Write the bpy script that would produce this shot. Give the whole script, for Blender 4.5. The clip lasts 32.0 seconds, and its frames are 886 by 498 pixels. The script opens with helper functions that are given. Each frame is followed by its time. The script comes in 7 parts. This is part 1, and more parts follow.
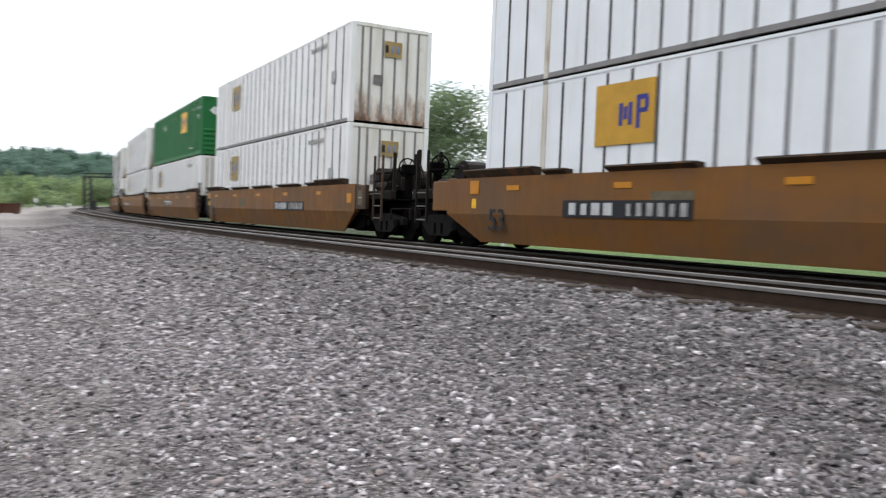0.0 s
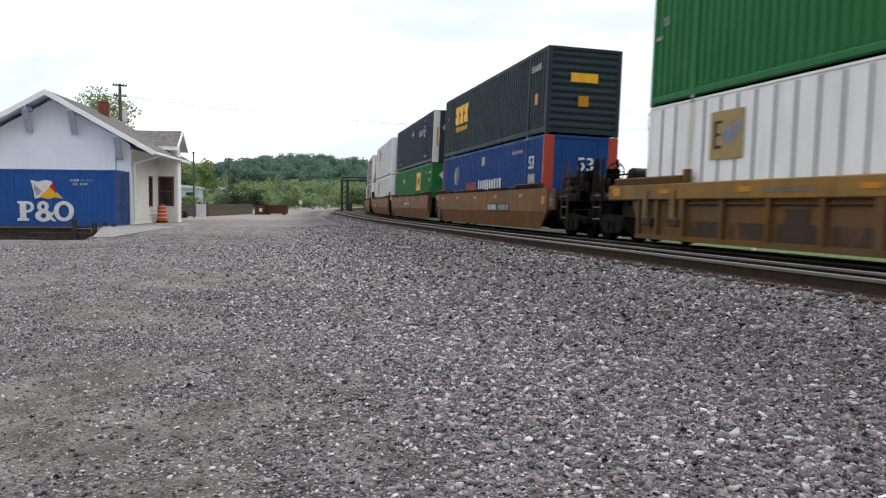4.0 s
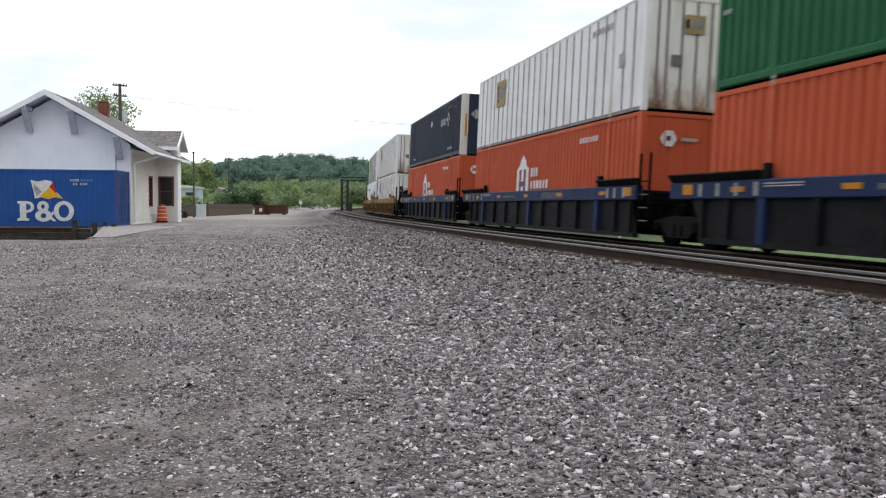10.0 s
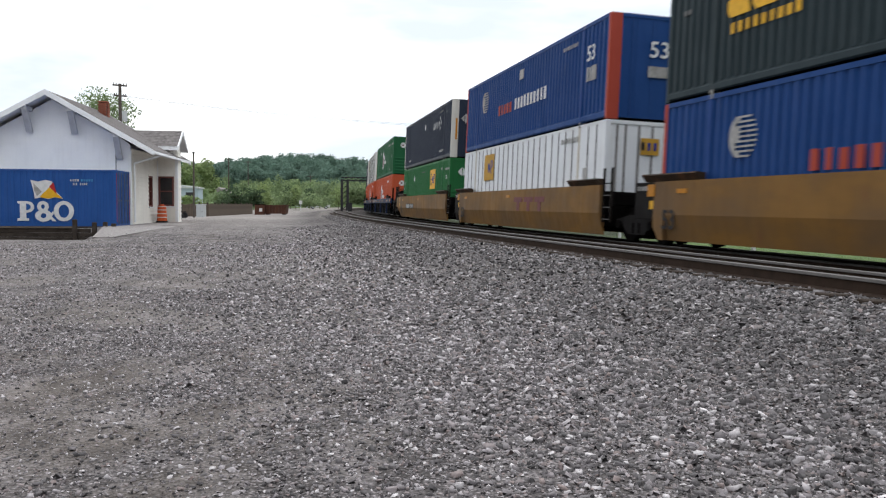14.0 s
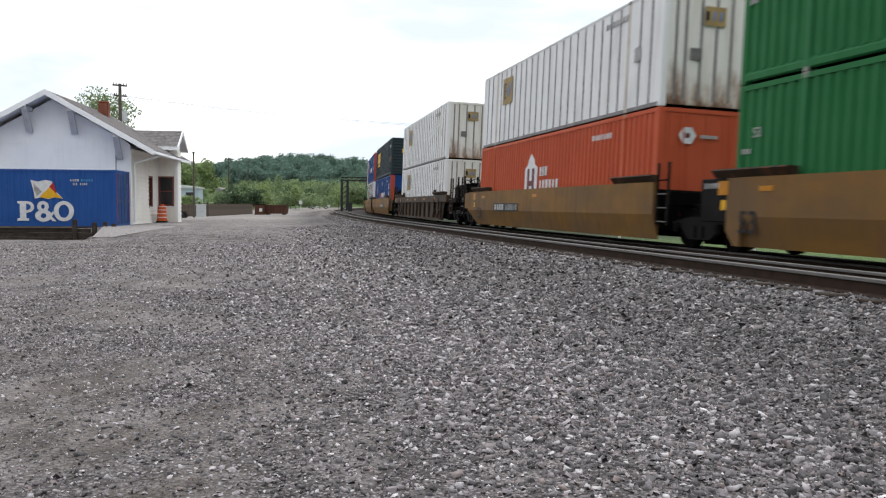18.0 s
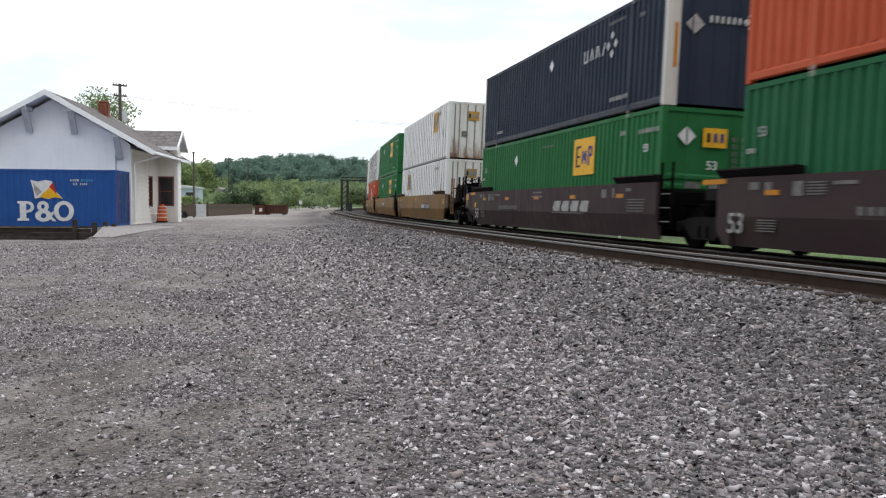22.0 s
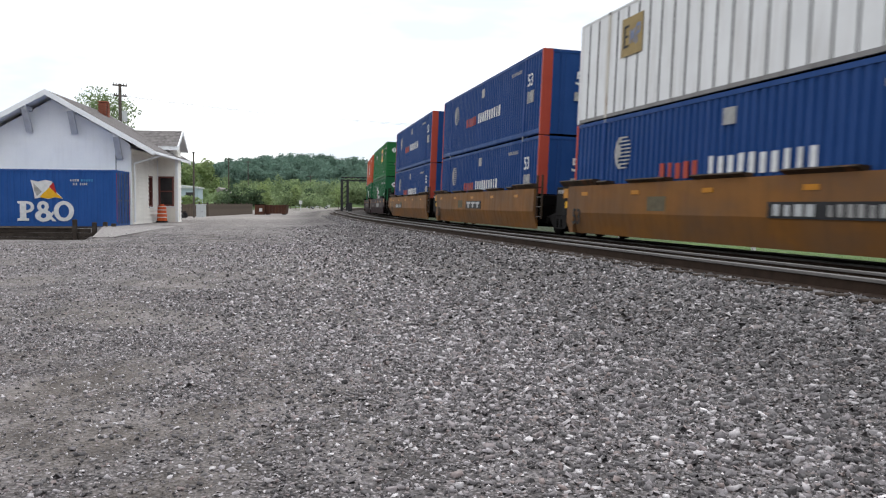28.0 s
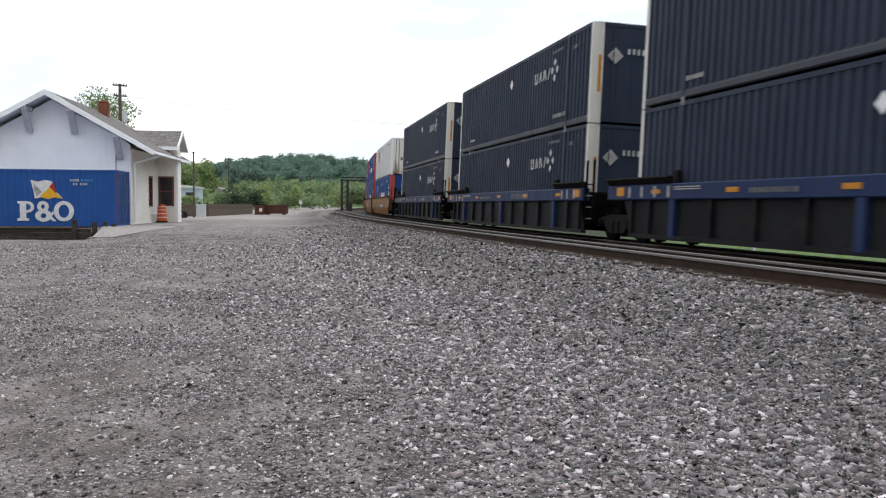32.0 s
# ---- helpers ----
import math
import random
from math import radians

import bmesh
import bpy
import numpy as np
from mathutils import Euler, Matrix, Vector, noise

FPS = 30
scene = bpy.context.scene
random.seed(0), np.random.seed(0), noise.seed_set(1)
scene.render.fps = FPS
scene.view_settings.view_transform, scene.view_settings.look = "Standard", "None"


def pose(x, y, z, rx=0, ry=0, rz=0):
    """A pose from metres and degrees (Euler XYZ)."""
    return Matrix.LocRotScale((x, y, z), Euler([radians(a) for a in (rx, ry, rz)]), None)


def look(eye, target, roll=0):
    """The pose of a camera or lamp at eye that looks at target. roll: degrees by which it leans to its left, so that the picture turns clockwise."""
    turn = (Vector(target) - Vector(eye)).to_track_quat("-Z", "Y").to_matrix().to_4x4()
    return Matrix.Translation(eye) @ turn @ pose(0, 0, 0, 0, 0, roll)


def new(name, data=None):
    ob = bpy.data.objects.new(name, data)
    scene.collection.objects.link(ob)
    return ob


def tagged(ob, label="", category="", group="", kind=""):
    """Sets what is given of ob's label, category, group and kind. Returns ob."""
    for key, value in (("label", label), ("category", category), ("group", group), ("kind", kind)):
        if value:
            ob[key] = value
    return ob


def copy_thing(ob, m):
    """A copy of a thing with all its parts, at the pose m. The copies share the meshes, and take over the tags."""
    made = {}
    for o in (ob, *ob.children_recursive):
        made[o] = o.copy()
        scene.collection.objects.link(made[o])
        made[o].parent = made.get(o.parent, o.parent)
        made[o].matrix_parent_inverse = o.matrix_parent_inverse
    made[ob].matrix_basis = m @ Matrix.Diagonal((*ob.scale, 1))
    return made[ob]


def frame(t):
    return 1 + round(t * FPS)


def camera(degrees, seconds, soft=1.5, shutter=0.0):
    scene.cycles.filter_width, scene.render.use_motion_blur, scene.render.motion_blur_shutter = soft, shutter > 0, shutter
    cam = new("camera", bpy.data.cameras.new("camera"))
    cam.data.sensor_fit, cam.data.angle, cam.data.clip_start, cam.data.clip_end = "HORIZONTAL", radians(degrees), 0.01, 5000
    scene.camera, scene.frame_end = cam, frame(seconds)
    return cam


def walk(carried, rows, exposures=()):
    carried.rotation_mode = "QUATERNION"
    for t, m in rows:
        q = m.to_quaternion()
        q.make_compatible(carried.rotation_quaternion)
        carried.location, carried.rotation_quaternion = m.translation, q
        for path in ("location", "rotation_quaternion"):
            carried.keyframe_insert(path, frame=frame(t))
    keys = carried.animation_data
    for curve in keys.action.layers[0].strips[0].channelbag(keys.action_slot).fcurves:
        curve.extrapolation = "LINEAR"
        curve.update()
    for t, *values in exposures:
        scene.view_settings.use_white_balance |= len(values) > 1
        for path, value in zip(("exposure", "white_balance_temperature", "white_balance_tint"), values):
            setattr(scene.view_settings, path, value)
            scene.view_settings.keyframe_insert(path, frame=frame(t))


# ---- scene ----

# Camera: a tripod beside a double-track curve. It pans in from the track side and then stands still.
cam = camera(55.19, 32.0, soft=1.2, shutter=0.3)
EYE = (0.0, 0.0, 0.969)
TILT, ROLL = 0.0512, 0.39


def aim(yaw):
    return look(EYE, (math.sin(yaw) * 50, math.cos(yaw) * 50, EYE[2] - 50 * math.tan(TILT)), ROLL)


PAN = [(0.0, 16.10), (0.1, 13.62), (0.2, 11.16), (0.3, 8.95), (0.4, 7.40), (0.5, 6.12), (0.6, 4.90), (0.7, 3.80), (0.8, 3.10),
       (0.9, 2.58), (1.0, 2.16), (1.1, 1.50), (1.2, 0.84), (1.3, 0.32), (1.4, 0.07), (1.5, 0.0), (1.7, 0.0), (32.0, 0.0)]
walk(cam, [(t, aim(radians(a))) for t, a in PAN], exposures=[(0.0, 0.48), (1.0, 0.22), (2.0, 0.10), (4.0, 0.06), (20.0, 0.06), (25.0, 0.14), (32.0, 0.14)])

# ---- light: an overcast sky ----
SUN_EL, SUN_AZ = 56.0, 12.0
world = bpy.data.worlds.new("sky")
scene.world = world
world.use_nodes = True
wn, wl = world.node_tree.nodes, world.node_tree.links
wn.clear()
w_out, w_bg = wn.new("ShaderNodeOutputWorld"), wn.new("ShaderNodeBackground")
w_sky = wn.new("ShaderNodeTexSky")
w_sky.sky_type, w_sky.sun_disc = "NISHITA", False
w_sky.sun_elevation, w_sky.sun_rotation = radians(SUN_EL), radians(SUN_AZ)
w_tc, w_map, w_noise, w_ramp = wn.new("ShaderNodeTexCoord"), wn.new("ShaderNodeMapping"), wn.new("ShaderNodeTexNoise"), wn.new("ShaderNodeValToRGB")
w_map.inputs["Scale"].default_value = (1.6, 1.6, 6.0)
w_noise.inputs["Scale"].default_value, w_noise.inputs["Detail"].default_value = 1.7, 5.0
w_ramp.color_ramp.elements[0].position, w_ramp.color_ramp.elements[0].color = 0.40, (6.6, 7.2, 7.9, 1)
w_ramp.color_ramp.elements[1].position, w_ramp.color_ramp.elements[1].color = 0.61, (10.5, 10.6, 10.7, 1)
w_mix = wn.new("ShaderNodeMix")
w_mix.data_type = "RGBA"
w_mix.inputs["Factor"].default_value = 0.93
wl.new(w_tc.outputs["Generated"], w_map.inputs["Vector"])
wl.new(w_map.outputs["Vector"], w_noise.inputs["Vector"])
wl.new(w_noise.outputs["Fac"], w_ramp.inputs["Fac"])
w_a, w_b = [q for q in w_mix.inputs if q.type == "RGBA"]
w_res = [q for q in w_mix.outputs if q.type == "RGBA"][0]
wl.new(w_sky.outputs["Color"], w_a)
wl.new(w_ramp.outputs["Color"], w_b)
# an overcast dome is brightest overhead
w_sep, w_up = wn.new("ShaderNodeSeparateXYZ"), wn.new("ShaderNodeMapRange")
wl.new(w_tc.outputs["Generated"], w_sep.inputs["Vector"])
wl.new(w_sep.outputs["Z"], w_up.inputs["Value"])
for k, v in (("From Min", 0.30), ("From Max", 0.95), ("To Min", 1.0), ("To Max", 2.2)):
    w_up.inputs[k].default_value = v
w_gain = wn.new("ShaderNodeVectorMath")
w_gain.operation = "SCALE"
wl.new(w_res, w_gain.inputs[0])
# and brighter towards the veiled sun than behind the tripod
w_side, w_mul = wn.new("ShaderNodeMapRange"), wn.new("ShaderNodeMath")
w_mul.operation = "MULTIPLY"
wl.new(w_sep.outputs["Y"], w_side.inputs["Value"])
for k, v in (("From Min", -1.0), ("From Max", 0.7), ("To Min", 0.72), ("To Max", 1.08)):
    w_side.inputs[k].default_value = v
wl.new(w_up.outputs["Result"], w_mul.inputs[0])
wl.new(w_side.outputs["Result"], w_mul.inputs[1])
wl.new(w_mul.outputs["Value"], w_gain.inputs["Scale"])
wl.new(w_gain.outputs["Vector"], w_bg.inputs["Color"])
w_bg.inputs["Strength"].default_value = 0.122
wl.new(w_bg.outputs["Background"], w_out.inputs["Surface"])
sun = new("sun", bpy.data.lights.new("sun", "SUN"))
sun.data.energy, sun.data.angle, sun.data.color = 1.1, radians(25), (1.0, 0.97, 0.93)
sun.matrix_world = look((0, 0, 60), (0 - 60 / math.tan(radians(SUN_EL)) * math.sin(radians(SUN_AZ)), -60 / math.tan(radians(SUN_EL)) * math.cos(radians(SUN_AZ)), 0))


# ---- materials ----
def node_mat(name):
    m = bpy.data.materials.new(name)
    m.use_nodes = True
    return m, m.node_tree.nodes, m.node_tree.links, m.node_tree.nodes["Principled BSDF"]


def mixer(n, l, fac, a, b, mode="MIX"):
    x = n.new("ShaderNodeMix")
    x.data_type, x.blend_type = "RGBA", mode
    for sock, v in (("Factor", fac), ("A", a), ("B", b)):
        s = x.inputs[sock] if sock == "Factor" else [q for q in x.inputs if q.name == sock and q.type == "RGBA"][0]
        if isinstance(v, bpy.types.NodeSocket):
            l.new(v, s)
        elif sock == "Factor":
            s.default_value = v
        else:
            s.default_value = (*v, 1)
    return [q for q in x.outputs if q.type == "RGBA"][0]


def noise_at(n, l, scale, detail=4.0, stretch=(1, 1, 1), rough=0.55, coords="Object"):
    tc, mp, t = n.new("ShaderNodeTexCoord"), n.new("ShaderNodeMapping"), n.new("ShaderNodeTexNoise")
    mp.inputs["Scale"].default_value = stretch
    t.inputs["Scale"].default_value, t.inputs["Detail"].default_value, t.inputs["Roughness"].default_value = scale, detail, rough
    l.new(tc.outputs[coords], mp.inputs["Vector"])
    l.new(mp.outputs["Vector"], t.inputs["Vector"])
    return t.outputs["Fac"]


def ramp(n, l, fac, lo, hi, a=0.0, b=1.0):
    r = n.new("ShaderNodeMapRange")
    l.new(fac, r.inputs["Value"])
    for k, v in (("From Min", lo), ("From Max", hi), ("To Min", a), ("To Max", b)):
        r.inputs[k].default_value = v
    return r.outputs["Result"]


def bump(n, l, bsdf, fac, strength, dist):
    b = n.new("ShaderNodeBump")
    b.inputs["Strength"].default_value, b.inputs["Distance"].default_value = strength, dist
    l.new(fac, b.inputs["Height"])
    l.new(b.outputs["Normal"], bsdf.inputs["Normal"])


def painted(name, color, dirt=(0.10, 0.075, 0.055), grime=0.35, rough=0.5, streak=True, rust=0.0, metal=0.0, gloss=0.10, blotch=0.0):
    """Weathered paint: grime running down, faded patches, a little rust."""
    m, n, l, b = node_mat(name)
    fade = noise_at(n, l, 0.9, 3)
    c = mixer(n, l, ramp(n, l, fade, 0.35, 0.7, 0.0, 0.35), color, tuple(min(1, v * 1.25 + 0.015) for v in color))
    run = noise_at(n, l, 1.0, 6, (5.0, 5.0, 0.45) if streak else (2.5, 2.5, 2.5), 0.65)
    c = mixer(n, l, ramp(n, l, run, 0.50, 0.78, 0.0, grime), c, dirt)
    if rust:
        spots = noise_at(n, l, 2.2, 8, (1, 1, 0.35), 0.7)
        c = mixer(n, l, ramp(n, l, spots, 0.62 - rust * 0.19, 0.70, 0.0, 0.85), c, (0.17, 0.07, 0.03))
    if blotch:
        film = noise_at(n, l, 0.45, 7, (1, 1, 2.2), 0.6)
        c = mixer(n, l, ramp(n, l, film, 0.42, 0.66, 0.0, blotch), c, tuple(0.35 * v + 0.65 * d for v, d in zip(color, (0.080, 0.062, 0.050))))
        c = mixer(n, l, ramp(n, l, film, 0.46, 0.32, 0.0, blotch * 0.6), c, tuple(v * 1.35 for v in color))
    grain = noise_at(n, l, 30, 3)
    l.new(mixer(n, l, ramp(n, l, grain, 0.3, 0.7, 0.0, 0.10), c, tuple(v * 0.6 for v in color)), b.inputs["Base Color"])
    l.new(ramp(n, l, run, 0.3, 0.8, rough - 0.08, rough + 0.25), b.inputs["Roughness"])
    b.inputs["Metallic"].default_value, b.inputs["Specular IOR Level"].default_value = metal, gloss
    bump(n, l, b, noise_at(n, l, 3.0, 5), 0.12, 0.02)
    return m


def plain(name, color, rough=0.6, metal=0.0, vary=0.25, scale=6.0, gloss=0.14):
    m, n, l, b = node_mat(name)
    f = noise_at(n, l, scale, 5)
    l.new(mixer(n, l, ramp(n, l, f, 0.3, 0.7, 0.0, 1.0), tuple(v * (1 - vary) for v in color), tuple(min(1, v * (1 + vary)) for v in color)), b.inputs["Base Color"])
    b.inputs["Roughness"].default_value, b.inputs["Metallic"].default_value = rough, metal
    b.inputs["Specular IOR Level"].default_value = 0.5 if rough < 0.3 else gloss
    bump(n, l, b, noise_at(n, l, scale * 6, 4), 0.2, 0.01)
    return m


M = {
    "car_brown": painted("car_brown_paint", blotch=0.75, color=(0.152, 0.066, 0.017), grime=0.5, rust=0.25, dirt=(0.07, 0.05, 0.035)),
    "car_tan": painted("car_tan_paint", blotch=0.75, color=(0.175, 0.090, 0.025), grime=0.4, rust=0.06, dirt=(0.10, 0.065, 0.035)),
    "car_caramel": painted("car_caramel_paint", blotch=0.75, color=(0.178, 0.076, 0.018), grime=0.45, rust=0.12, dirt=(0.09, 0.06, 0.035)),
    "car_ochre": painted("car_ochre_chord_paint", blotch=0.75, color=(0.21, 0.115, 0.027), grime=0.7, rust=0.45, dirt=(0.10, 0.06, 0.03)),
    "car_yellow": painted("car_yellow_paint", blotch=0.75, color=(0.112, 0.055, 0.0125), grime=0.75, rust=0.5, dirt=(0.09, 0.05, 0.03)),
    "car_umber": painted("car_umber_paint", color=(0.040, 0.026, 0.017), grime=0.35, rust=0.4, dirt=(0.06, 0.045, 0.035)),
    "car_maroon": painted("car_maroon_paint", blotch=0.4, color=(0.041, 0.0262, 0.0285), grime=0.35, dirt=(0.048, 0.040, 0.038), gloss=0.05),
    "car_blue": painted("car_blue_paint", (0.011, 0.022, 0.066), grime=0.5, dirt=(0.042, 0.042, 0.045)),
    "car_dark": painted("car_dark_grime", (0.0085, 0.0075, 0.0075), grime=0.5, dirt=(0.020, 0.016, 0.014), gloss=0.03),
    "car_black": painted("car_black_sheet", (0.0095, 0.0095, 0.0105), grime=0.75, dirt=(0.030, 0.027, 0.026), streak=False, gloss=0.05),
    # iron and wheel go near-black: deep shade under the cars is in their colour
    "iron": plain("grimy_shaded_iron", (0.0040, 0.0036, 0.0034), 0.9, gloss=0.02),
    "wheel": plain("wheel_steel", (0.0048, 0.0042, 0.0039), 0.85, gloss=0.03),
    "white_box": painted("white_box_paint", (0.66, 0.655, 0.65), grime=0.42, dirt=(0.30, 0.25, 0.20)),
    "white_new": painted("fresh_white_box_paint", (0.64, 0.65, 0.67), grime=0.26, dirt=(0.42, 0.38, 0.33)),
    "reefer": painted("reefer_white_paint", (0.60, 0.62, 0.64), grime=0.15, dirt=(0.4, 0.36, 0.3)),
    "rail_grey": painted("weathered_rail_paint", (0.20, 0.19, 0.185), grime=0.6, dirt=(0.07, 0.055, 0.045)),
    "post_cream": painted("stained_post_paint", (0.50, 0.46, 0.40), grime=0.6, dirt=(0.20, 0.14, 0.09), rust=0.35),
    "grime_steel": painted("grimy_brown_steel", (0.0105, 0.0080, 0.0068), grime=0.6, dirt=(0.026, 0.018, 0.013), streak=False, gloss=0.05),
    "seam": plain("dark_seam", (0.070, 0.066, 0.066), 0.6),
    "green": painted("green_box_paint", (0.017, 0.118, 0.036), grime=0.22, dirt=(0.025, 0.065, 0.032)),
    "hubgreen": painted("deep_green_box_paint", (0.013, 0.092, 0.036), grime=0.25, dirt=(0.025, 0.055, 0.032)),
    "navy": painted("navy_box_paint", (0.0195, 0.0265, 0.046), grime=0.25, dirt=(0.034, 0.037, 0.045)),
    "orange": painted("orange_box_paint", (0.42, 0.078, 0.032), grime=0.30, dirt=(0.24, 0.05, 0.025)),
    "pacer": painted("blue_box_paint", (0.010, 0.046, 0.165), grime=0.25, dirt=(0.018, 0.034, 0.08)),
    "slate": painted("slate_box_paint", (0.021, 0.033, 0.038), grime=0.25, dirt=(0.032, 0.034, 0.036)),
    "redpost": painted("red_post_paint", (0.33, 0.052, 0.032), grime=0.3, dirt=(0.2, 0.04, 0.03)),
    "whitepost": painted("white_post_paint", (0.52, 0.50, 0.46), grime=0.5, dirt=(0.2, 0.15, 0.1)),
    "m_white": plain("white_marking", (0.60, 0.60, 0.60), 0.55, vary=0.12),
    "m_pale": plain("pale_marking", (0.42, 0.42, 0.42), 0.55, vary=0.15),
    "m_dim": plain("dim_grey_marking", (0.13, 0.125, 0.12), 0.6),
    "m_patch": plain("faded_olive_patch", (0.105, 0.088, 0.055), 0.7),
    "casting": plain("pale_casting", (0.24, 0.23, 0.21), 0.6),
    "green_edge": painted("green_edge_paint", (0.045, 0.175, 0.075), grime=0.2),
    "hubgreen_edge": painted("deep_green_edge_paint", (0.040, 0.145, 0.075), grime=0.2),
    "navy_edge": painted("navy_lit_edge_paint", (0.042, 0.047, 0.058), grime=0.2),
    "orange_edge": painted("orange_edge_paint", (0.48, 0.13, 0.06), grime=0.2),
    "pacer_edge": painted("blue_edge_paint", (0.022, 0.062, 0.23), grime=0.2),
    "slate_edge": painted("slate_edge_paint", (0.034, 0.046, 0.050), grime=0.2),
    "m_grey": plain("worn_grey_marking", (0.30, 0.29, 0.28), 0.6),
    "m_yellow": plain("yellow_marking", (0.66, 0.36, 0.022), 0.5, vary=0.12),
    "m_worn": plain("worn_yellow_marking", (0.42, 0.235, 0.035), 0.6, vary=0.12, scale=3.0),
    "m_olive": plain("worn_olive_marking", (0.28, 0.20, 0.085), 0.6, vary=0.15, scale=3.0),
    "m_steelblue": plain("steel_blue_marking", (0.16, 0.19, 0.28), 0.6),
    "m_amber": plain("amber_reflector", (0.42, 0.17, 0.012), 0.4, vary=0.1),
    "m_blue": plain("blue_marking", (0.035, 0.04, 0.19), 0.5),
    "m_black": plain("black_marking", (0.018, 0.018, 0.020), 0.5),
    "m_red": plain("red_marking", (0.36, 0.025, 0.025), 0.5),
    "m_plum": plain("plum_marking", (0.13, 0.035, 0.04), 0.5),
    "rail": plain("rail_head_steel", (0.125, 0.115, 0.11), 0.6, 0.15, 0.1),
    "rail_side": plain("rusty_rail_side", (0.032, 0.020, 0.014), 0.9),
    "tie": plain("weathered_tie", (0.040, 0.030, 0.024), 0.95),
}


def rusty_end():
    """White end paint with rust that bleeds up from the sill and runs down in patches."""
    m, n, l, b = node_mat("rusty_white_end_paint")
    tc, sep = n.new("ShaderNodeTexCoord"), n.new("ShaderNodeSeparateXYZ")
    l.new(tc.outputs["Object"], sep.inputs["Vector"])
    run = noise_at(n, l, 1.0, 6, (3.0, 3.0, 0.30), 0.6)
    c = mixer(n, l, ramp(n, l, run, 0.46, 0.72, 0.0, 0.55), (0.66, 0.64, 0.60), (0.42, 0.36, 0.28))
    low = ramp(n, l, sep.outputs["Z"], 0.05, 1.25, 0.34, -0.05)
    spots = noise_at(n, l, 1.6, 8, (1, 1.6, 0.55), 0.66)
    add = n.new("ShaderNodeMath")
    add.operation = "ADD"
    l.new(spots, add.inputs[0])
    l.new(low, add.inputs[1])
    c = mixer(n, l, ramp(n, l, add.outputs["Value"], 0.58, 0.84, 0.0, 0.85), c, (0.24, 0.115, 0.05))
    c = mixer(n, l, ramp(n, l, add.outputs["Value"], 0.72, 0.92, 0.0, 0.8), c, (0.085, 0.045, 0.028))
    l.new(c, b.inputs["Base Color"])
    b.inputs["Roughness"].default_value, b.inputs["Specular IOR Level"].default_value = 0.65, 0.1
    bump(n, l, b, noise_at(n, l, 3.0, 5), 0.12, 0.02)
    return m


M["white_end"] = rusty_end()


# ---- mesh helpers ----
class MB:
    """Collects vertices and faces of one mesh."""

    def __init__(self):
        self.v, self.f = [], []

    def add(self, vs, fs):
        o = len(self.v)
        self.v += [tuple(p) for p in vs]
        self.f += [tuple(i + o for i in q) for q in fs]
        return self

    def box(self, x0, x1, y0, y1, z0, z1, m=None):
        vs = [Vector((x, y, z)) for z in (z0, z1) for x, y in ((x0, y0), (x1, y0), (x1, y1), (x0, y1))]
        if m:
            vs = [m @ p for p in vs]
        return self.add(vs, [(3, 2, 1, 0), (4, 5, 6, 7), (0, 1, 5, 4), (1, 2, 6, 5), (2, 3, 7, 6), (3, 0, 4, 7)])

    def bbox(self, x0, x1, y0, y1, z0, z1, b=0.01):
        """A box with chamfered edges."""
        bm = bmesh.new()
        bmesh.ops.create_cube(bm, size=1)
        for p in bm.verts:
            p.co = Vector((x0 + (p.co.x + 0.5) * (x1 - x0), y0 + (p.co.y + 0.5) * (y1 - y0), z0 + (p.co.z + 0.5) * (z1 - z0)))
        bmesh.ops.bevel(bm, geom=bm.edges[:], offset=b, segments=1, affect="EDGES")
        bm.verts.index_update()
        self.add([p.co for p in bm.verts], [[q.index for q in f.verts] for f in bm.faces])
        bm.free()
        return self

    def prism(self, pts, y0, y1, axis="y"):
        """An outline (a, b) pushed from y0 to y1; axis y: (x, z), x: (y, z), z: (x, y)."""
        k = len(pts)
        put = {"y": lambda a, b, c: (a, c, b), "x": lambda a, b, c: (c, a, b), "z": lambda a, b, c: (a, b, c)}[axis]
        vs = [put(a, b, y0) for a, b in pts] + [put(a, b, y1) for a, b in pts]
        fs = [tuple(range(k))[::-1], tuple(range(k, 2 * k))] + [(i, (i + 1) % k, k + (i + 1) % k, k + i) for i in range(k)]
        return self.add(vs, fs)

    def tube(self, a, b, r, r2=None, k=10, cap=True):
        a, b = Vector(a), Vector(b)
        r2 = r if r2 is None else r2
        q = (b - a).to_track_quat("Z", "Y")
        vs = []
        for c, rr in ((a, r), (b, r2)):
            vs += [c + q @ Vector((rr * math.cos(2 * math.pi * i / k), rr * math.sin(2 * math.pi * i / k), 0)) for i in range(k)]
        fs = [(i, (i + 1) % k, k + (i + 1) % k, k + i) for i in range(k)]
        if cap:
            fs += [tuple(range(k))[::-1], tuple(range(k, 2 * k))]
        return self.add(vs, fs)

    def mesh(self, name, mat, smooth=False):
        me = bpy.data.meshes.new(name)
        me.from_pydata(self.v, [], self.f)
        bm = bmesh.new()
        bm.from_mesh(me)
        bmesh.ops.recalc_face_normals(bm, faces=bm.faces)
        bm.to_mesh(me)
        bm.free()
        for q in (mat if isinstance(mat, (list, tuple)) else [mat]):
            me.materials.append(q)
        if smooth:
            for p in me.polygons:
                p.use_smooth = True
        return me


def part(name, mb, material, parent=None, label="", m=None):
    ob = new(name, mb if isinstance(mb, bpy.types.Mesh) else mb.mesh(name, material))
    if parent:
        ob.parent = parent
    if m:
        ob.matrix_basis = m
    if label:
        ob["label"] = label
    return ob


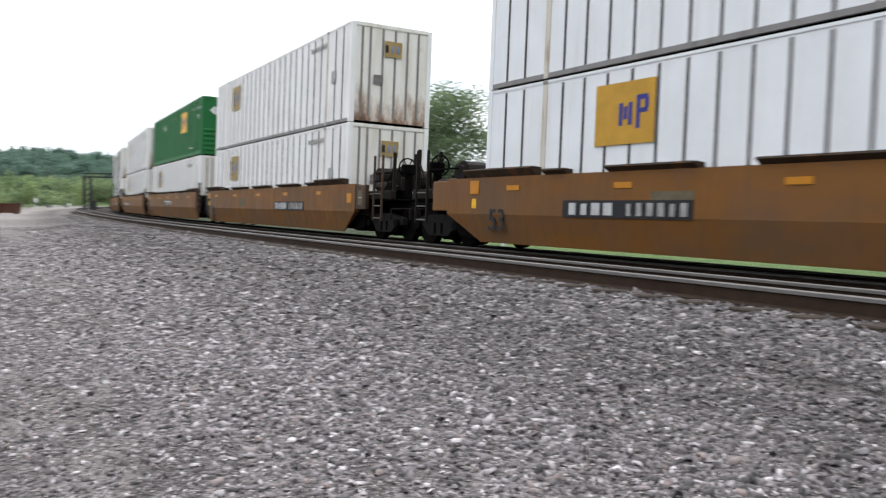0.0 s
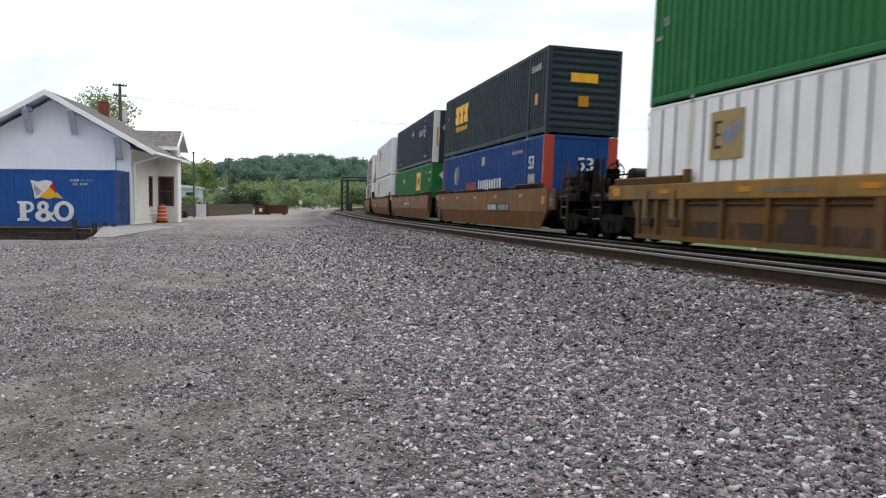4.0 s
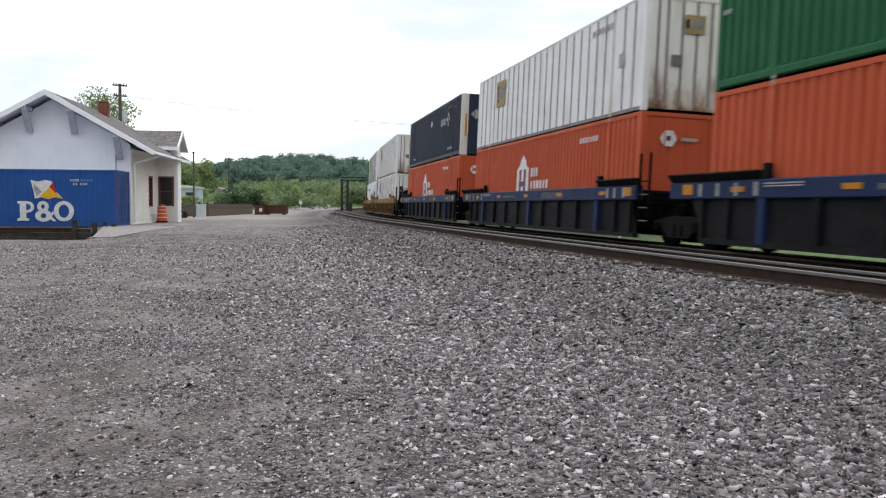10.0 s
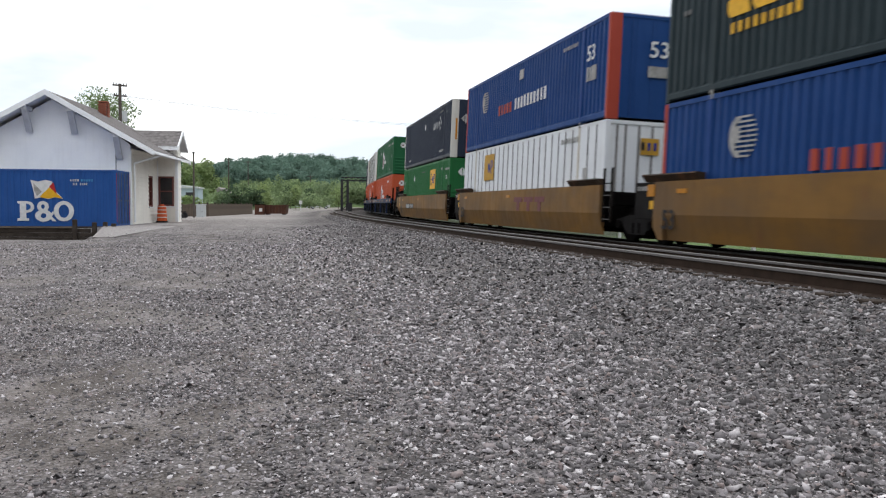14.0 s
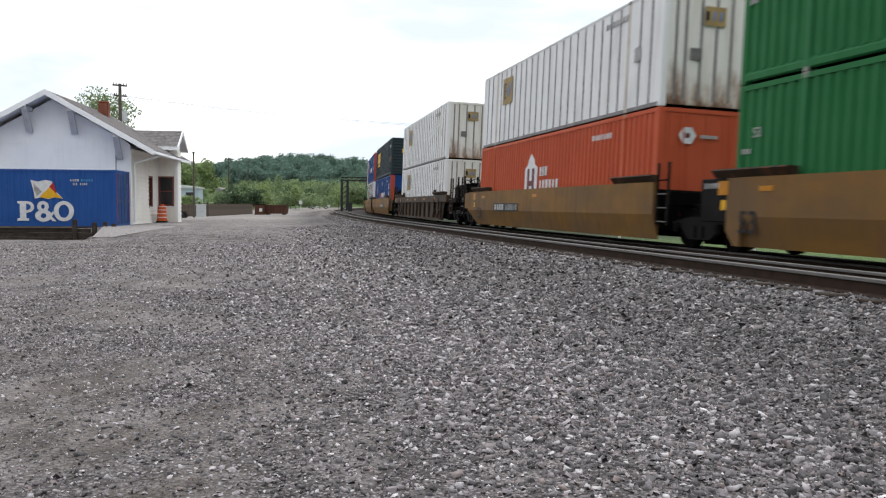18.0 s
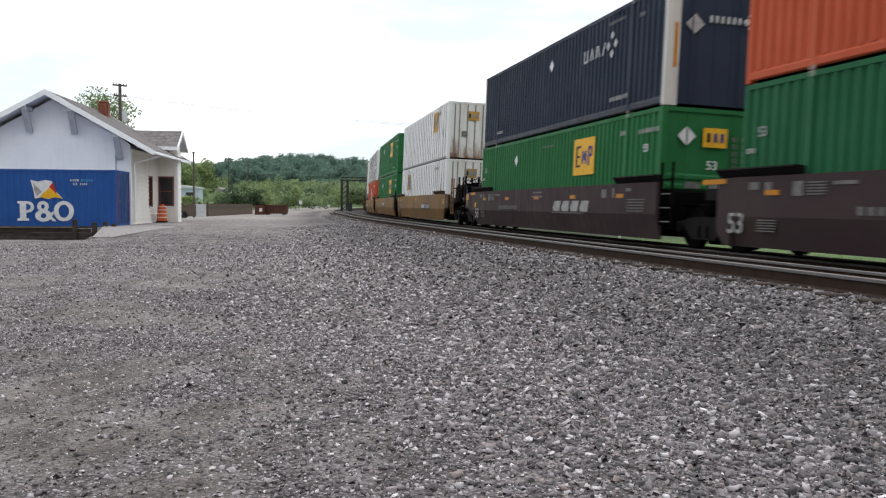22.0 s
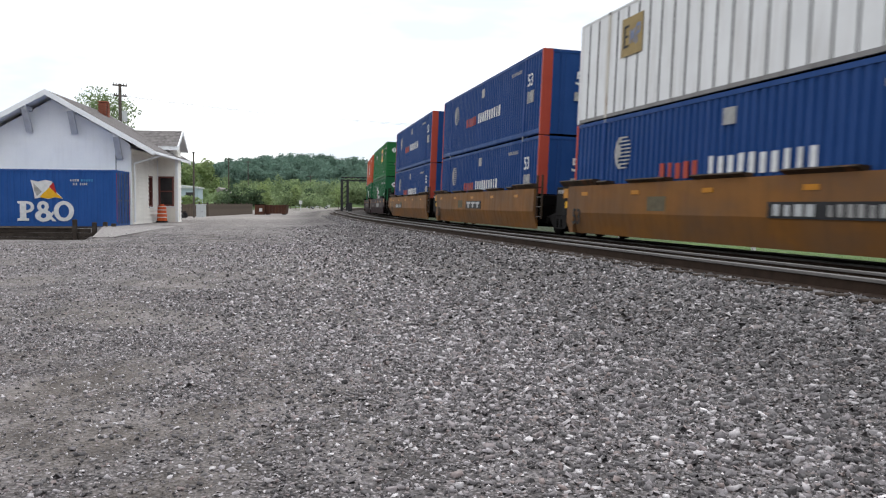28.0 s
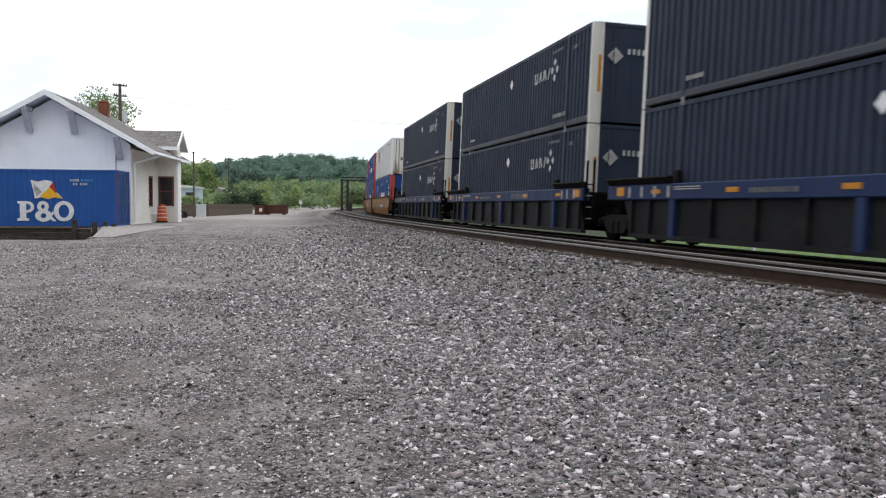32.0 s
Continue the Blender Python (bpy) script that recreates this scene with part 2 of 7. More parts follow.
def thing(name, label, category, group="", m=None):
    ob = new(name)
    ob.empty_display_size = 0.3
    if m:
        ob.matrix_basis = m
    return tagged(ob, label, category, group)


def structure(name, mb, mat, label="", smooth=False):
    ob = new(name, mb if isinstance(mb, bpy.types.Mesh) else mb.mesh(name, mat, smooth))
    return tagged(ob, label, "", "", "structure")


def disc(r, k=20):
    return [(r * math.cos(2 * math.pi * i / k), r * math.sin(2 * math.pi * i / k)) for i in range(k)]


# ---- the line of the tracks ----
CURVE, TH40, P0X = 0.00138, -0.2039, 11.388
S0, DS = -620.0, 0.5
_s = np.arange(S0, 900.0, DS)
_k = np.where((_s > -15) & (_s < 330), CURVE, 0.0)
_th = np.cumsum(_k) * DS
_th += TH40 - _th[np.searchsorted(_s, 40.0)]
_x, _y = np.cumsum(np.sin(_th)) * DS, np.cumsum(np.cos(_th)) * DS
_i0 = np.searchsorted(_s, 0.0)
_x += P0X - _x[_i0]
_y -= _y[_i0]
LEAN = 0.0377
NEAR = -4.40


def on_track(s, lateral=0.0, z=0.0):
    x, y, th = np.interp(s, _s, _x), np.interp(s, _s, _y), np.interp(s, _s, _th)
    return Vector((x + math.cos(th) * lateral, y - math.sin(th) * lateral, z))


def train_pose(s, half=9.0):
    a, b = on_track(s + half), on_track(s - half)
    d = a - b
    return Matrix.Translation((a + b) / 2) @ Matrix.Rotation(math.atan2(d.y, d.x), 4, "Z") @ Matrix.Rotation(LEAN, 4, "X")


def lateral_of(x, y):
    """Signed distance from the train's centre line (right of travel is positive), for arrays."""
    sel = slice(np.searchsorted(_s, -560), np.searchsorted(_s, 600), 4)
    cx, cy, ct = _x[sel], _y[sel], _th[sel]
    out, along = np.empty(x.shape), np.empty(x.shape)
    flat_x, flat_y = x.ravel(), y.ravel()
    o, al = out.ravel(), along.ravel()
    for i in range(0, len(flat_x), 4000):
        dx, dy = flat_x[i:i + 4000, None] - cx, flat_y[i:i + 4000, None] - cy
        j = np.argmin(dx * dx + dy * dy, 1)
        r = np.arange(len(j))
        o[i:i + 4000] = dx[r, j] * np.cos(ct[j]) - dy[r, j] * np.sin(ct[j])
        al[i:i + 4000] = _s[sel][j]
    return o.reshape(x.shape), al.reshape(x.shape)


def ground_height(x, y):
    """Gravel yard, ballast shoulder and bed under both tracks, a ditch and a meadow beyond."""
    lat, al = lateral_of(x, y)
    base = -0.10 + 0.14 * np.clip((y - 25) / 70, 0, 1)
    w = np.clip((lat + 8.4) / 2.0, 0, 1)
    w = w * w * (3 - 2 * w)
    bed = np.interp(lat, [-6.3, -5.8, -5.15, -3.65, -2.2, -0.75, 0.75, 1.9, 3.2, 7.0, 14.0, 60.0], [0.10, 0.13, 0.13, 0.04, -0.08, -0.16, -0.22, -0.26, -0.45, -0.9, -0.8, -0.6])
    return base * (1 - w) + bed * w


# ---- ground ----
def ground_material():
    m, n, l, b = node_mat("gravel_and_grass")
    tc = n.new("ShaderNodeTexCoord")
    vor = n.new("ShaderNodeTexVoronoi")
    vor.inputs["Scale"].default_value = 42.0
    l.new(tc.outputs["Object"], vor.inputs["Vector"])
    sep = n.new("ShaderNodeSeparateColor")
    l.new(vor.outputs["Color"], sep.inputs["Color"])
    c = mixer(n, l, ramp(n, l, sep.outputs["Red"], 0.0, 1.0), (0.060, 0.052, 0.053), (0.39, 0.35, 0.35))
    # cell borders darkened: the shade between stones as colour
    c = mixer(n, l, ramp(n, l, vor.outputs["Distance"], 0.20, 0.55, 0.0, 0.9), c, (0.030, 0.026, 0.025))
    soil = n.new("ShaderNodeAttribute")
    soil.attribute_name = "soil"
    patch = noise_at(n, l, 3.5, 6, (1, 1, 1), 0.65)
    soil_c = mixer(n, l, ramp(n, l, patch, 0.3, 0.7), (0.088, 0.074, 0.064), (0.165, 0.140, 0.122))
    c = mixer(n, l, soil.outputs["Fac"], c, soil_c)
    coarse = noise_at(n, l, 2.6, 8, (1, 0.6, 1), 0.75)
    c = mixer(n, l, ramp(n, l, coarse, 0.44, 0.62, 0.0, 0.42), c, (0.37, 0.335, 0.332))
    c = mixer(n, l, ramp(n, l, coarse, 0.50, 0.36, 0.0, 0.45), c, (0.075, 0.066, 0.063))
    big = noise_at(n, l, 0.07, 4, (0.5, 1.6, 1))
    c = mixer(n, l, ramp(n, l, big, 0.42, 0.66, 0.0, 0.4), c, (0.32, 0.295, 0.28))
    fines = n.new("ShaderNodeAttribute")
    fines.attribute_name = "fines"
    c = mixer(n, l, fines.outputs["Fac"], c, mixer(n, l, ramp(n, l, noise_at(n, l, 0.5, 6, (0.5, 1.6, 1), 0.7), 0.35, 0.65), (0.24, 0.215, 0.195), (0.40, 0.365, 0.335)))
    at = n.new("ShaderNodeAttribute")
    at.attribute_name = "grass"
    gn = noise_at(n, l, 1.3, 7, (1, 1, 1), 0.7)
    grass = mixer(n, l, ramp(n, l, gn, 0.35, 0.7), (0.052, 0.092, 0.026), (0.12, 0.175, 0.055))
    edge = n.new("ShaderNodeMath")
    edge.operation = "ADD"
    l.new(at.outputs["Fac"], edge.inputs[0])
    l.new(ramp(n, l, gn, 0.3, 0.7, -0.25, 0.25), edge.inputs[1])
    c = mixer(n, l, ramp(n, l, edge.outputs["Value"], 0.42, 0.58), c, grass)
    # bed: shade between the rails is put into the dark ballast colour
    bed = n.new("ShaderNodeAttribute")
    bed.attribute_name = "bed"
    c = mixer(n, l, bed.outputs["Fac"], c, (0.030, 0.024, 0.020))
    # near-black ground beyond the far track, further along the line
    verge_dark = n.new("ShaderNodeAttribute")
    verge_dark.attribute_name = "verge_dark"
    c = mixer(n, l, verge_dark.outputs["Fac"], c, mixer(n, l, gn, (0.012, 0.016, 0.008), (0.030, 0.036, 0.018)))
    l.new(c, b.inputs["Base Color"])
    b.inputs["Roughness"].default_value, b.inputs["Specular IOR Level"].default_value = 0.95, 0.2
    bump(n, l, b, vor.outputs["Distance"], 1.0, -0.03)
    return m


def soil_amount(x, y):
    """Where trodden brown soil shows between the stones of the yard."""
    out = np.empty(x.shape)
    for i, (a, b) in enumerate(zip(x.ravel(), y.ravel())):
        out.ravel()[i] = noise.fractal(Vector((a * 1.15 + 0.3 * b, b * 0.8, 3.7)), 1.0, 2.0, 4)
    return np.maximum(np.clip((out - 0.05) / 0.25, 0, 1) * 0.8, wheel_tracks(x, y) * np.clip(0.9 + out * 1.6, 0, 1))


def wheel_tracks(x, y):
    """Worn bare lanes where vehicles turn in the yard."""
    lanes = (((-5.6, 3.6), (-2.5, 4.5), (-1.95, 5.4), (-1.3, 6.2), (-1.1, 9.1), (-1.6, 12.7), (-3.4, 20.0), (-6.5, 31.0)),
             ((-2.0, 3.2), (-1.38, 3.95), (-0.75, 4.6), (0.1, 6.2), (0.4, 9.0), (-0.2, 13.0), (-1.6, 20.0), (-4.4, 31.0)))
    best = np.full(x.shape, 99.0)
    for lane in lanes:
        for (ax, ay), (bx, by) in zip(lane, lane[1:]):
            dx, dy = bx - ax, by - ay
            u = np.clip(((x - ax) * dx + (y - ay) * dy) / (dx * dx + dy * dy), 0, 1)
            best = np.minimum(best, np.hypot(x - ax - u * dx, y - ay - u * dy) / (0.30 + 0.022 * y))
    return np.clip(1.35 - best, 0, 1)


def axis_lines(spec):
    out = [spec[0][0]]
    for a, b, step in spec:
        out += list(np.linspace(a, b, max(1, round((b - a) / step)) + 1)[1:])
    return np.array(out)


gx = axis_lines([(-2500, -400, 300), (-400, -100, 50), (-100, -30, 5), (-30, -6, 0.5), (-6, 26, 0.3), (26, 60, 1.5), (60, 140, 8), (140, 500, 60), (500, 2500, 250)])
gy = axis_lines([(-1200, -640, 140), (-640, -40, 20), (-40, -4, 3), (-4, 42, 0.35), (42, 110, 1.0), (110, 300, 8), (300, 900, 60), (900, 3500, 400)])
GX, GY = np.meshgrid(gx, gy)
GZ = ground_height(GX, GY)
LAT, ALONG = lateral_of(GX, GY)
near_cam = np.clip(1 - np.hypot(GX, GY - 8) / 60, 0, 1)
GZ += near_cam * 0.03 * np.sin(GX * 0.9 + 0.4 * GY) * np.sin(GY * 0.6) * (LAT < -7)
# a low bank of rough ground beyond the yard
bank = np.clip((GY - 84 - 0.25 * (GX + 14)) / 22, 0, 1) * np.clip((-LAT - 14) / 10, 0, 1)
GZ += 1.1 * bank
# a hollow before the depot
edge = (GX + 15.6) * (25.6 - 39.0) - (GY - 39.0) * (-10.6 + 15.6)
hollow = np.clip(edge / 13.0 / 0.8, 0, 1) * np.clip((GY - 24.6 + 0.1 * (GX + 10)) / 1.2, 0, 1) * np.clip((38.2 - GY) / 0.6, 0, 1) * np.clip((GX + 21.5) / 1.0, 0, 1)
GZ -= 0.75 * hollow
# a heap of gravel at its rim
GZ += 0.36 * np.exp(-((GX + 16.0) / 1.1) ** 2 - ((GY - 30.0) / 1.6) ** 2)
nx, ny = len(gx), len(gy)
idx = np.arange(nx * ny).reshape(ny, nx)
quads = np.stack([idx[:-1, :-1], idx[:-1, 1:], idx[1:, 1:], idx[1:, :-1]], -1).reshape(-1, 4)
me = bpy.data.meshes.new("ground")
me.from_pydata(np.stack([GX, GY, GZ], -1).reshape(-1, 3).tolist(), [], quads.tolist())
grassy = np.maximum(np.clip((LAT - 3.0) / 3.0, 0, 1), np.clip((bank - 0.05) * 3, 0, 1)) + (np.hypot(GX, GY) > 260) * 1.0
soil = np.zeros(GX.shape)
close = (np.abs(GX) < 40) & (GY > 0) & (GY < 70) & (LAT < -8.6)
soil[close] = soil_amount(GX[close], GY[close]) * np.clip((-LAT[close] - 8.6) / 3.0, 0, 1) * 0.9
# dark stone on the shoulder; between the rails the dark also stands for shade
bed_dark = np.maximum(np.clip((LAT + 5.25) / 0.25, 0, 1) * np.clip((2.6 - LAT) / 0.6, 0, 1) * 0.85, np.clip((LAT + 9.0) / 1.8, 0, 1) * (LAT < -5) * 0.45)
pale = np.clip((GY - 30) / 35, 0, 1) * np.clip((-LAT - 7.0) / 3.0, 0, 1) * 0.62
# plus a pale line along the near track's shoulder, further on
pale = np.maximum(pale, np.clip(1 - np.abs(LAT + 6.3) / 0.7, 0, 1) * np.clip((ALONG - 42) / 25, 0, 1) * 0.9)
for key, field in (("grass", grassy), ("soil", soil), ("bed", bed_dark), ("fines", pale), ("verge_dark", np.clip((LAT - 2.4) / 0.6, 0, 1) * np.clip((ALONG - 40) / 14, 0, 1) * (LAT < 60) * 0.9)):
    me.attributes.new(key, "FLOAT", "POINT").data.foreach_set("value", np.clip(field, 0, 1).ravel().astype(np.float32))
for q in me.polygons:
    q.use_smooth = True
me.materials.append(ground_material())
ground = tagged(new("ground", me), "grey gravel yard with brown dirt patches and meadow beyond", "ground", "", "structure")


# ---- two tracks ----
def rail_mesh(lateral, top, steps):
    """A rail with foot, web and head, swept along the curve. Head faces take the second material."""
    prof = [(-0.075, -0.172), (0.075, -0.172), (0.075, -0.160), (0.012, -0.140), (0.010, -0.045), (0.036, -0.034), (0.036, -0.006), (0.028, 0.0), (-0.028, 0.0), (-0.036, -0.006), (-0.036, -0.034), (-0.010, -0.045), (-0.012, -0.140), (-0.075, -0.160)]
    k = len(prof)
    vs, fs, mi = [], [], []
    for s in steps:
        for a, b in prof:
            vs.append(tuple(on_track(s, lateral + a, top + b)))
    for i in range(len(steps) - 1):
        for j in range(k):
            fs.append((i * k + j, i * k + (j + 1) % k, (i + 1) * k + (j + 1) % k, (i + 1) * k + j))
            mi.append(1 if 5 <= j <= 9 else 0)
    me = bpy.data.meshes.new("rail")
    me.from_pydata(vs, [], fs)
    me.materials.append(M["rail_side"])
    me.materials.append(M["rail"])
    me.polygons.foreach_set("material_index", mi)
    return me


RAIL_STEPS = list(np.arange(-600, -20, 20.0)) + list(np.arange(-20, 240, 2.0)) + list(np.arange(240, 880, 10.0))
for name, laterals, label in (("railway_track_near", ((NEAR - 0.753, 0.314), (NEAR + 0.753, 0.222)), "empty near track with steel rails on dark ties"),
                              ("railway_track_far", ((-0.753, 0.028), (0.753, -0.028)), "far track with steel rails under the train")):
    holder = tagged(new(name), label, "railway track", "", "structure")
    for lat, top in laterals:
        part("rail", rail_mesh(lat, top, RAIL_STEPS), None, holder)


# ---- the train ----
BOX_L, BOX_W, BOX_H = 16.154, 2.59, 2.896


def corrugated(x0, x1, z0, z1, y, out, period=0.278, depth=0.05, along="x"):
    """A trapezoid-ribbed panel facing out (+1 or -1)."""
    mb = MB()
    n_rib = max(1, round((x1 - x0) / period))
    p = (x1 - x0) / n_rib
    prof = []
    for i in range(n_rib):
        a = x0 + i * p
        prof += [(a, 0), (a + p * 0.36, 0), (a + p * 0.50, -depth), (a + p * 0.86, -depth)]
    prof.append((x1, 0))
    for (a, d), (b, e) in zip(prof, prof[1:]):
        if along == "x":
            q = [(a, y + out * d, z0), (b, y + out * e, z0), (b, y + out * e, z1), (a, y + out * d, z1)]
        else:
            q = [(y + out * d, a, z0), (y + out * e, b, z0), (y + out * e, b, z1), (y + out * d, a, z1)]
        mb.add(q, [(0, 1, 2, 3)])
    return mb


def slab(mb, x0, x1, z0, z1, y=None, t=0.012):
    """A thin raised marking on the near or far side (sign of y)."""
    s = 1 if y > 0 else -1
    return mb.box(x0, x1, min(y, y + s * t), max(y, y + s * t), z0, z1)


def glyph_row(mb, x0, z0, w, h, count, y, gap=0.3, t=0.012, seed=3):
    """Plain bars of the size of a row of characters."""
    p = w / count
    gap = max(gap, 0.45) if count > 5 else gap
    r = random.Random(seed + count)
    for i in range(count):
        a, b = (x0 - (i + 1 - gap / 2) * p, x0 - (i + gap / 2) * p) if y > 0 else (x0 + i * p, x0 + (i + 1 - gap) * p)
        cut = r.choice((0.0, 0.0, 0.18, 0.3)) * (b - a)
        slab(mb, a + cut / 2, b - cut / 2, z0, z0 + h * r.choice((1.0, 1.0, 0.94)), y, t)
    return mb


def number_53(parent, size, m, mat, name="size_number", text="53"):
    cu = bpy.data.curves.new("number", "FONT")
    cu.body, cu.size, cu.extrude, cu.offset = text, size, 0.004, size * 0.010
    tmp = bpy.data.objects.new("tmp", cu)
    scene.collection.objects.link(tmp)
    me = bpy.data.meshes.new_from_object(tmp.evaluated_get(bpy.context.evaluated_depsgraph_get()))
    bpy.data.objects.remove(tmp)
    me.materials.append(mat)
    return part(name, me, mat, parent, "", m)


SIDE = Matrix(((-1, 0, 0, 0), (0, 0, 1, 0), (0, 1, 0, 0), (0, 0, 0, 1)))     # writing on the side that faces +y
REAR = Matrix(((0, 0, -1, 0), (-1, 0, 0, 0), (0, 1, 0, 0), (0, 0, 0, 1)))    # writing on the end that faces -x


def container(kind):
    look_up = {
        "white": ("white_box", "seam", "white ribbed 53-foot container with dark seams and rust stains"),
        "white_clean": ("white_new", "seam", "clean white ribbed 53-foot container with a yellow patch"),
        "white_turned": ("white_box", "seam", "white ribbed 53-foot container with a worn emblem near its tail"),
        "green": ("green", "green", "green corrugated 53-foot container with a yellow square emblem"),
        "hubgreen": ("hubgreen", "hubgreen", "dark green corrugated 53-foot container with a white emblem"),
        "navy": ("navy", "whitepost", "navy corrugated 53-foot container with white corner posts"),
        "orange": ("orange", "orange", "orange corrugated 53-foot container with a white house emblem"),
        "pacer": ("pacer", "redpost", "blue corrugated 53-foot container with red corner posts"),
        "slate": ("slate", "slate", "dark slate corrugated 53-foot container with a yellow emblem"),
        "reefer": ("reefer", "reefer", "smooth white refrigerated container with an open machinery end"),
    }
    body, post, label = look_up[kind]
    mat, pm = M[body], M[post]
    c = thing("shipping_container", label, "shipping container", "containers on the train")
    hl, hw, h = BOX_L / 2, BOX_W / 2, BOX_H
    white = kind.startswith("white")
    rails = M["rail_grey"] if white else mat
    part("roof", MB().box(-hl + 0.1, hl - 0.1, -hw + 0.05, hw - 0.05, h - 0.06, h - 0.02), mat, c)
    part("floor", MB().box(-hl + 0.05, hl - 0.05, -hw + 0.05, hw - 0.05, 0.05, 0.16), M["iron"], c)
    for sy in (1, -1):
        ya, yb = sorted((sy * (hw - 0.06), sy * hw))
        part("top_rail", MB().box(-hl + 0.15, hl - 0.15, ya, yb, h - (0.05 if white else 0.10), h), mat if white else rails, c)
        if white or kind == "reefer":
            part("bottom_rail", MB().box(-hl + 0.15, hl - 0.15, ya, yb, 0.03, 0.12 if white else 0.17), rails, c)
        else:
            sec = [(sy * (hw - 0.09), 0.05), (sy * (hw - 0.03), 0.05), (sy * hw, 0.08), (sy * hw, 0.19), (sy * (hw - 0.065), 0.285), (sy * (hw - 0.09), 0.285)]
            for a, b in (((-hl + 0.15, -6.17), (-6.02, 6.02), (6.17, hl - 0.15)) if sy > 0 else ((-hl + 0.15, hl - 0.15),)):
                # navy's rail paint is lightened for the light its chamfer catches
                part("bottom_rail", MB().prism(sec, a, b, "x"), M["navy_edge"] if kind == "navy" else rails, c)
        if white or kind == "reefer":
            part("side_panel", MB().box(-hl + 0.15, hl - 0.15, *sorted((sy * (hw - 0.05), sy * (hw - 0.015))), 0.12 if white else 0.17, h - (0.05 if white else 0.09)), mat, c)
            if white:
                for i in range(25 if sy > 0 else 0):
                    x = -hl + 0.66 + i * (BOX_L - 1.32) / 24
                    if abs(abs(x) - 6.095) < 0.16:
                        continue
                    part("rib", MB().box(x - 0.027, x + 0.027, *sorted((sy * (hw - 0.02), sy * (hw - 0.002))), 0.12, h - 0.09), M["seam"], c)
                for x in ((-6.095, 6.095) if sy > 0 else ()):
                    part("post", MB().box(x - 0.07, x + 0.07, hw - 0.02, hw + 0.001, 0.02, h - 0.01), M["post_cream"], c, "stained cream post")
                    part("casting", MB().bbox(x - 0.08, x + 0.08, hw - 0.16, hw + 0.008, h - 0.08, h + 0.012, 0.012), M["rail_grey"], c)
        else:
            for a, b in (((-hl + 0.15, -6.16), (-6.03, 6.03), (6.16, hl - 0.15)) if sy > 0 else ((-hl + 0.15, hl - 0.15),)):
                part("side_panel", corrugated(a, b, 0.24, h - 0.10, sy * (hw - 0.006), sy), mat, c)
            for x in ((-6.095, 6.095) if sy > 0 else ()):
                part("post", MB().box(x - 0.075, x + 0.075, *sorted((sy * (hw - 0.09), sy * (hw + 0.002))), 0.0, h), mat, c)
                part("post_strip", MB().box(x - 0.02, x + 0.02, *sorted((sy * (hw + 0.002), sy * (hw + 0.012))), 0.05, h - 0.02), M[body + "_edge"] if body + "_edge" in M else mat, c)
                for za, zb in ((-0.002, 0.09), (h - 0.10, h + 0.012)):
                    part("casting", MB().bbox(x - 0.075, x + 0.075, *sorted((sy * (hw - 0.16), sy * (hw + 0.008))), za, zb, 0.012), M["casting"], c)
        for x in (-hl, hl):
            tall = 0.34 if (kind in ("navy", "pacer") and x < 0) else 0.15
            part("corner_post", MB().bbox(*sorted((x, x - math.copysign(0.15, x))), *sorted((sy * (hw - tall), sy * (hw + 0.003))), 0.0, h, 0.012), mat if white else pm, c)
    # ends
    end_mat = M["white_end"] if kind in ("white", "white_turned") else mat
    for sx in (-1, 1):
        if kind == "slate" or (kind in ("hubgreen", "green") and sx < 0):
            mb = MB()
            for i in range(11 if kind == "slate" else 5):
                z = 0.22 + i * 0.235
                mb.prism([(sx * (hl - 0.05), z), (sx * (hl - 0.012), z + 0.05), (sx * (hl - 0.012), z + 0.12), (sx * (hl - 0.05), z + 0.17)], -hw + 0.15, hw - 0.15)
            part("end_ribs", mb, mat, c)
            part("end_panel", MB().box(*sorted((sx * (hl - 0.09), sx * (hl - 0.05))), -hw + 0.14, hw - 0.14, 0.1, h - 0.08), mat, c)
        elif kind == "reefer" and sx < 0:
            part("end_panel", MB().box(-hl + 1.15, -hl + 1.19, -hw + 0.1, hw - 0.1, 0.1, h - 0.08), M["car_black"], c)
            part("machine_hood", MB().bbox(-hl + 0.5, -hl + 1.1, -hw + 0.3, hw - 0.3, 2.25, 2.6, 0.04), M["rail_grey"], c)
            part("machine_unit", MB().bbox(-hl + 0.25, -hl + 1.1, -hw + 0.35, hw - 0.25, 0.25, 2.05, 0.04), mat, c, "white cooling unit")
            part("machine_grille", MB().box(-hl + 0.23, -hl + 0.25, -0.35, 0.55, 0.7, 1.2), M["seam"], c)
        else:
            part("end_panel", MB().box(*sorted((sx * (hl - 0.07), sx * (hl - 0.03))), -hw + 0.14, hw - 0.14, 0.1, h - 0.08), end_mat, c)
            for y in ((-0.86, -0.5, -0.1, 0.3, 0.7, 0.95) if white else (-0.95, -0.45, 0.0, 0.45, 0.95)):
                w = 0.032 if white else 0.05
                part("end_rib", MB().box(*sorted((sx * (hl - 0.04), sx * (hl - (0.012 if white else 0.018)))), y - w, y + w, 0.15, h - 0.12), M["rail_grey"] if white else mat, c)
        part("end_sill", MB().box(*sorted((sx * (hl - 0.12), sx * (hl - 0.004))), -hw + 0.15, hw - 0.15, 0.06, 0.17), rails if not white else end_mat, c)
        part("end_header", MB().box(*sorted((sx * (hl - 0.12), sx * (hl - 0.004))), -hw + 0.15, hw - 0.15, h - 0.10, h), rails if not white else end_mat, c)
    # markings
    Y = hw + 0.004
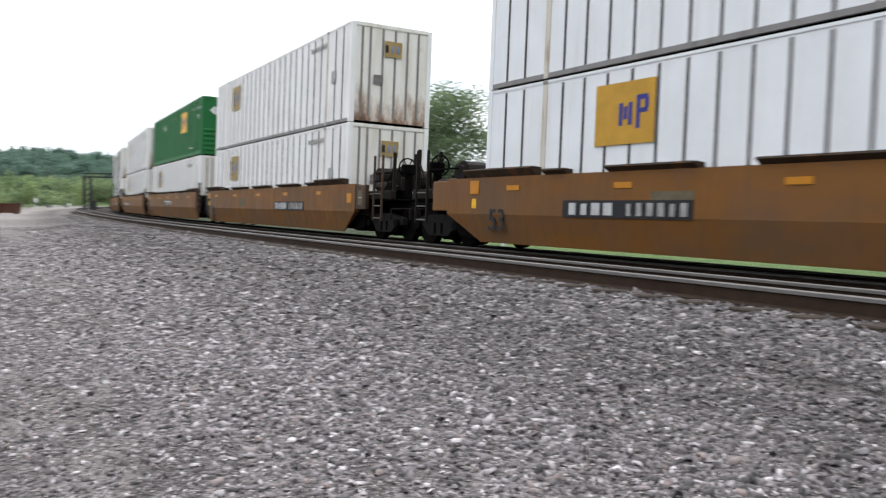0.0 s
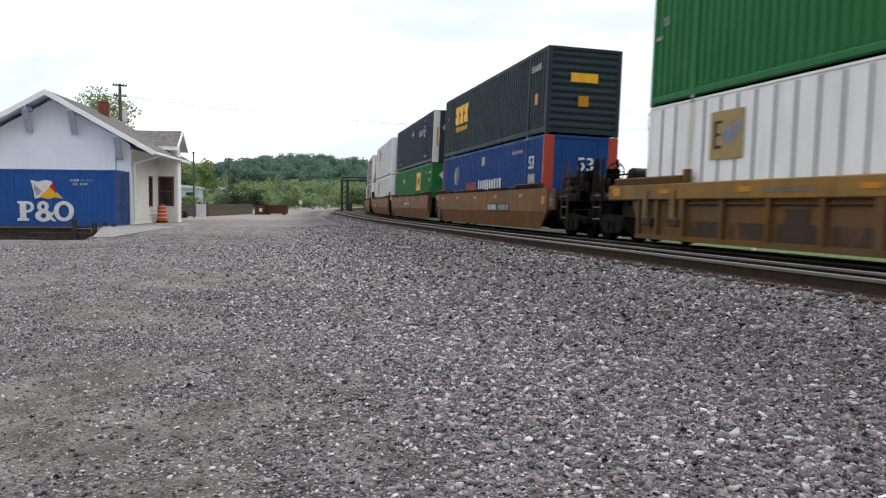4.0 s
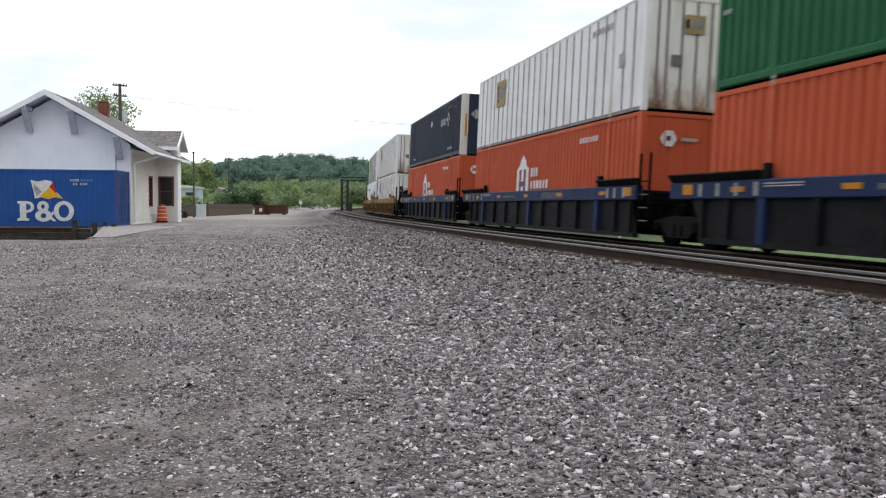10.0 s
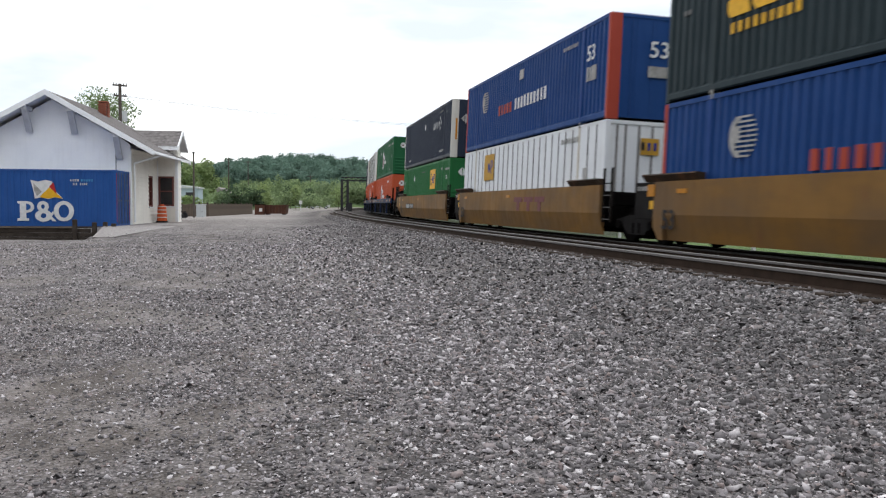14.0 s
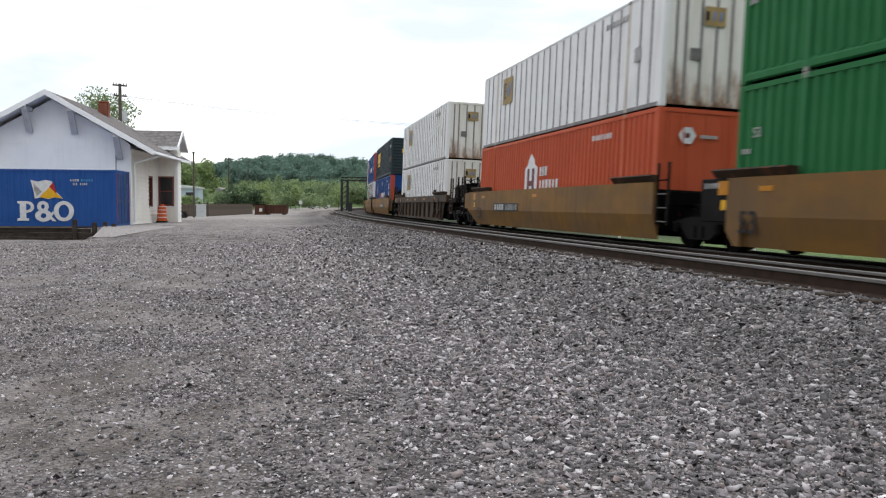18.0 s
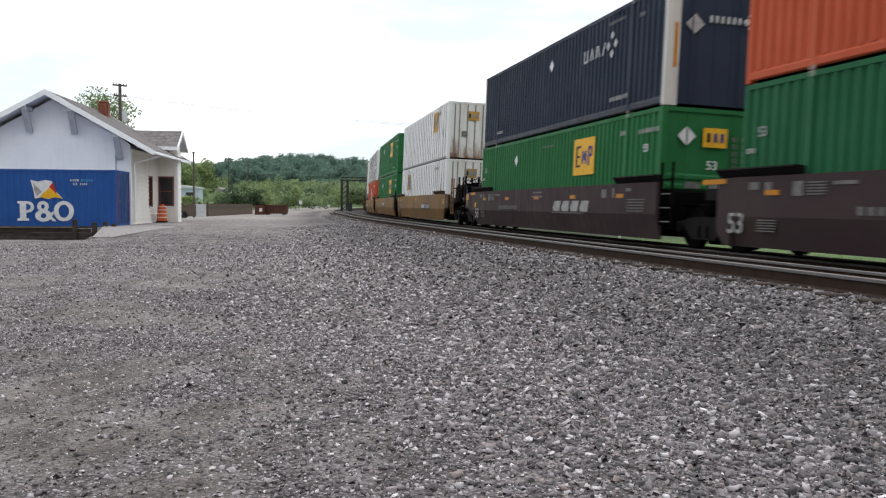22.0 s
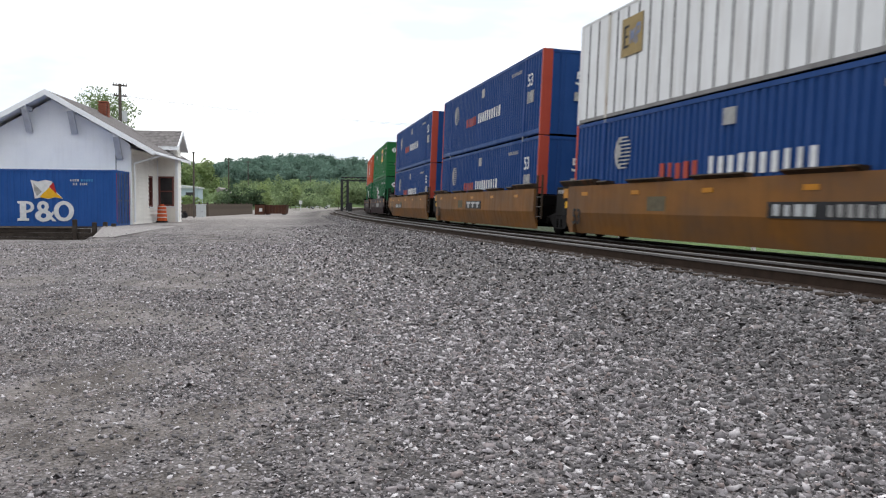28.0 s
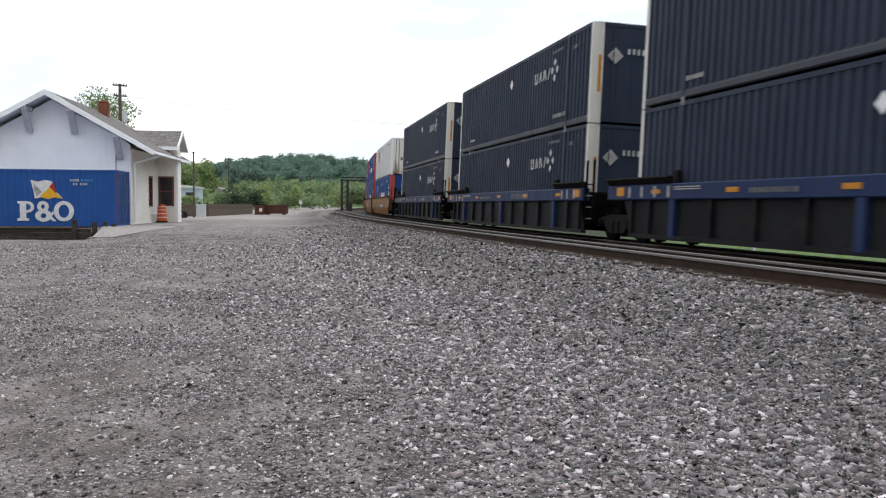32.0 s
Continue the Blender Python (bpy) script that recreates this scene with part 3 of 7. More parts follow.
    for y in (Y,):
        sg = 1 if y > 0 else -1
        if white or kind == "green":
            x0, z0, w, hh = {"white": (4.65, 1.50, 1.2, 1.0), "white_clean": (3.85, 1.55, 1.45, 1.05), "white_turned": (-4.5, 1.6, 1.4, 1.05), "green": (-3.27, 1.42, 1.58, 1.07)}[kind]
            part("emblem", slab(MB(), x0 - w / 2, x0 + w / 2, z0, z0 + hh, y), M[{"green": "m_yellow", "white": "m_olive"}.get(kind, "m_worn")], c, "yellow square emblem")
            dark = M["m_black"]
            for a, q0, q1, wd in ((0.34, 0.22, 0.80, 0.035), (0.24, 0.74, 0.80, 0.10), (0.26, 0.48, 0.54, 0.08), (0.24, 0.22, 0.28, 0.10), (0.05, 0.30, 0.66, 0.03), (-0.03, 0.40, 0.60, 0.03), (-0.11, 0.30, 0.66, 0.03), (-0.24, 0.24, 0.76, 0.03), (-0.32, 0.68, 0.76, 0.07), (-0.32, 0.48, 0.55, 0.07), (-0.375, 0.54, 0.70, 0.03)):
                if kind == "white_clean" and a > 0.2:
                    continue
                part("emblem_bar", slab(MB(), x0 + a * w - wd * w, x0 + a * w + wd * w, z0 + q0 * hh, z0 + q1 * hh, y + 0.012, 0.008), dark if a > 0.1 else M["m_blue"] if kind in ("green", "white_clean") else M["m_steelblue"], c)
            if white:
                part("serial_marking", glyph_row(MB(), -4.6, 2.42, 1.5, 0.16, 7, y), M["m_grey"], c)
                part("notice", slab(MB(), -6.9, -6.55, 1.25, 1.62, y), M["m_grey"], c)
        if kind in ("green", "hubgreen", "navy"):
            xp = {"green": 3.3, "hubgreen": 3.3, "navy": -0.1}[kind]
            mb = MB().prism([(xp - 0.18, 2.15), (xp, 1.96), (xp + 0.18, 2.15), (xp, 2.34)], y, y + 0.012)
            part("placard", mb, M["m_white"], c, "white diamond placard")
        if kind in ("green", "hubgreen"):
            for x0_, z0_, w_, h_, n_ in ((0.45, 2.43, 1.1, 0.055, 9), (-6.8, 2.32, 1.15, 0.11, 6), (-5.75, 2.36, 0.3, 0.13, 2), (7.9, 1.55, 0.3, 0.1, 3), (-5.0, 0.42, 1.0, 0.10, 7)):
                part("serial_marking", glyph_row(MB(), x0_, z0_, w_, h_, n_, y, 0.4), M["m_grey"] if h_ > 0.06 else M["m_dim"], c)
            number_53(c, 0.27, Matrix.Translation((-7.15 if kind == "green" else -6.9, y + 0.008, 1.86 if kind == "green" else 1.38)) @ SIDE, M["m_white"])
            number_53(c, 0.27, Matrix.Translation((7.55, y + 0.008, 1.86)) @ SIDE, M["m_grey"])
        if kind in ("orange", "hubgreen"):
            x0 = 1.35 if kind == "orange" else 0.75
            hexa = [(-0.66, 0.0), (-0.66, 1.25), (-0.36, 1.42), (-0.30, 1.62), (0, 1.90), (0.30, 1.62), (0.36, 1.42), (0.66, 1.25), (0.66, 0.0)] if kind == "orange" else [(-0.60, 0.25), (-0.60, 1.15), (0, 1.55), (0.60, 1.15), (0.60, 0.25), (0, -0.15)]
            zb, grow = (0.85, 0.77) if kind == "orange" else (0.80, 0.93)
            part("emblem", MB().prism([(x0 + a, zb + b * grow) for a, b in hexa], y, y + 0.012), M["m_white"], c, "white gabled emblem")
            for a in (-0.26, 0.26):
                part("emblem_bar", slab(MB(), x0 + a - 0.11, x0 + a + 0.11, 0.95, 1.80, y + 0.012), M["m_plum"], c)
            part("emblem_bar", slab(MB(), x0 - 0.16, x0 + 0.16, 1.20, 1.38, y + 0.014), M["m_plum"], c)
            part("lettering", glyph_row(MB(), x0 - 0.85, 1.52, 0.8, 0.30, 3, y, 0.4), M["m_white"], c, "white lettering bars")
            part("lettering", glyph_row(MB(), x0 - 0.85, 1.10, 1.9, 0.28, 6, y, 0.45), M["m_white"], c, "white lettering bars")
            number_53(c, 0.20, Matrix.Translation((-6.9, y + 0.008, 0.62)) @ SIDE, M["m_pale"]) if kind == "orange" else None
            part("serial_marking", glyph_row(MB(), -4.0, 2.35, 1.4, 0.15, 7, y), M["m_white"] if kind == "orange" else M["m_grey"], c)
        if kind == "navy":
            for k, lean in enumerate((0.0, 0.0, -0.12, 0.12, 0.0, 0.14, -0.14)):
                x = -2.92 - k * 0.225
                part("lettering", MB().prism([(x - 0.05, 1.78), (x + 0.02, 1.78), (x + 0.02 + lean, 2.12), (x - 0.05 + lean, 2.12)], y, y + 0.01), M["m_pale"], c, "thin pale lettering bar")
            part("lettering", slab(MB(), -3.12, -2.90, 1.76, 1.82, y, 0.008), M["m_pale"], c)
            for a, b in ((0, 0.25), (0.24, 0), (0, -0.25), (-0.24, 0)):
                part("emblem_lozenge", MB().prism([(-4.9 + a - 0.12, 1.98 + b), (-4.9 + a, 1.98 + b - 0.12), (-4.9 + a + 0.12, 1.98 + b), (-4.9 + a, 1.98 + b + 0.12)], y, y + 0.012), M["m_pale"], c)
            for x0_, z0_, w_, h_, n_ in ((-4.65, 2.52, 1.05, 0.09, 7), (-4.9, 0.42, 1.15, 0.12, 6), (6.0, 0.42, 0.75, 0.10, 5), (-6.55, 2.36, 0.35, 0.11, 2)):
                part("serial_marking", glyph_row(MB(), x0_, z0_, w_, h_, n_, y, 0.4), M["m_dim"] if z0_ > 1 else M["m_grey"], c)
        if kind == "pacer":
            comb, k = [], 9
            for i in range(k):
                z = 1.50 + i * 0.098
                w = math.sqrt(max(0.01, 0.47 ** 2 - (z + 0.02 - 1.92) ** 2))
                comb += [(4.85 - w, z), (4.85 - w, z + 0.04)]
                if i < k - 1:
                    spine = 4.85 + (0.12 if 2 < i < 6 else 0.24 if 0 < i < 7 else 0.10)
                    comb += [(spine, z + 0.04), (spine, z + 0.098)]
            back_edge = [(4.85 + math.sqrt(max(0.01, 0.47 ** 2 - (z - 1.92) ** 2)), z) for z in np.linspace(2.324, 1.50, 9)]
            part("emblem", MB().prism(comb + back_edge, y, y + 0.012), M["m_grey"], c, "pale striped globe emblem")
            part("lettering", glyph_row(MB(), 2.84, 1.15, 1.85, 0.38, 5, y, 0.45), M["redpost"], c, "red lettering bars")
            part("lettering", glyph_row(MB(), 0.69, 1.17, 3.68, 0.42, 10, y, 0.5), M["m_white"], c, "white lettering bars")
            part("notice", slab(MB(), -0.33, 0.13, 2.2, 2.55, y), M["m_grey"], c)
            number_53(c, 0.62, Matrix.Translation((-6.45, y + 0.008, 1.80)) @ SIDE, M["m_white"])
            part("serial_marking", glyph_row(MB(), -6.45, 1.2, 0.75, 0.42, 4, y, 0.15), M["m_grey"], c)
            part("serial_marking", glyph_row(MB(), -4.4, 2.4, 1.3, 0.12, 7, y), M["m_grey"], c)
        if kind == "slate":
            for k in range(3):
                x = 5.62 - k * 0.86
                part("lettering", MB().prism([(x - 0.78, 1.46), (x - 0.12, 1.46), (x, 1.58), (x, 1.80), (x - 0.22, 1.92), (x, 2.04), (x, 2.20), (x - 0.12, 2.32), (x - 0.86, 2.32), (x - 0.66, 1.9)], y, y + 0.012), M["m_yellow"], c, "yellow lettering bar")
            part("lettering", glyph_row(MB(), 5.55, 1.12, 2.35, 0.22, 9, y, 0.4), M["m_yellow"], c)
            part("serial_marking", glyph_row(MB(), 7.44, 1.88, 0.38, 0.12, 2, y), M["m_dim"], c)
            part("reflector", slab(MB(), -7.14, -6.86, 1.05, 1.42, y), M["m_amber"], c)
            part("serial_marking", glyph_row(MB(), -6.3, 2.2, 1.1, 0.22, 5, y), M["m_grey"], c)
        if kind == "reefer":
            tall = (0, 1, 2, 6, 10)
            for k in range(11):
                x, hk = 1.1 - k * 0.43, 0.66 if k in tall else 0.44
                out = [(0, 0.06), (0.05, 0), (0.30, 0), (0.36, 0.08), (0.34, hk - 0.05), (0.26, hk), (0.22, hk - 0.08), (0.22, 0.12), (0.13, 0.12), (0.13, hk - 0.1), (0.07, hk), (0, hk - 0.06)]
                part("lettering", MB().prism([(x - a, 1.08 + b) for a, b in out][::-1], y, y + 0.012), M["m_plum"], c, "dark plum lettering bar")
            xx = -4.8
            mb = MB().prism([(xx - 0.42, 1.0), (xx + 0.42, 1.0), (xx + 0.46, 1.55), (xx + 0.26, 1.62), (xx + 0.36, 1.85), (xx + 0.16, 1.95), (xx - 0.16, 1.95), (xx - 0.36, 1.85), (xx - 0.26, 1.62), (xx - 0.46, 1.55)], y, y + 0.012)
            part("crest", mb, M["m_plum"], c, "plum crest emblem")
            part("crest_top", MB().prism([(xx - 0.16, 1.95), (xx + 0.16, 1.95), (xx + 0.12, 2.2), (xx, 2.42), (xx - 0.12, 2.2)], y, y + 0.012), M["m_worn"], c)
            part("crest_panel", slab(MB(), xx - 0.22, xx + 0.22, 1.42, 1.8, y + 0.012), M["m_worn"], c)
            part("lettering", glyph_row(MB(), 6.05, 2.05, 3.2, 0.24, 9, y, 0.45), M["m_steelblue"], c)
            part("serial_marking", glyph_row(MB(), -6.3, 2.3, 1.4, 0.12, 8, y), M["m_grey"], c)
    # rear end markings
    X = -hl + 0.004
    if white or kind == "green":
        ya_, yb_ = (-0.40, 0.22) if kind == "green" else (-0.30, 0.25)
        part("end_emblem", MB().box(X - 0.02, X - 0.008, ya_, yb_, 1.98, 2.44), M[{"green": "m_yellow", "white": "m_olive"}.get(kind, "m_worn")], c, "yellow square emblem")
        for k in range(3):
            part("end_emblem_bar", MB().box(X - 0.026, X - 0.02, ya_ + 0.08 + k * 0.18, ya_ + 0.17 + k * 0.18, 2.10, 2.32), (M["m_blue"] if kind in ("green", "white_clean") else M["m_steelblue"]) if k < 2 else M["m_black"], c)
    if kind in ("white", "white_turned"):
        part("end_placard", MB().box(X - 0.02, X - 0.008, 0.28, 0.58, 1.15, 1.42), M["m_dim"], c, "small square notice")
    if kind == "green":
        part("placard", MB().prism([(0.43, 2.22), (0.66, 1.98), (0.89, 2.22), (0.66, 2.46)], X - 0.03, X - 0.012, "x"), M["m_white"], c, "white diamond placard")
    if kind == "green":
        part("notice", MB().box(X - 0.02, X - 0.008, -0.75, -0.25, 0.98, 1.14), M["m_white"], c, "white notice strip")
        part("notice", MB().box(X - 0.02, X - 0.008, 0.25, 0.65, 0.98, 1.14), M["m_dim"], c)
    if kind == "green":
        number_53(c, 0.30, Matrix.Translation((X - 0.03, 0.12, 1.45)) @ REAR, M["m_white"])
        for yv in (-0.62, -0.86):
            for k in range(6):
                part("serial_marking", MB().box(X - 0.02, X - 0.008, yv - 0.06, yv + 0.06, 1.3 + k * 0.17, 1.41 + k * 0.17), M["m_dim"], c)
    if kind in ("orange", "hubgreen"):
        part("end_emblem", MB().prism([(0.55 + a * 0.75, 2.25 + b * 0.75) for a, b in disc(0.30, 6)], X - 0.03, X - 0.012, "x"), M["m_white"], c, "white hexagon emblem")
        part("end_emblem_bars", MB().box(X - 0.035, X - 0.03, 0.49, 0.61, 2.19, 2.31), M["m_plum"], c)
        part("lettering", MB().box(X - 0.03, X - 0.018, -0.25, 0.2, 2.2, 2.28), M["m_grey"], c)
    if kind == "navy":
        for k in range(6):
            part("lettering", MB().box(X - 0.03, X - 0.018, 0.22 - k * 0.15 - 0.07, 0.22 - k * 0.15, 2.02, 2.18), M["m_pale"], c)
        for a, b in ((0.13, 0), (-0.13, 0), (0, 0.15), (0, -0.15)):
            part("end_emblem", MB().prism([(-0.88 + a + q * 0.8, 2.10 + b + r * 0.8) for q, r in disc(0.12, 4)], X - 0.03, X - 0.018, "x"), M["m_pale"], c)
        part("placard", MB().prism([(0.36, 1.95), (0.60, 1.71), (0.84, 1.95), (0.60, 2.19)], X - 0.03, X - 0.012, "x"), M["m_grey"], c, "grey diamond placard")
        part("marker_strip", MB().box(-hl - 0.010, -hl - 0.001, hw - 0.28, hw - 0.19, 0.9, 1.95), M["m_amber"], c, "amber marker strip")
        for k in range(7):
            part("serial_marking", MB().box(X - 0.03, X - 0.018, -1.12, -1.0, 1.0 + k * 0.16, 1.1 + k * 0.16), M["m_dim"], c)
    if kind == "pacer":
        number_53(c, 0.62, Matrix.Translation((X - 0.03, 0.15, 1.75)) @ REAR, M["m_white"])
        part("serial_marking", MB().box(X - 0.03, X - 0.018, -0.7, 0.15, 1.2, 1.5), M["m_grey"], c)
    if kind == "slate":
        part("end_emblem", MB().box(X - 0.03, X - 0.018, -0.45, 0.5, 1.75, 2.05), M["m_yellow"], c, "yellow lettering bar")
        part("reflector", MB().box(X - 0.03, X - 0.018, -0.15, 0.2, 0.95, 1.3), M["m_amber"], c)
    if kind not in ("white", "white_clean", "reefer", "slate"):
        for y in (-0.62, 0.66):
            part("lock_rod", MB().tube((X - 0.03, y, 0.12), (X - 0.03, y, h - 0.12), 0.018, k=6), mat, c)
    return c


def truck(parent, x):
    """A two-axle truck: side frames, bolster and wheels on axles."""
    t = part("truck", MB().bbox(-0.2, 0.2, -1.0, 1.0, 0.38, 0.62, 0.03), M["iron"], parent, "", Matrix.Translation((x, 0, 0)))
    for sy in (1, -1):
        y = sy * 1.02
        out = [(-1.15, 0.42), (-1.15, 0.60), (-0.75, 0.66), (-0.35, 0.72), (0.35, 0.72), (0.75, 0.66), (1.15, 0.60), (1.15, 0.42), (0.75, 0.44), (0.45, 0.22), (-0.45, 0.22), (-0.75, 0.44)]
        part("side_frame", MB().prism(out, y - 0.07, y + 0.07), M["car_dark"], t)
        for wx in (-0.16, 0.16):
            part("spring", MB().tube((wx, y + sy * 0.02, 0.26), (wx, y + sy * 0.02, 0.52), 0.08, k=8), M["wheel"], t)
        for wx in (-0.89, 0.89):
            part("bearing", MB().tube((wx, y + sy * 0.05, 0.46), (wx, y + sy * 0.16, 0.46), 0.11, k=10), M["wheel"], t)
    # boxes added to close the truck, so no bright ground shows through
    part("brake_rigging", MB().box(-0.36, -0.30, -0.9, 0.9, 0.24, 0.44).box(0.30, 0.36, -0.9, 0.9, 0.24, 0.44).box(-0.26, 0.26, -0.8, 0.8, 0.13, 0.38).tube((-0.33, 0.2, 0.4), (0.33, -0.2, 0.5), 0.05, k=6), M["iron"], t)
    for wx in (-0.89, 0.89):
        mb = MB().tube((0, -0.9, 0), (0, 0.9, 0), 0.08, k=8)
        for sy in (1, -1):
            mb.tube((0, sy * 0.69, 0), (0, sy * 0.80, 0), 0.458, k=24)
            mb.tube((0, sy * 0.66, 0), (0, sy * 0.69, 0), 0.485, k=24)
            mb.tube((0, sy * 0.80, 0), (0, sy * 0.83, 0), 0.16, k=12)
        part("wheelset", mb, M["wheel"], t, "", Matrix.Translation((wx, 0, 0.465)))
    return t


def well_car(kind, front_coupled, rear_coupled):
    labels = {"brown": "brown smooth-sided well car with amber reflectors", "tan": "tan smooth-sided well car with a dark lettering panel", "umber": "grimy umber ribbed well car with deep side posts", "yellow": "rusty yellow ribbed well car with deep side posts",
              "caramel": "weathered caramel-brown smooth-sided well car with amber reflectors", "maroon": "dark maroon smooth-sided well car with amber reflectors", "blue": "well car with blue top chord and black ribbed sides"}
    plum = kind == "ochre"
    kind = "tan" if plum else kind
    car = thing("well_car", labels[kind], "well car", "well cars of the train")
    body = M["car_" + kind]
    low = M["car_black"] if kind == "blue" else body
    ribbed = kind in ("yellow", "blue", "umber")
    bot, W = 0.16, 1.52
    top = 1.45 if ribbed else 1.50
    xf = 9.35 if ribbed else (8.5 if kind == "maroon" else 8.0)
    xr = -9.25 if kind in ("yellow", "umber") else -8.42
    edge = M["car_dark"] if kind in ("blue", "maroon") else M["car_umber"] if kind != "yellow" else body
    for sy in (1, -1):
        if ribbed:
            part("side_sheet", MB().prism([(xr + 0.5, 1.12), (xf - 0.75, 1.12), (xf - 1.3, bot + 0.1), (-8.3, bot + 0.1)], *sorted((sy * 1.36, sy * 1.40))), low, car)
            chord = (-9.7 if rear_coupled else xr, 9.7 if front_coupled else xf)
            part("top_chord", MB().bbox(*chord, *sorted((sy * 1.30, sy * W)), 1.08, top, 0.025), M["car_ochre"] if kind == "yellow" else body, car)
            part("bottom_chord", MB().box(-8.35, xf - 1.25, *sorted((sy * 1.34, sy * 1.50)), bot, bot + 0.11), low, car)
            for i, x in enumerate((-8.05, -7.1, -5.95, -4.4, -2.85, -1.35, 0.0, 1.35, 2.85, 4.4, 5.95, 7.1, 8.03)):
                w = 0.11 if i in (2, 6, 10) else 0.055
                part("side_post", MB().prism([(x - w, bot + 0.06), (x + w, bot + 0.06), (x + w, 1.09), (x - w, 1.09)], *sorted((sy * 1.39, sy * (1.515 if i in (2, 6, 10) else 1.50)))), body if i in (2, 6, 10) else low, car)
            if kind != "blue" and sy > 0:
                # recesses and openings are flat plates, their inner dark given by umber colour
                for x in (-6.6, -3.6, 2.1, 6.5):
                    part("side_gusset", MB().prism([(x - 0.35, 0.55), (x + 0.35, 0.55), (x + 0.35, 0.9), (x - 0.35, 0.9)], 1.395, 1.415), M["car_umber"], car, "flat umber plate painted as a dark recess in the side")
                for x0, x1 in ((-5.75, -4.55), (-4.2, -3.0), (-2.7, -1.5), (-1.2, -0.2), (0.2, 1.2), (1.5, 2.7), (3.0, 4.2), (4.55, 5.75)):
                    part("drain_opening", MB().prism([(x0 + 0.06, 0.30), (x1 - 0.06, 0.30), (x1 - 0.02, 0.36), (x1 - 0.02, 0.56), (x1 - 0.08, 0.62), (x0 + 0.08, 0.62), (x0 + 0.02, 0.56), (x0 + 0.02, 0.36)], 1.398, 1.408), M["car_umber"], car, "flat umber plate painted as a dark opening in the side sheet")
                part("brake_pipe", MB().tube((-6.9, 1.44, 0.98), (6.9, 1.44, 0.98), 0.018, k=6), M["car_umber"], car)
                for x in (-7.6, -6.3, 6.3, 7.6):
                    part("bracket", MB().bbox(x - 0.10, x + 0.10, 1.50, 1.56, 0.62, 1.30, 0.015), M["car_ochre"] if kind == "yellow" else body, car)
                    part("bracket_foot", MB().bbox(x - 0.30, x + 0.10, 1.42, 1.58, 0.48, 0.66, 0.02), M["car_umber"], car)
        else:
            sec = [(sy * 1.40, top), (sy * W, top), (sy * W, 0.74), (sy * (W - 0.15), bot), (sy * 1.34, bot)]
            part("side_sill", MB().prism(sec, -8.2 if rear_coupled else xr, 8.05 if front_coupled else xf - 0.5, "x"), body, car)
            for ex, coupled in ((-1, rear_coupled), (1, front_coupled)):
                if not coupled:
                    continue
                # the sill runs on over the truck, cut away on a slant below
                xa, xb = ex * (8.2 if ex < 0 else 8.05), ex * 9.25
                yo, yi = sy * (W - 0.004), sy * 1.36
                mb = MB().box(*sorted((xa, xb)), *sorted((yi, yo)), 0.74, top - 0.004)
                mb.add([(xa, sy * (W - 0.154), bot), (xa, yo, 0.74), (xb, yo, 0.74), (xa, yi, bot), (xa, yi, 0.74), (xb, yi, 0.74)],
                       [(0, 1, 2), (5, 4, 3), (0, 2, 5, 3), (0, 3, 4, 1), (1, 4, 5, 2)])
                part("sill_end", mb, body, car, "slanted sill end over the truck")
                plate = part("corner_plate", MB().bbox(*sorted((xb + ex * 0.01, ex * 9.95)), *sorted((sy * 1.38, sy * 1.495)), 0.80, 1.46, 0.015), M["car_maroon"] if kind == "maroon" else M["car_umber"] if ex < 0 else body, car)
                if sy > 0 and (ex < 0 or kind == "maroon"):
                    part("label_plate", slab(MB(), *sorted((ex * 9.46, ex * 9.76)), 0.92, 1.32 if kind != "maroon" else 1.08, 1.497, 0.008), M["m_patch"], plate, "worn label plate")
                    part("label_line", slab(MB(), *sorted((ex * 9.48, ex * 9.74)), 1.10, 1.13, 1.506, 0.004), M["m_grey"], plate)
                    if kind == "maroon":
                        part("end_marker", slab(MB(), *sorted((ex * 9.40, ex * 9.82)), 1.16, 1.42, 1.497), M["m_amber"], plate, "amber end marker")
                    elif ex < 0:
                        part("end_marker", slab(MB(), -9.02, -8.70, 0.98, 1.24, W), M["m_amber"], car, "amber end marker")
            if not front_coupled:
                part("sill_end", MB().prism([(xf - 0.51, bot), (xf - 0.51, top), (xf, top - 0.01), (xf - 0.02, 0.45), (xf - 0.3, bot)], *sorted((sy * 1.36, sy * (W - 0.004)))), body, car)
        # flared guide plates along the top edge
        z0 = top + 0.002
        spans = [(-8.45 if not kind in ("yellow", "umber") else -9.25, -6.1, 0.17), (6.0, 8.45 if not ribbed else 9.3, 0.17)]
        if kind in ("brown", "caramel"):
            spans += [(5.05, 5.7, 0.10), (1.95, 3.95, 0.10), (-1.15, 0.85, 0.10), (-4.3, -2.3, 0.10), (-6.0, -5.3, 0.10)]
        for a, b, h in (spans if sy > 0 else spans[:2]):
            flare = 0.10 if not kind == "yellow" else 0.03
            sec = [(sy * 1.38, z0), (sy * (W - 0.02), z0), (sy * (W + flare), z0 + h - 0.03), (sy * (W + flare - 0.01), z0 + h), (sy * 1.38, z0 + h - 0.01)]
            part("guide_plate", MB().prism(sec, a, b, "x"), edge, car)
        if ribbed and sy > 0:
            for x in (-6.0, 5.9):
                part("lug", MB().bbox(x - 0.09, x + 0.09, *sorted((sy * 1.36, sy * 1.50)), z0, z0 + 0.30, 0.02), edge, car)
        if sy < 0:
            continue
        Y = W + 0.004
        zr = 1.19 if kind == "maroon" else 1.27
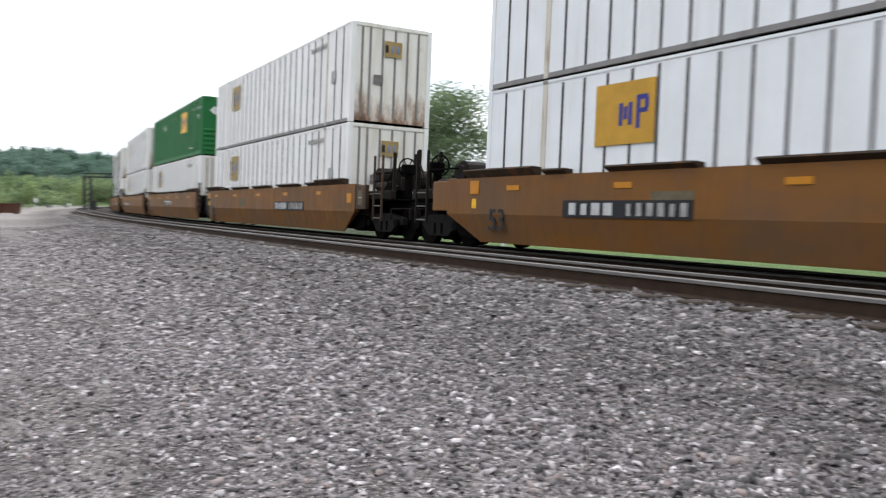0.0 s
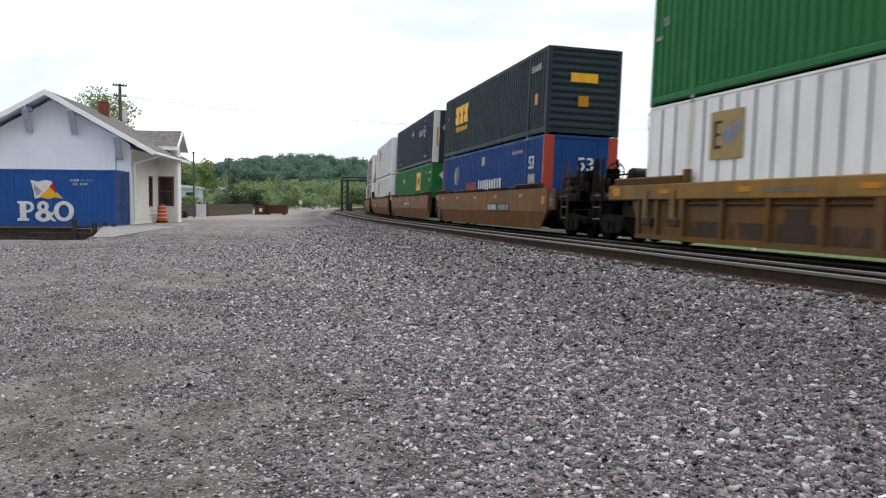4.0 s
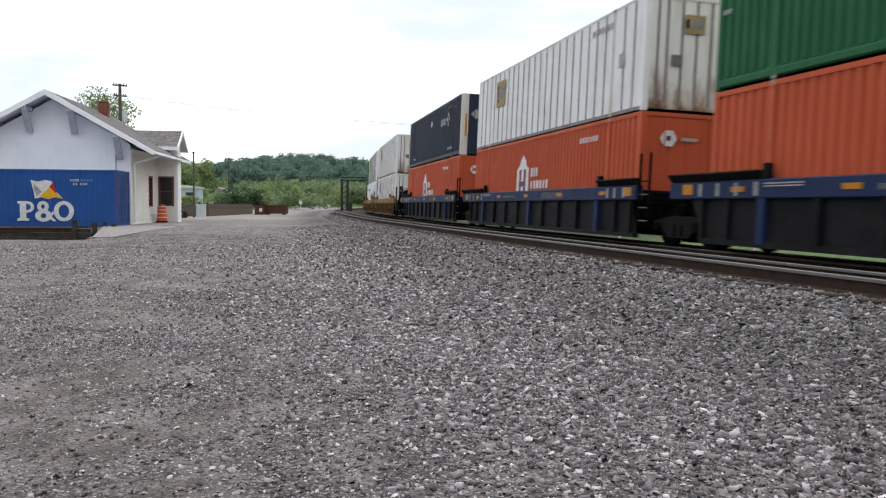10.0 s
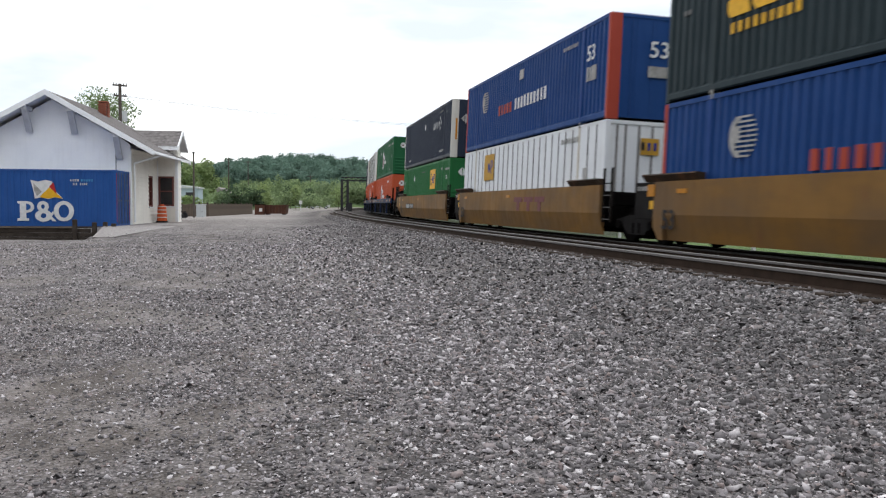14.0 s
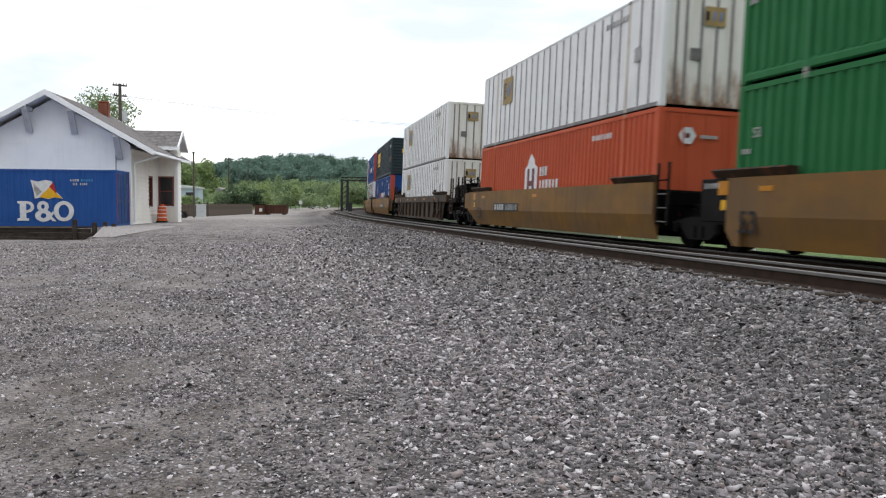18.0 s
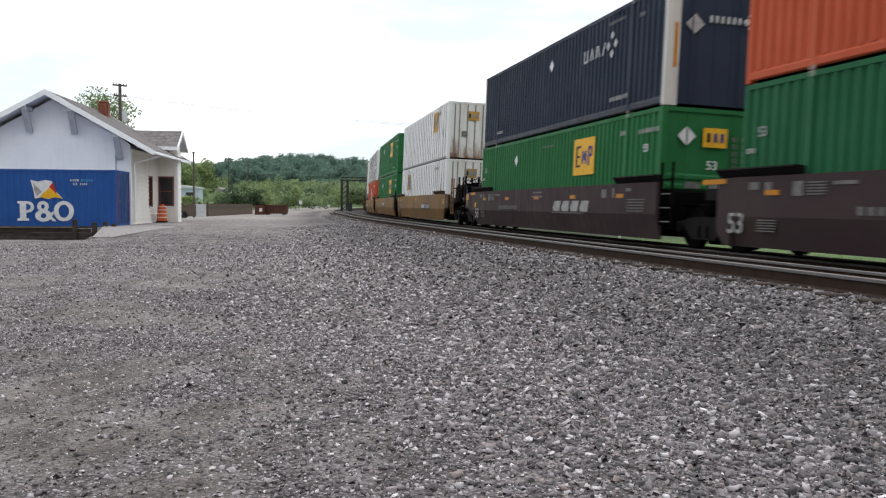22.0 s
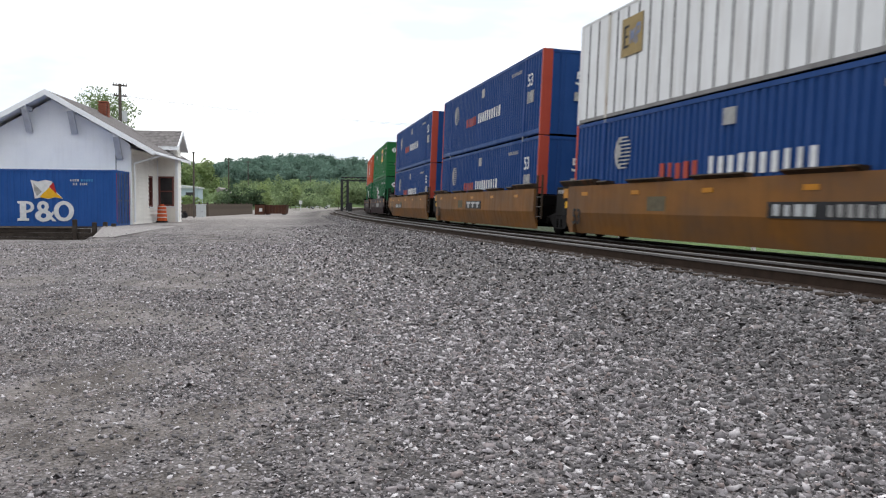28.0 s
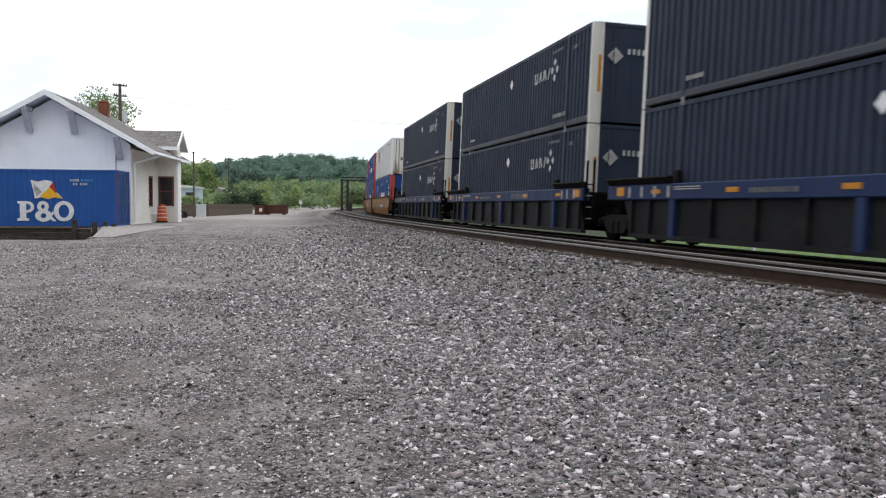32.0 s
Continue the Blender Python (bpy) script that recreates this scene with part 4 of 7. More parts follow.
        for x in ((0.2, 6.7) if kind == "tan" else (-6.4, -3.1, 0.2, 3.55, 6.7)):
            part("reflector", slab(MB(), x - 0.21, x + 0.21, zr - 0.05, zr + 0.05, Y), M["m_amber"], car, "amber reflector")
        if kind in ("brown", "caramel", "tan"):
            if not front_coupled and not rear_coupled:
                if not plum:
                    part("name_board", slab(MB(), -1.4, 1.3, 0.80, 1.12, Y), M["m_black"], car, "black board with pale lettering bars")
                for k in range(3):
                    x = 1.1 - k * 0.8
                    bar = [(x, 1.08), (x, 0.99), (x - 0.23, 0.99), (x - 0.23, 0.83), (x - 0.43, 0.83), (x - 0.43, 0.99), (x - 0.66, 0.99), (x - 0.66, 1.08)]
                    if plum:
                        bar = [(a * 1.45 - 2.2, 0.98 + (b - 0.95) * 1.9) for a, b in bar]
                    part("lettering", MB().prism(bar[::-1], Y if plum else Y + 0.012, Y + (0.01 if plum else 0.02)), M["m_pale"] if not plum else M["m_plum"], car)
            else:
                x0 = 5.1 if front_coupled else -1.9
                part("name_board", slab(MB(), x0 - 3.1, x0, 0.72, 1.02, Y), M["m_black"], car, "black board with pale serial bars")
                part("serial_marking", glyph_row(MB(), x0 - 0.12, 0.765, 1.25, 0.21, 4, Y + 0.012, 0.32), M["m_pale"], car)
                part("serial_marking", glyph_row(MB(), x0 - 1.6, 0.765, 1.45, 0.21, 6, Y + 0.012, 0.36), M["m_grey"], car)
            if kind != "tan":
                part("paint_patch", slab(MB(), 2.0, 2.9, 0.82, 1.16, Y - 0.006, 0.008), M["m_patch"], car, "faded paint patch")
        elif kind == "maroon":
            part("serial_marking", glyph_row(MB(), 4.55, 0.80, 2.3, 0.14, 10, Y, 0.35), M["m_dim"], car)
            for k in range(4):
                x = -1.45 - k * 0.74
                part("lettering", MB().prism([(x - 0.60, 0.77), (x - 0.10, 0.77), (x - 0.02, 0.88), (x - 0.18, 1.08), (x - 0.68, 1.08)], Y, Y + 0.01), M["m_grey"], car, "grey lettering bar")
            part("lettering_rule", slab(MB(), -4.0, -1.4, 0.71, 0.735, Y), M["m_dim"], car)
            for x, z, w, h in ((-5.4, 1.15, 0.3, 0.22), (-6.0, 1.14, 0.1, 0.26), (-6.9, 1.3, 0.25, 0.08), (7.25, 1.25, 0.3, 0.14), (6.8, 1.24, 0.2, 0.14), (5.98, 1.12, 0.26, 0.26), (4.8, 1.30, 0.55, 0.06), (0.15, 1.2, 1.0, 0.06), (0.1, 1.34, 0.9, 0.05)):
                part("notice", slab(MB(), x - w / 2, x + w / 2, z, z + h, Y), M["m_dim"], car)
            for k in range(5):
                part("notice_line", slab(MB(), 5.25, 5.75, 1.14 + k * 0.05, 1.165 + k * 0.05, Y), M["m_dim"], car)
                part("notice_line", slab(MB(), -7.8, -6.85, 0.80 + k * 0.07, 0.825 + k * 0.07, Y), M["m_dim"], car)
                part("notice_line", slab(MB(), 6.55, 7.1, 0.47 + k * 0.05, 0.49 + k * 0.05, Y), M["m_dim"], car)
        else:
            if kind == "blue":
                for x in (-7.75, -7.2, -6.75, 6.1, 6.75, 7.4, 8.05):
                    part("tick_marking", slab(MB(), x - 0.05, x + 0.05, 1.14, 1.40, Y), M["m_grey"], car)
                for z in (1.30, 1.35):
                    part("notice_line", slab(MB(), 4.75, 5.85, z, z + 0.025, Y), M["m_grey"], car)
                part("scrawl", glyph_row(MB(), -1.4, 1.16, 2.0, 0.20, 9, Y - 0.006, 0.45), M["m_dim"], car, "faint pale scrawl")
            part("serial_marking", glyph_row(MB(), 3.0, 1.20, 1.5, 0.10, 10, Y, 0.4), M["m_dim"], car)
        # plates on the front corner
        if not ribbed:
            number_53(car, 0.56 if kind == "maroon" else 0.62, Matrix.Translation((8.08 if kind == "maroon" else 7.55, Y + 0.006, 0.42)) @ SIDE, M["m_grey"] if kind == "maroon" else M["m_black"])
            if not front_coupled:
                part("corner_plate", MB().bbox(xf + 0.02, 9.02, 1.38, 1.47, 0.62 if kind != "maroon" else 1.05, 1.50, 0.015), M["car_dark"], car, "dark corner plate")
                part("plate_bars", glyph_row(MB(), 8.9, 1.30, 0.6, 0.11, 4, 1.472, 0.3), M["m_grey"], car)
            part("end_marker", slab(MB(), 7.94, 8.28, 1.16, 1.44, Y - 0.002) if kind != "maroon" else slab(MB(), 8.2, 8.95 if front_coupled else 9.05, 1.38, 1.48, Y - 0.004), M["m_amber"], car, "amber end marker")
            part("tag", slab(MB(), 8.04, 8.2, 0.86, 1.06, Y - (0.006 if front_coupled else 0.03)), M["m_yellow"], car, "small yellow tag")
        else:
            for x in ((9.4 if front_coupled else 8.55, -9.4 if rear_coupled else -8.0) if kind == "blue" else (9.2 if front_coupled else 8.6,)):
                part("end_marker", slab(MB(), x - 0.2, x + 0.2, 1.18, 1.40, Y), M["m_amber"], car, "amber end marker")
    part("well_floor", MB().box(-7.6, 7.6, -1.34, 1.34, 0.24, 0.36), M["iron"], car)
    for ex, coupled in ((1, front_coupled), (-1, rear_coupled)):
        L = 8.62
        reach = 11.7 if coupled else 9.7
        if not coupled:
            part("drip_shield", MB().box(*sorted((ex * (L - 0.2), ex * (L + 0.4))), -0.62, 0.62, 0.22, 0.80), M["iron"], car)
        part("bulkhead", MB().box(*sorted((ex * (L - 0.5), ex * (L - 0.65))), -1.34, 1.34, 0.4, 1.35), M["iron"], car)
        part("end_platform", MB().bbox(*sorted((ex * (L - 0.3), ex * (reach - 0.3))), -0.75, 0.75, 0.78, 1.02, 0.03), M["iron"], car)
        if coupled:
            # solid dark blocks also fill the shaded space below the deck
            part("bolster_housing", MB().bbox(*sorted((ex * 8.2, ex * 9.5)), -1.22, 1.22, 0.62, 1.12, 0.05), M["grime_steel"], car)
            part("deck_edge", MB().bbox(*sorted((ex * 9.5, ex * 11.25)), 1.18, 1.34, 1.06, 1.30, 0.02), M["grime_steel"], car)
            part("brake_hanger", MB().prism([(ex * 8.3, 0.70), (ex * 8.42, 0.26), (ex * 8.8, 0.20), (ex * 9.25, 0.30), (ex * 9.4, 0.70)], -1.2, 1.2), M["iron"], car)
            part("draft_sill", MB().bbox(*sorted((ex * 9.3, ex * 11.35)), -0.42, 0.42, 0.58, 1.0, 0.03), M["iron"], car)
            for yy in (0.62, 1.22):
                part("stanchion", MB().bbox(*sorted((ex * 11.12, ex * 11.2)), yy - 0.04, yy + 0.04, 1.08, 2.28, 0.012), M["grime_steel"], car)
            part("stanchion_brace", MB().tube((ex * 11.16, 1.22, 1.95), (ex * 10.6, 1.22, 1.3), 0.03, k=6), M["car_blue"] if kind in ("blue", "maroon") else M["grime_steel"], car)
            part("tread_edge", MB().box(*sorted((ex * 9.55, ex * 10.2)), 1.345, 1.36, 1.20, 1.24), M["m_dim"], car, "worn pale tread edge")
            part("brake_cylinder", MB().tube((ex * 9.7, 0.95, 1.42), (ex * 10.5, 0.95, 1.42), 0.15, k=12).tube((ex * 10.5, 0.95, 1.42), (ex * 10.9, 0.95, 1.42), 0.04, k=6), M["grime_steel"], car)
            part("control_valve", MB().bbox(*sorted((ex * 9.95, ex * 10.3)), 0.35, 0.75, 1.30, 1.95, 0.05).bbox(*sorted((ex * 10.35, ex * 10.55)), 0.42, 0.68, 1.30, 1.70, 0.04), M["grime_steel"], car)
            mb = MB()
            for k in range(6):
                u, v = k / 6, (k + 1) / 6
                mb.tube((ex * (11.3 + 0.4 * u), 0.32, 0.80 - 0.42 * math.sin(math.pi * 0.6 * u)), (ex * (11.3 + 0.4 * v), 0.32, 0.80 - 0.42 * math.sin(math.pi * 0.6 * v)), 0.035, k=6)
            part("air_hose", mb, M["iron"], car)
            part("uncoupling_lever", MB().tube((ex * 11.3, 0.1, 0.9), (ex * 11.3, 1.35, 0.82), 0.02, k=6).tube((ex * 11.3, 1.35, 0.82), (ex * 11.3, 1.35, 0.55), 0.02, k=6), M["grime_steel"], car)
        part("end_sill", MB().bbox(*sorted((ex * (L + 0.05), ex * (L + 0.35))), -1.32, 1.32, 0.95, 1.30, 0.03), M["iron"], car)
        if ex < 0 or coupled:
            xa = ex * 10.35 if coupled else xr - 0.03
            xb = xa + ex * 0.52
            for x in (xa, xb):
                part("grab_iron", MB().bbox(x - 0.03, x + 0.03, 1.39, 1.45, 0.50, 2.22 if ribbed or coupled else 1.95, 0.012), M["iron"] if kind in ("blue", "maroon") else M["grime_steel"] if coupled and ex > 0 else M["car_umber"] if kind != "tan" else body if coupled else M["grime_steel"], car)
            for k in range(4):
                part("rung", MB().tube((xa, 1.42, 0.58 + 0.32 * k), (xb, 1.42, 0.58 + 0.32 * k), 0.016, k=6), M["m_dim"] if k < 3 else M["iron"], car)
        if coupled:
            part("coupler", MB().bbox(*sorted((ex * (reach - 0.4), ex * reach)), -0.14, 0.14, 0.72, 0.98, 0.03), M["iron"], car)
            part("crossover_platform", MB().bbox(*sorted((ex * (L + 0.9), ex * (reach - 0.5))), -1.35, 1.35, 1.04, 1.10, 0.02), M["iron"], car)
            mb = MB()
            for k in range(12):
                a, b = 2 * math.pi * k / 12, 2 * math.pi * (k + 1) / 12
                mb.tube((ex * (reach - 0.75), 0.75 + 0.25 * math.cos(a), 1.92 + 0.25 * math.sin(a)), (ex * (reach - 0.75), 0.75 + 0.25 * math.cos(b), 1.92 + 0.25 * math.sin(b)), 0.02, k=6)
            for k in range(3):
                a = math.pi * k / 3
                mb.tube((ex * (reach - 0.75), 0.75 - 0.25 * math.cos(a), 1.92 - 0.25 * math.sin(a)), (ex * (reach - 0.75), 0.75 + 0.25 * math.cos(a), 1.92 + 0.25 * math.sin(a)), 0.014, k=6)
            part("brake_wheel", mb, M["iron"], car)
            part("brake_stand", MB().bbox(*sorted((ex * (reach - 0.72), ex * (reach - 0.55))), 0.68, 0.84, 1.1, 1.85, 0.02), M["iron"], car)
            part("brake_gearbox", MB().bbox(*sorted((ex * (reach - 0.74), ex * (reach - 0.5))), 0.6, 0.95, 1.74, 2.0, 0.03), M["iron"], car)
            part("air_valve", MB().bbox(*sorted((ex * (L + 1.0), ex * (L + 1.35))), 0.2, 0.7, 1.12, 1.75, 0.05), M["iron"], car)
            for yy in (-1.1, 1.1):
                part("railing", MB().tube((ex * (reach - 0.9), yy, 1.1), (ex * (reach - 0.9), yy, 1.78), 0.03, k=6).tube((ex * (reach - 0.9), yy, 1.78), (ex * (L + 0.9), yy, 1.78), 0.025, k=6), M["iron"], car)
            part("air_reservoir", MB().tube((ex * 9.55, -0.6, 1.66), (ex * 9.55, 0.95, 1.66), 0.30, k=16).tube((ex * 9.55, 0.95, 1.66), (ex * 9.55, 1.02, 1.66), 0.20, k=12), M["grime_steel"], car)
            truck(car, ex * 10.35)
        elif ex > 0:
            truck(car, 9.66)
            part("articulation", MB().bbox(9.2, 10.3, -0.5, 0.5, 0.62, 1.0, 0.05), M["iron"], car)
    return car


# the consist from head to tail: car kind, upper box, lower box; * marks the last unit of a car
CONSIST = [
    ("brown", "white", "white"), ("brown", "navy", "green"), ("brown*", "white", "white"),
    ("brown", "white", "white"), ("brown", "green", "white"), ("brown*", "white", "white"),
    ("brown", "white_clean", "white_clean"), ("brown", "navy", "green"), ("brown*", "slate", "pacer"),
    ("yellow", "green", "white"), ("yellow", "white", "reefer"), ("yellow*", "white", "white"),
    ("blue", "navy", "orange"), ("blue", "white", "orange"), ("blue*", "hubgreen", "orange"),
    ("tan", "navy", "green"), ("ochre", "pacer", "white_clean"), ("tan*", "slate", "pacer"),
    ("umber*", "white", "white"),
    ("tan", "white", "orange"), ("tan", "green", "green"), ("tan*", "white_turned", "white"),
    ("maroon", "navy", "green"), ("maroon", "orange", "hubgreen"), ("maroon*", "green", "hubgreen"),
    ("caramel", "pacer", "pacer"), ("caramel", "pacer", "pacer"), ("caramel*", "white", "pacer"),
    ("blue", "navy", "navy"), ("blue", "navy", "navy"), ("blue*", "navy", "navy"),
]
FIRST = -5           # the number of the head unit; unit 16 has offset 0
SHORT, LONG = 19.48, 23.65


def front_progress(t):
    """Where unit 16 stands on the curve at t: the train slows a little."""
    u = t - 16
    return -41.40 + 15.9275 * u - 0.03622 * u * u - 0.000553 * u ** 3


def build_train():
    made_box, made_car, train = {}, {}, []
    kinds = [k for k, _, _ in CONSIST]
    offset, d = {}, 0.0
    for i in range(len(CONSIST)):
        offset[i] = d
        d += LONG if kinds[i].endswith("*") else SHORT
    zero = offset[16 - FIRST]
    for i, (kind, upper, lower) in enumerate(CONSIST):
        front = i == 0 or kinds[i - 1].endswith("*")
        key = (kind.rstrip("*"), front, kind.endswith("*"))
        s = front_progress(0) - (offset[i] - zero)
        if key in made_car:
            car = copy_thing(made_car[key], train_pose(s))
        else:
            car = made_car[key] = well_car(*key)
        train.append((car, offset[i] - zero, 0.0))
        for box, z in ((lower, 0.42), (upper, 3.336)):
            if box in made_box:
                c = copy_thing(made_box[box], train_pose(s))
            else:
                c = made_box[box] = container(box)
            train.append((c, offset[i] - zero, z))
    return train


TRAIN = build_train()
for ob in bpy.data.objects:
    if ob.name.split(".")[0] in ("serial_marking", "lettering", "plate_bars", "scrawl") and ob.type == "MESH" and len(ob.data.polygons) > 18:
        ob["kind"] = "stuff"


# ---- more materials ----
def foliage(name, dark, light, clumps=0.35, depth=0.6):
    m, n, l, b = node_mat(name)
    g = n.new("ShaderNodeNewGeometry")
    c = mixer(n, l, g.outputs["Random Per Island"], dark, light)
    # noise patches darken the leaf colour in place of shaded gaps between crowns
    gap_shade = noise_at(n, l, clumps, 4)
    l.new(mixer(n, l, ramp(n, l, gap_shade, 0.40, 0.64, 0.0, depth), c, tuple(v * 0.5 for v in dark)), b.inputs["Base Color"])
    b.inputs["Roughness"].default_value = 0.75
    b.inputs["Specular IOR Level"].default_value = 0.15
    # light passes through thin leaves
    through_leaf, both = n.new("ShaderNodeBsdfTranslucent"), n.new("ShaderNodeMixShader")
    l.new(b.inputs["Base Color"].links[0].from_socket, through_leaf.inputs["Color"])
    both.inputs["Fac"].default_value = 0.42
    l.new(b.outputs["BSDF"], both.inputs[1])
    l.new(through_leaf.outputs["BSDF"], both.inputs[2])
    l.new(both.outputs["Shader"], n["Material Output"].inputs["Surface"])
    return m


def stone_material(name="ballast_stone", gain=0.96):
    m, n, l, b = node_mat(name)
    g = n.new("ShaderNodeNewGeometry")
    r = n.new("ShaderNodeValToRGB")
    l.new(g.outputs["Random Per Island"], r.inputs["Fac"])
    e = r.color_ramp.elements
    e[0].position, e[0].color = 0.0, (0.028, 0.025, 0.026, 1)
    e[1].position, e[1].color = 1.0, (0.66, 0.63, 0.62, 1)
    for p, c in ((0.30, (0.095, 0.086, 0.088, 1)), (0.62, (0.215, 0.194, 0.196, 1)), (0.72, (0.235, 0.182, 0.165, 1)), (0.80, (0.30, 0.275, 0.28, 1)), (0.93, (0.47, 0.44, 0.435, 1))):
        e.new(p).color = c
    for q in e:
        q.color = (q.color[0] * gain, q.color[1] * gain * 0.975, q.color[2] * gain, 1)
    grain = noise_at(n, l, 60, 5)
    l.new(mixer(n, l, ramp(n, l, grain, 0.3, 0.7, 0.0, 0.45), r.outputs["Color"], (0.10, 0.095, 0.09)), b.inputs["Base Color"])
    b.inputs["Roughness"].default_value = 0.85
    bump(n, l, b, noise_at(n, l, 90, 4), 0.4, 0.004)
    return m


def brick_like(name, color):
    return plain(name, color, 0.85, 0.0, 0.35, 14.0)


M.update({
    "siding": painted("white_clapboard_paint", (0.84, 0.85, 0.88), grime=0.14, dirt=(0.55, 0.53, 0.51), rough=0.6, streak=True),
    "siding_warm": painted("cream_clapboard_paint", (0.80, 0.77, 0.71), grime=0.2, dirt=(0.45, 0.40, 0.34), rough=0.6),
    "trim": painted("white_trim_paint", (0.82, 0.83, 0.85), grime=0.15, dirt=(0.4, 0.38, 0.36), rough=0.55),
    "bracket": painted("grey_bracket_paint", (0.50, 0.51, 0.54), grime=0.3, rough=0.7),
    "soffit": painted("grey_soffit_paint", (0.84, 0.84, 0.86), grime=0.2, rough=0.7),
    "shingle": plain("grey_asphalt_shingle", (0.17, 0.155, 0.15), 0.95, 0.0, 0.35, 5.0),
    "window_brown": painted("brown_window_paint", (0.15, 0.050, 0.040), grime=0.2),
    "glass": plain("dark_window_glass", (0.018, 0.016, 0.018), 0.08, 0.0, 0.1),
    "brick": brick_like("red_chimney_brick", (0.24, 0.085, 0.055)),
    "freight_blue": painted("freight_box_blue_paint", (0.020, 0.078, 0.262), grime=0.25, dirt=(0.03, 0.04, 0.09)),
    "lock": plain("grey_blue_lock_rod", (0.10, 0.12, 0.17), 0.6),
    "m_sky": plain("pale_blue_marking", (0.06, 0.24, 0.46), 0.5),
    "drum": painted("orange_drum_plastic", (0.55, 0.10, 0.03), grime=0.2, rough=0.5),
    "timber": plain("dark_weathered_timber", (0.045, 0.036, 0.030), 0.9, 0.0, 0.4, 3.0),
    "fence": plain("brown_weathered_boards", (0.12, 0.095, 0.075), 0.9, 0.0, 0.35, 2.0),
    "pole": plain("creosoted_pole_wood", (0.095, 0.080, 0.070), 0.9, 0.0, 0.3, 3.0),
    "rustbin": painted("rusted_bin_steel", (0.085, 0.038, 0.026), grime=0.5, rust=0.5),
    "cabinet": painted("pale_grey_cabinet_paint", (0.50, 0.52, 0.53), grime=0.3),
    "concrete": plain("pale_concrete", (0.21, 0.19, 0.18), 0.9, 0.0, 0.2, 1.5),
    "asphalt": plain("worn_asphalt_apron", (0.215, 0.198, 0.190), 0.95, 0.0, 0.4, 22.0),
    "far_wall": plain("pale_blue_grey_wall", (0.42, 0.49, 0.56), 0.7, 0.0, 0.1),
    "far_roof": plain("pale_metal_roof", (0.55, 0.56, 0.57), 0.6),
    "steel_dark": plain("dark_painted_steel", (0.045, 0.045, 0.048), 0.7, 0.2),
    "tyre": plain("black_rubber", (0.02, 0.02, 0.02), 0.8),
    "bark": plain("tree_bark", (0.10, 0.08, 0.06), 0.95, 0.0, 0.4, 4.0),
    # leaf_mid is lighter and greyer, with some distance haze in its colour
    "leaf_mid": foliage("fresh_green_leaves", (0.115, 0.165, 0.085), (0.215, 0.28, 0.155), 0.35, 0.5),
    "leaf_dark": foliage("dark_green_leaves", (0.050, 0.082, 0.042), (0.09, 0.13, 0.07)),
    # wood, thicket and light leaves are paled for haze, the wood also blued
    "leaf_wood": foliage("hazed_wood_leaves", (0.115, 0.190, 0.150), (0.165, 0.250, 0.190), 0.17, 0.62),
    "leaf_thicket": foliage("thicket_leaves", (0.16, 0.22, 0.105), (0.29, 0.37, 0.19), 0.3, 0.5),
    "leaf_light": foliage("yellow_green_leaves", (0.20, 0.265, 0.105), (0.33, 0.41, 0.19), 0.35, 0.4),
    "stone": stone_material(),
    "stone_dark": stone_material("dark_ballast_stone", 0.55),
})
RNG = np.random.default_rng(7)


def leaf_mesh(name, centres, sizes, mat, facing=None):
    """Many small four-cornered leaf sprays, turned at random or roughly facing outwards."""
    k = len(centres)
    a = RNG.normal(size=(k, 3))
    if facing is not None:
        a -= (a * facing).sum(1, keepdims=True) * facing * 0.5
    a /= np.linalg.norm(a, axis=1, keepdims=True)
    b = RNG.normal(size=(k, 3))
    if facing is not None:
        b = np.cross(a, facing) + b * 0.6
    b -= (b * a).sum(1, keepdims=True) * a
    b /= np.linalg.norm(b, axis=1, keepdims=True)
    s = np.asarray(sizes).reshape(-1, 1)
    w = RNG.uniform(0.5, 0.9, (k, 1))
    n = np.cross(a, b) * s * 0.25
    if facing is not None:
        n *= -np.sign((np.cross(a, b) * facing).sum(1, keepdims=True))
    quad = np.stack([centres - a * s, centres - b * s * w + n, centres + a * s * RNG.uniform(0.7, 1.1, (k, 1)), centres + b * s * w + n], 1).reshape(-1, 3)
    me = bpy.data.meshes.new(name)
    me.vertices.add(4 * k)
    me.vertices.foreach_set("co", quad.astype(np.float32).ravel())
    me.loops.add(4 * k)
    me.loops.foreach_set("vertex_index", np.arange(4 * k, dtype=np.int32))
    me.polygons.add(k)
    me.polygons.foreach_set("loop_start", np.arange(0, 4 * k, 4, dtype=np.int32))
    me.polygons.foreach_set("loop_total", np.full(k, 4, dtype=np.int32))
    me.update(calc_edges=True)
    me.materials.append(mat)
    return me


def crown_points(count, lobes):
    """Points gathered towards the skins of several lobes (x, y, z, rx, rz)."""
    lobes = np.array(lobes, float)
    vol = lobes[:, 3] ** 2 * lobes[:, 4]
    pick = RNG.choice(len(lobes), count, p=vol / vol.sum())
    d = RNG.normal(size=(count, 3))
    d /= np.linalg.norm(d, axis=1, keepdims=True)
    r = RNG.uniform(0.3, 1.05, (count, 1)) ** 0.6
    q = lobes[pick]
    return q[:, :3] + d * r * np.stack([q[:, 3], q[:, 3], q[:, 4]], 1), d


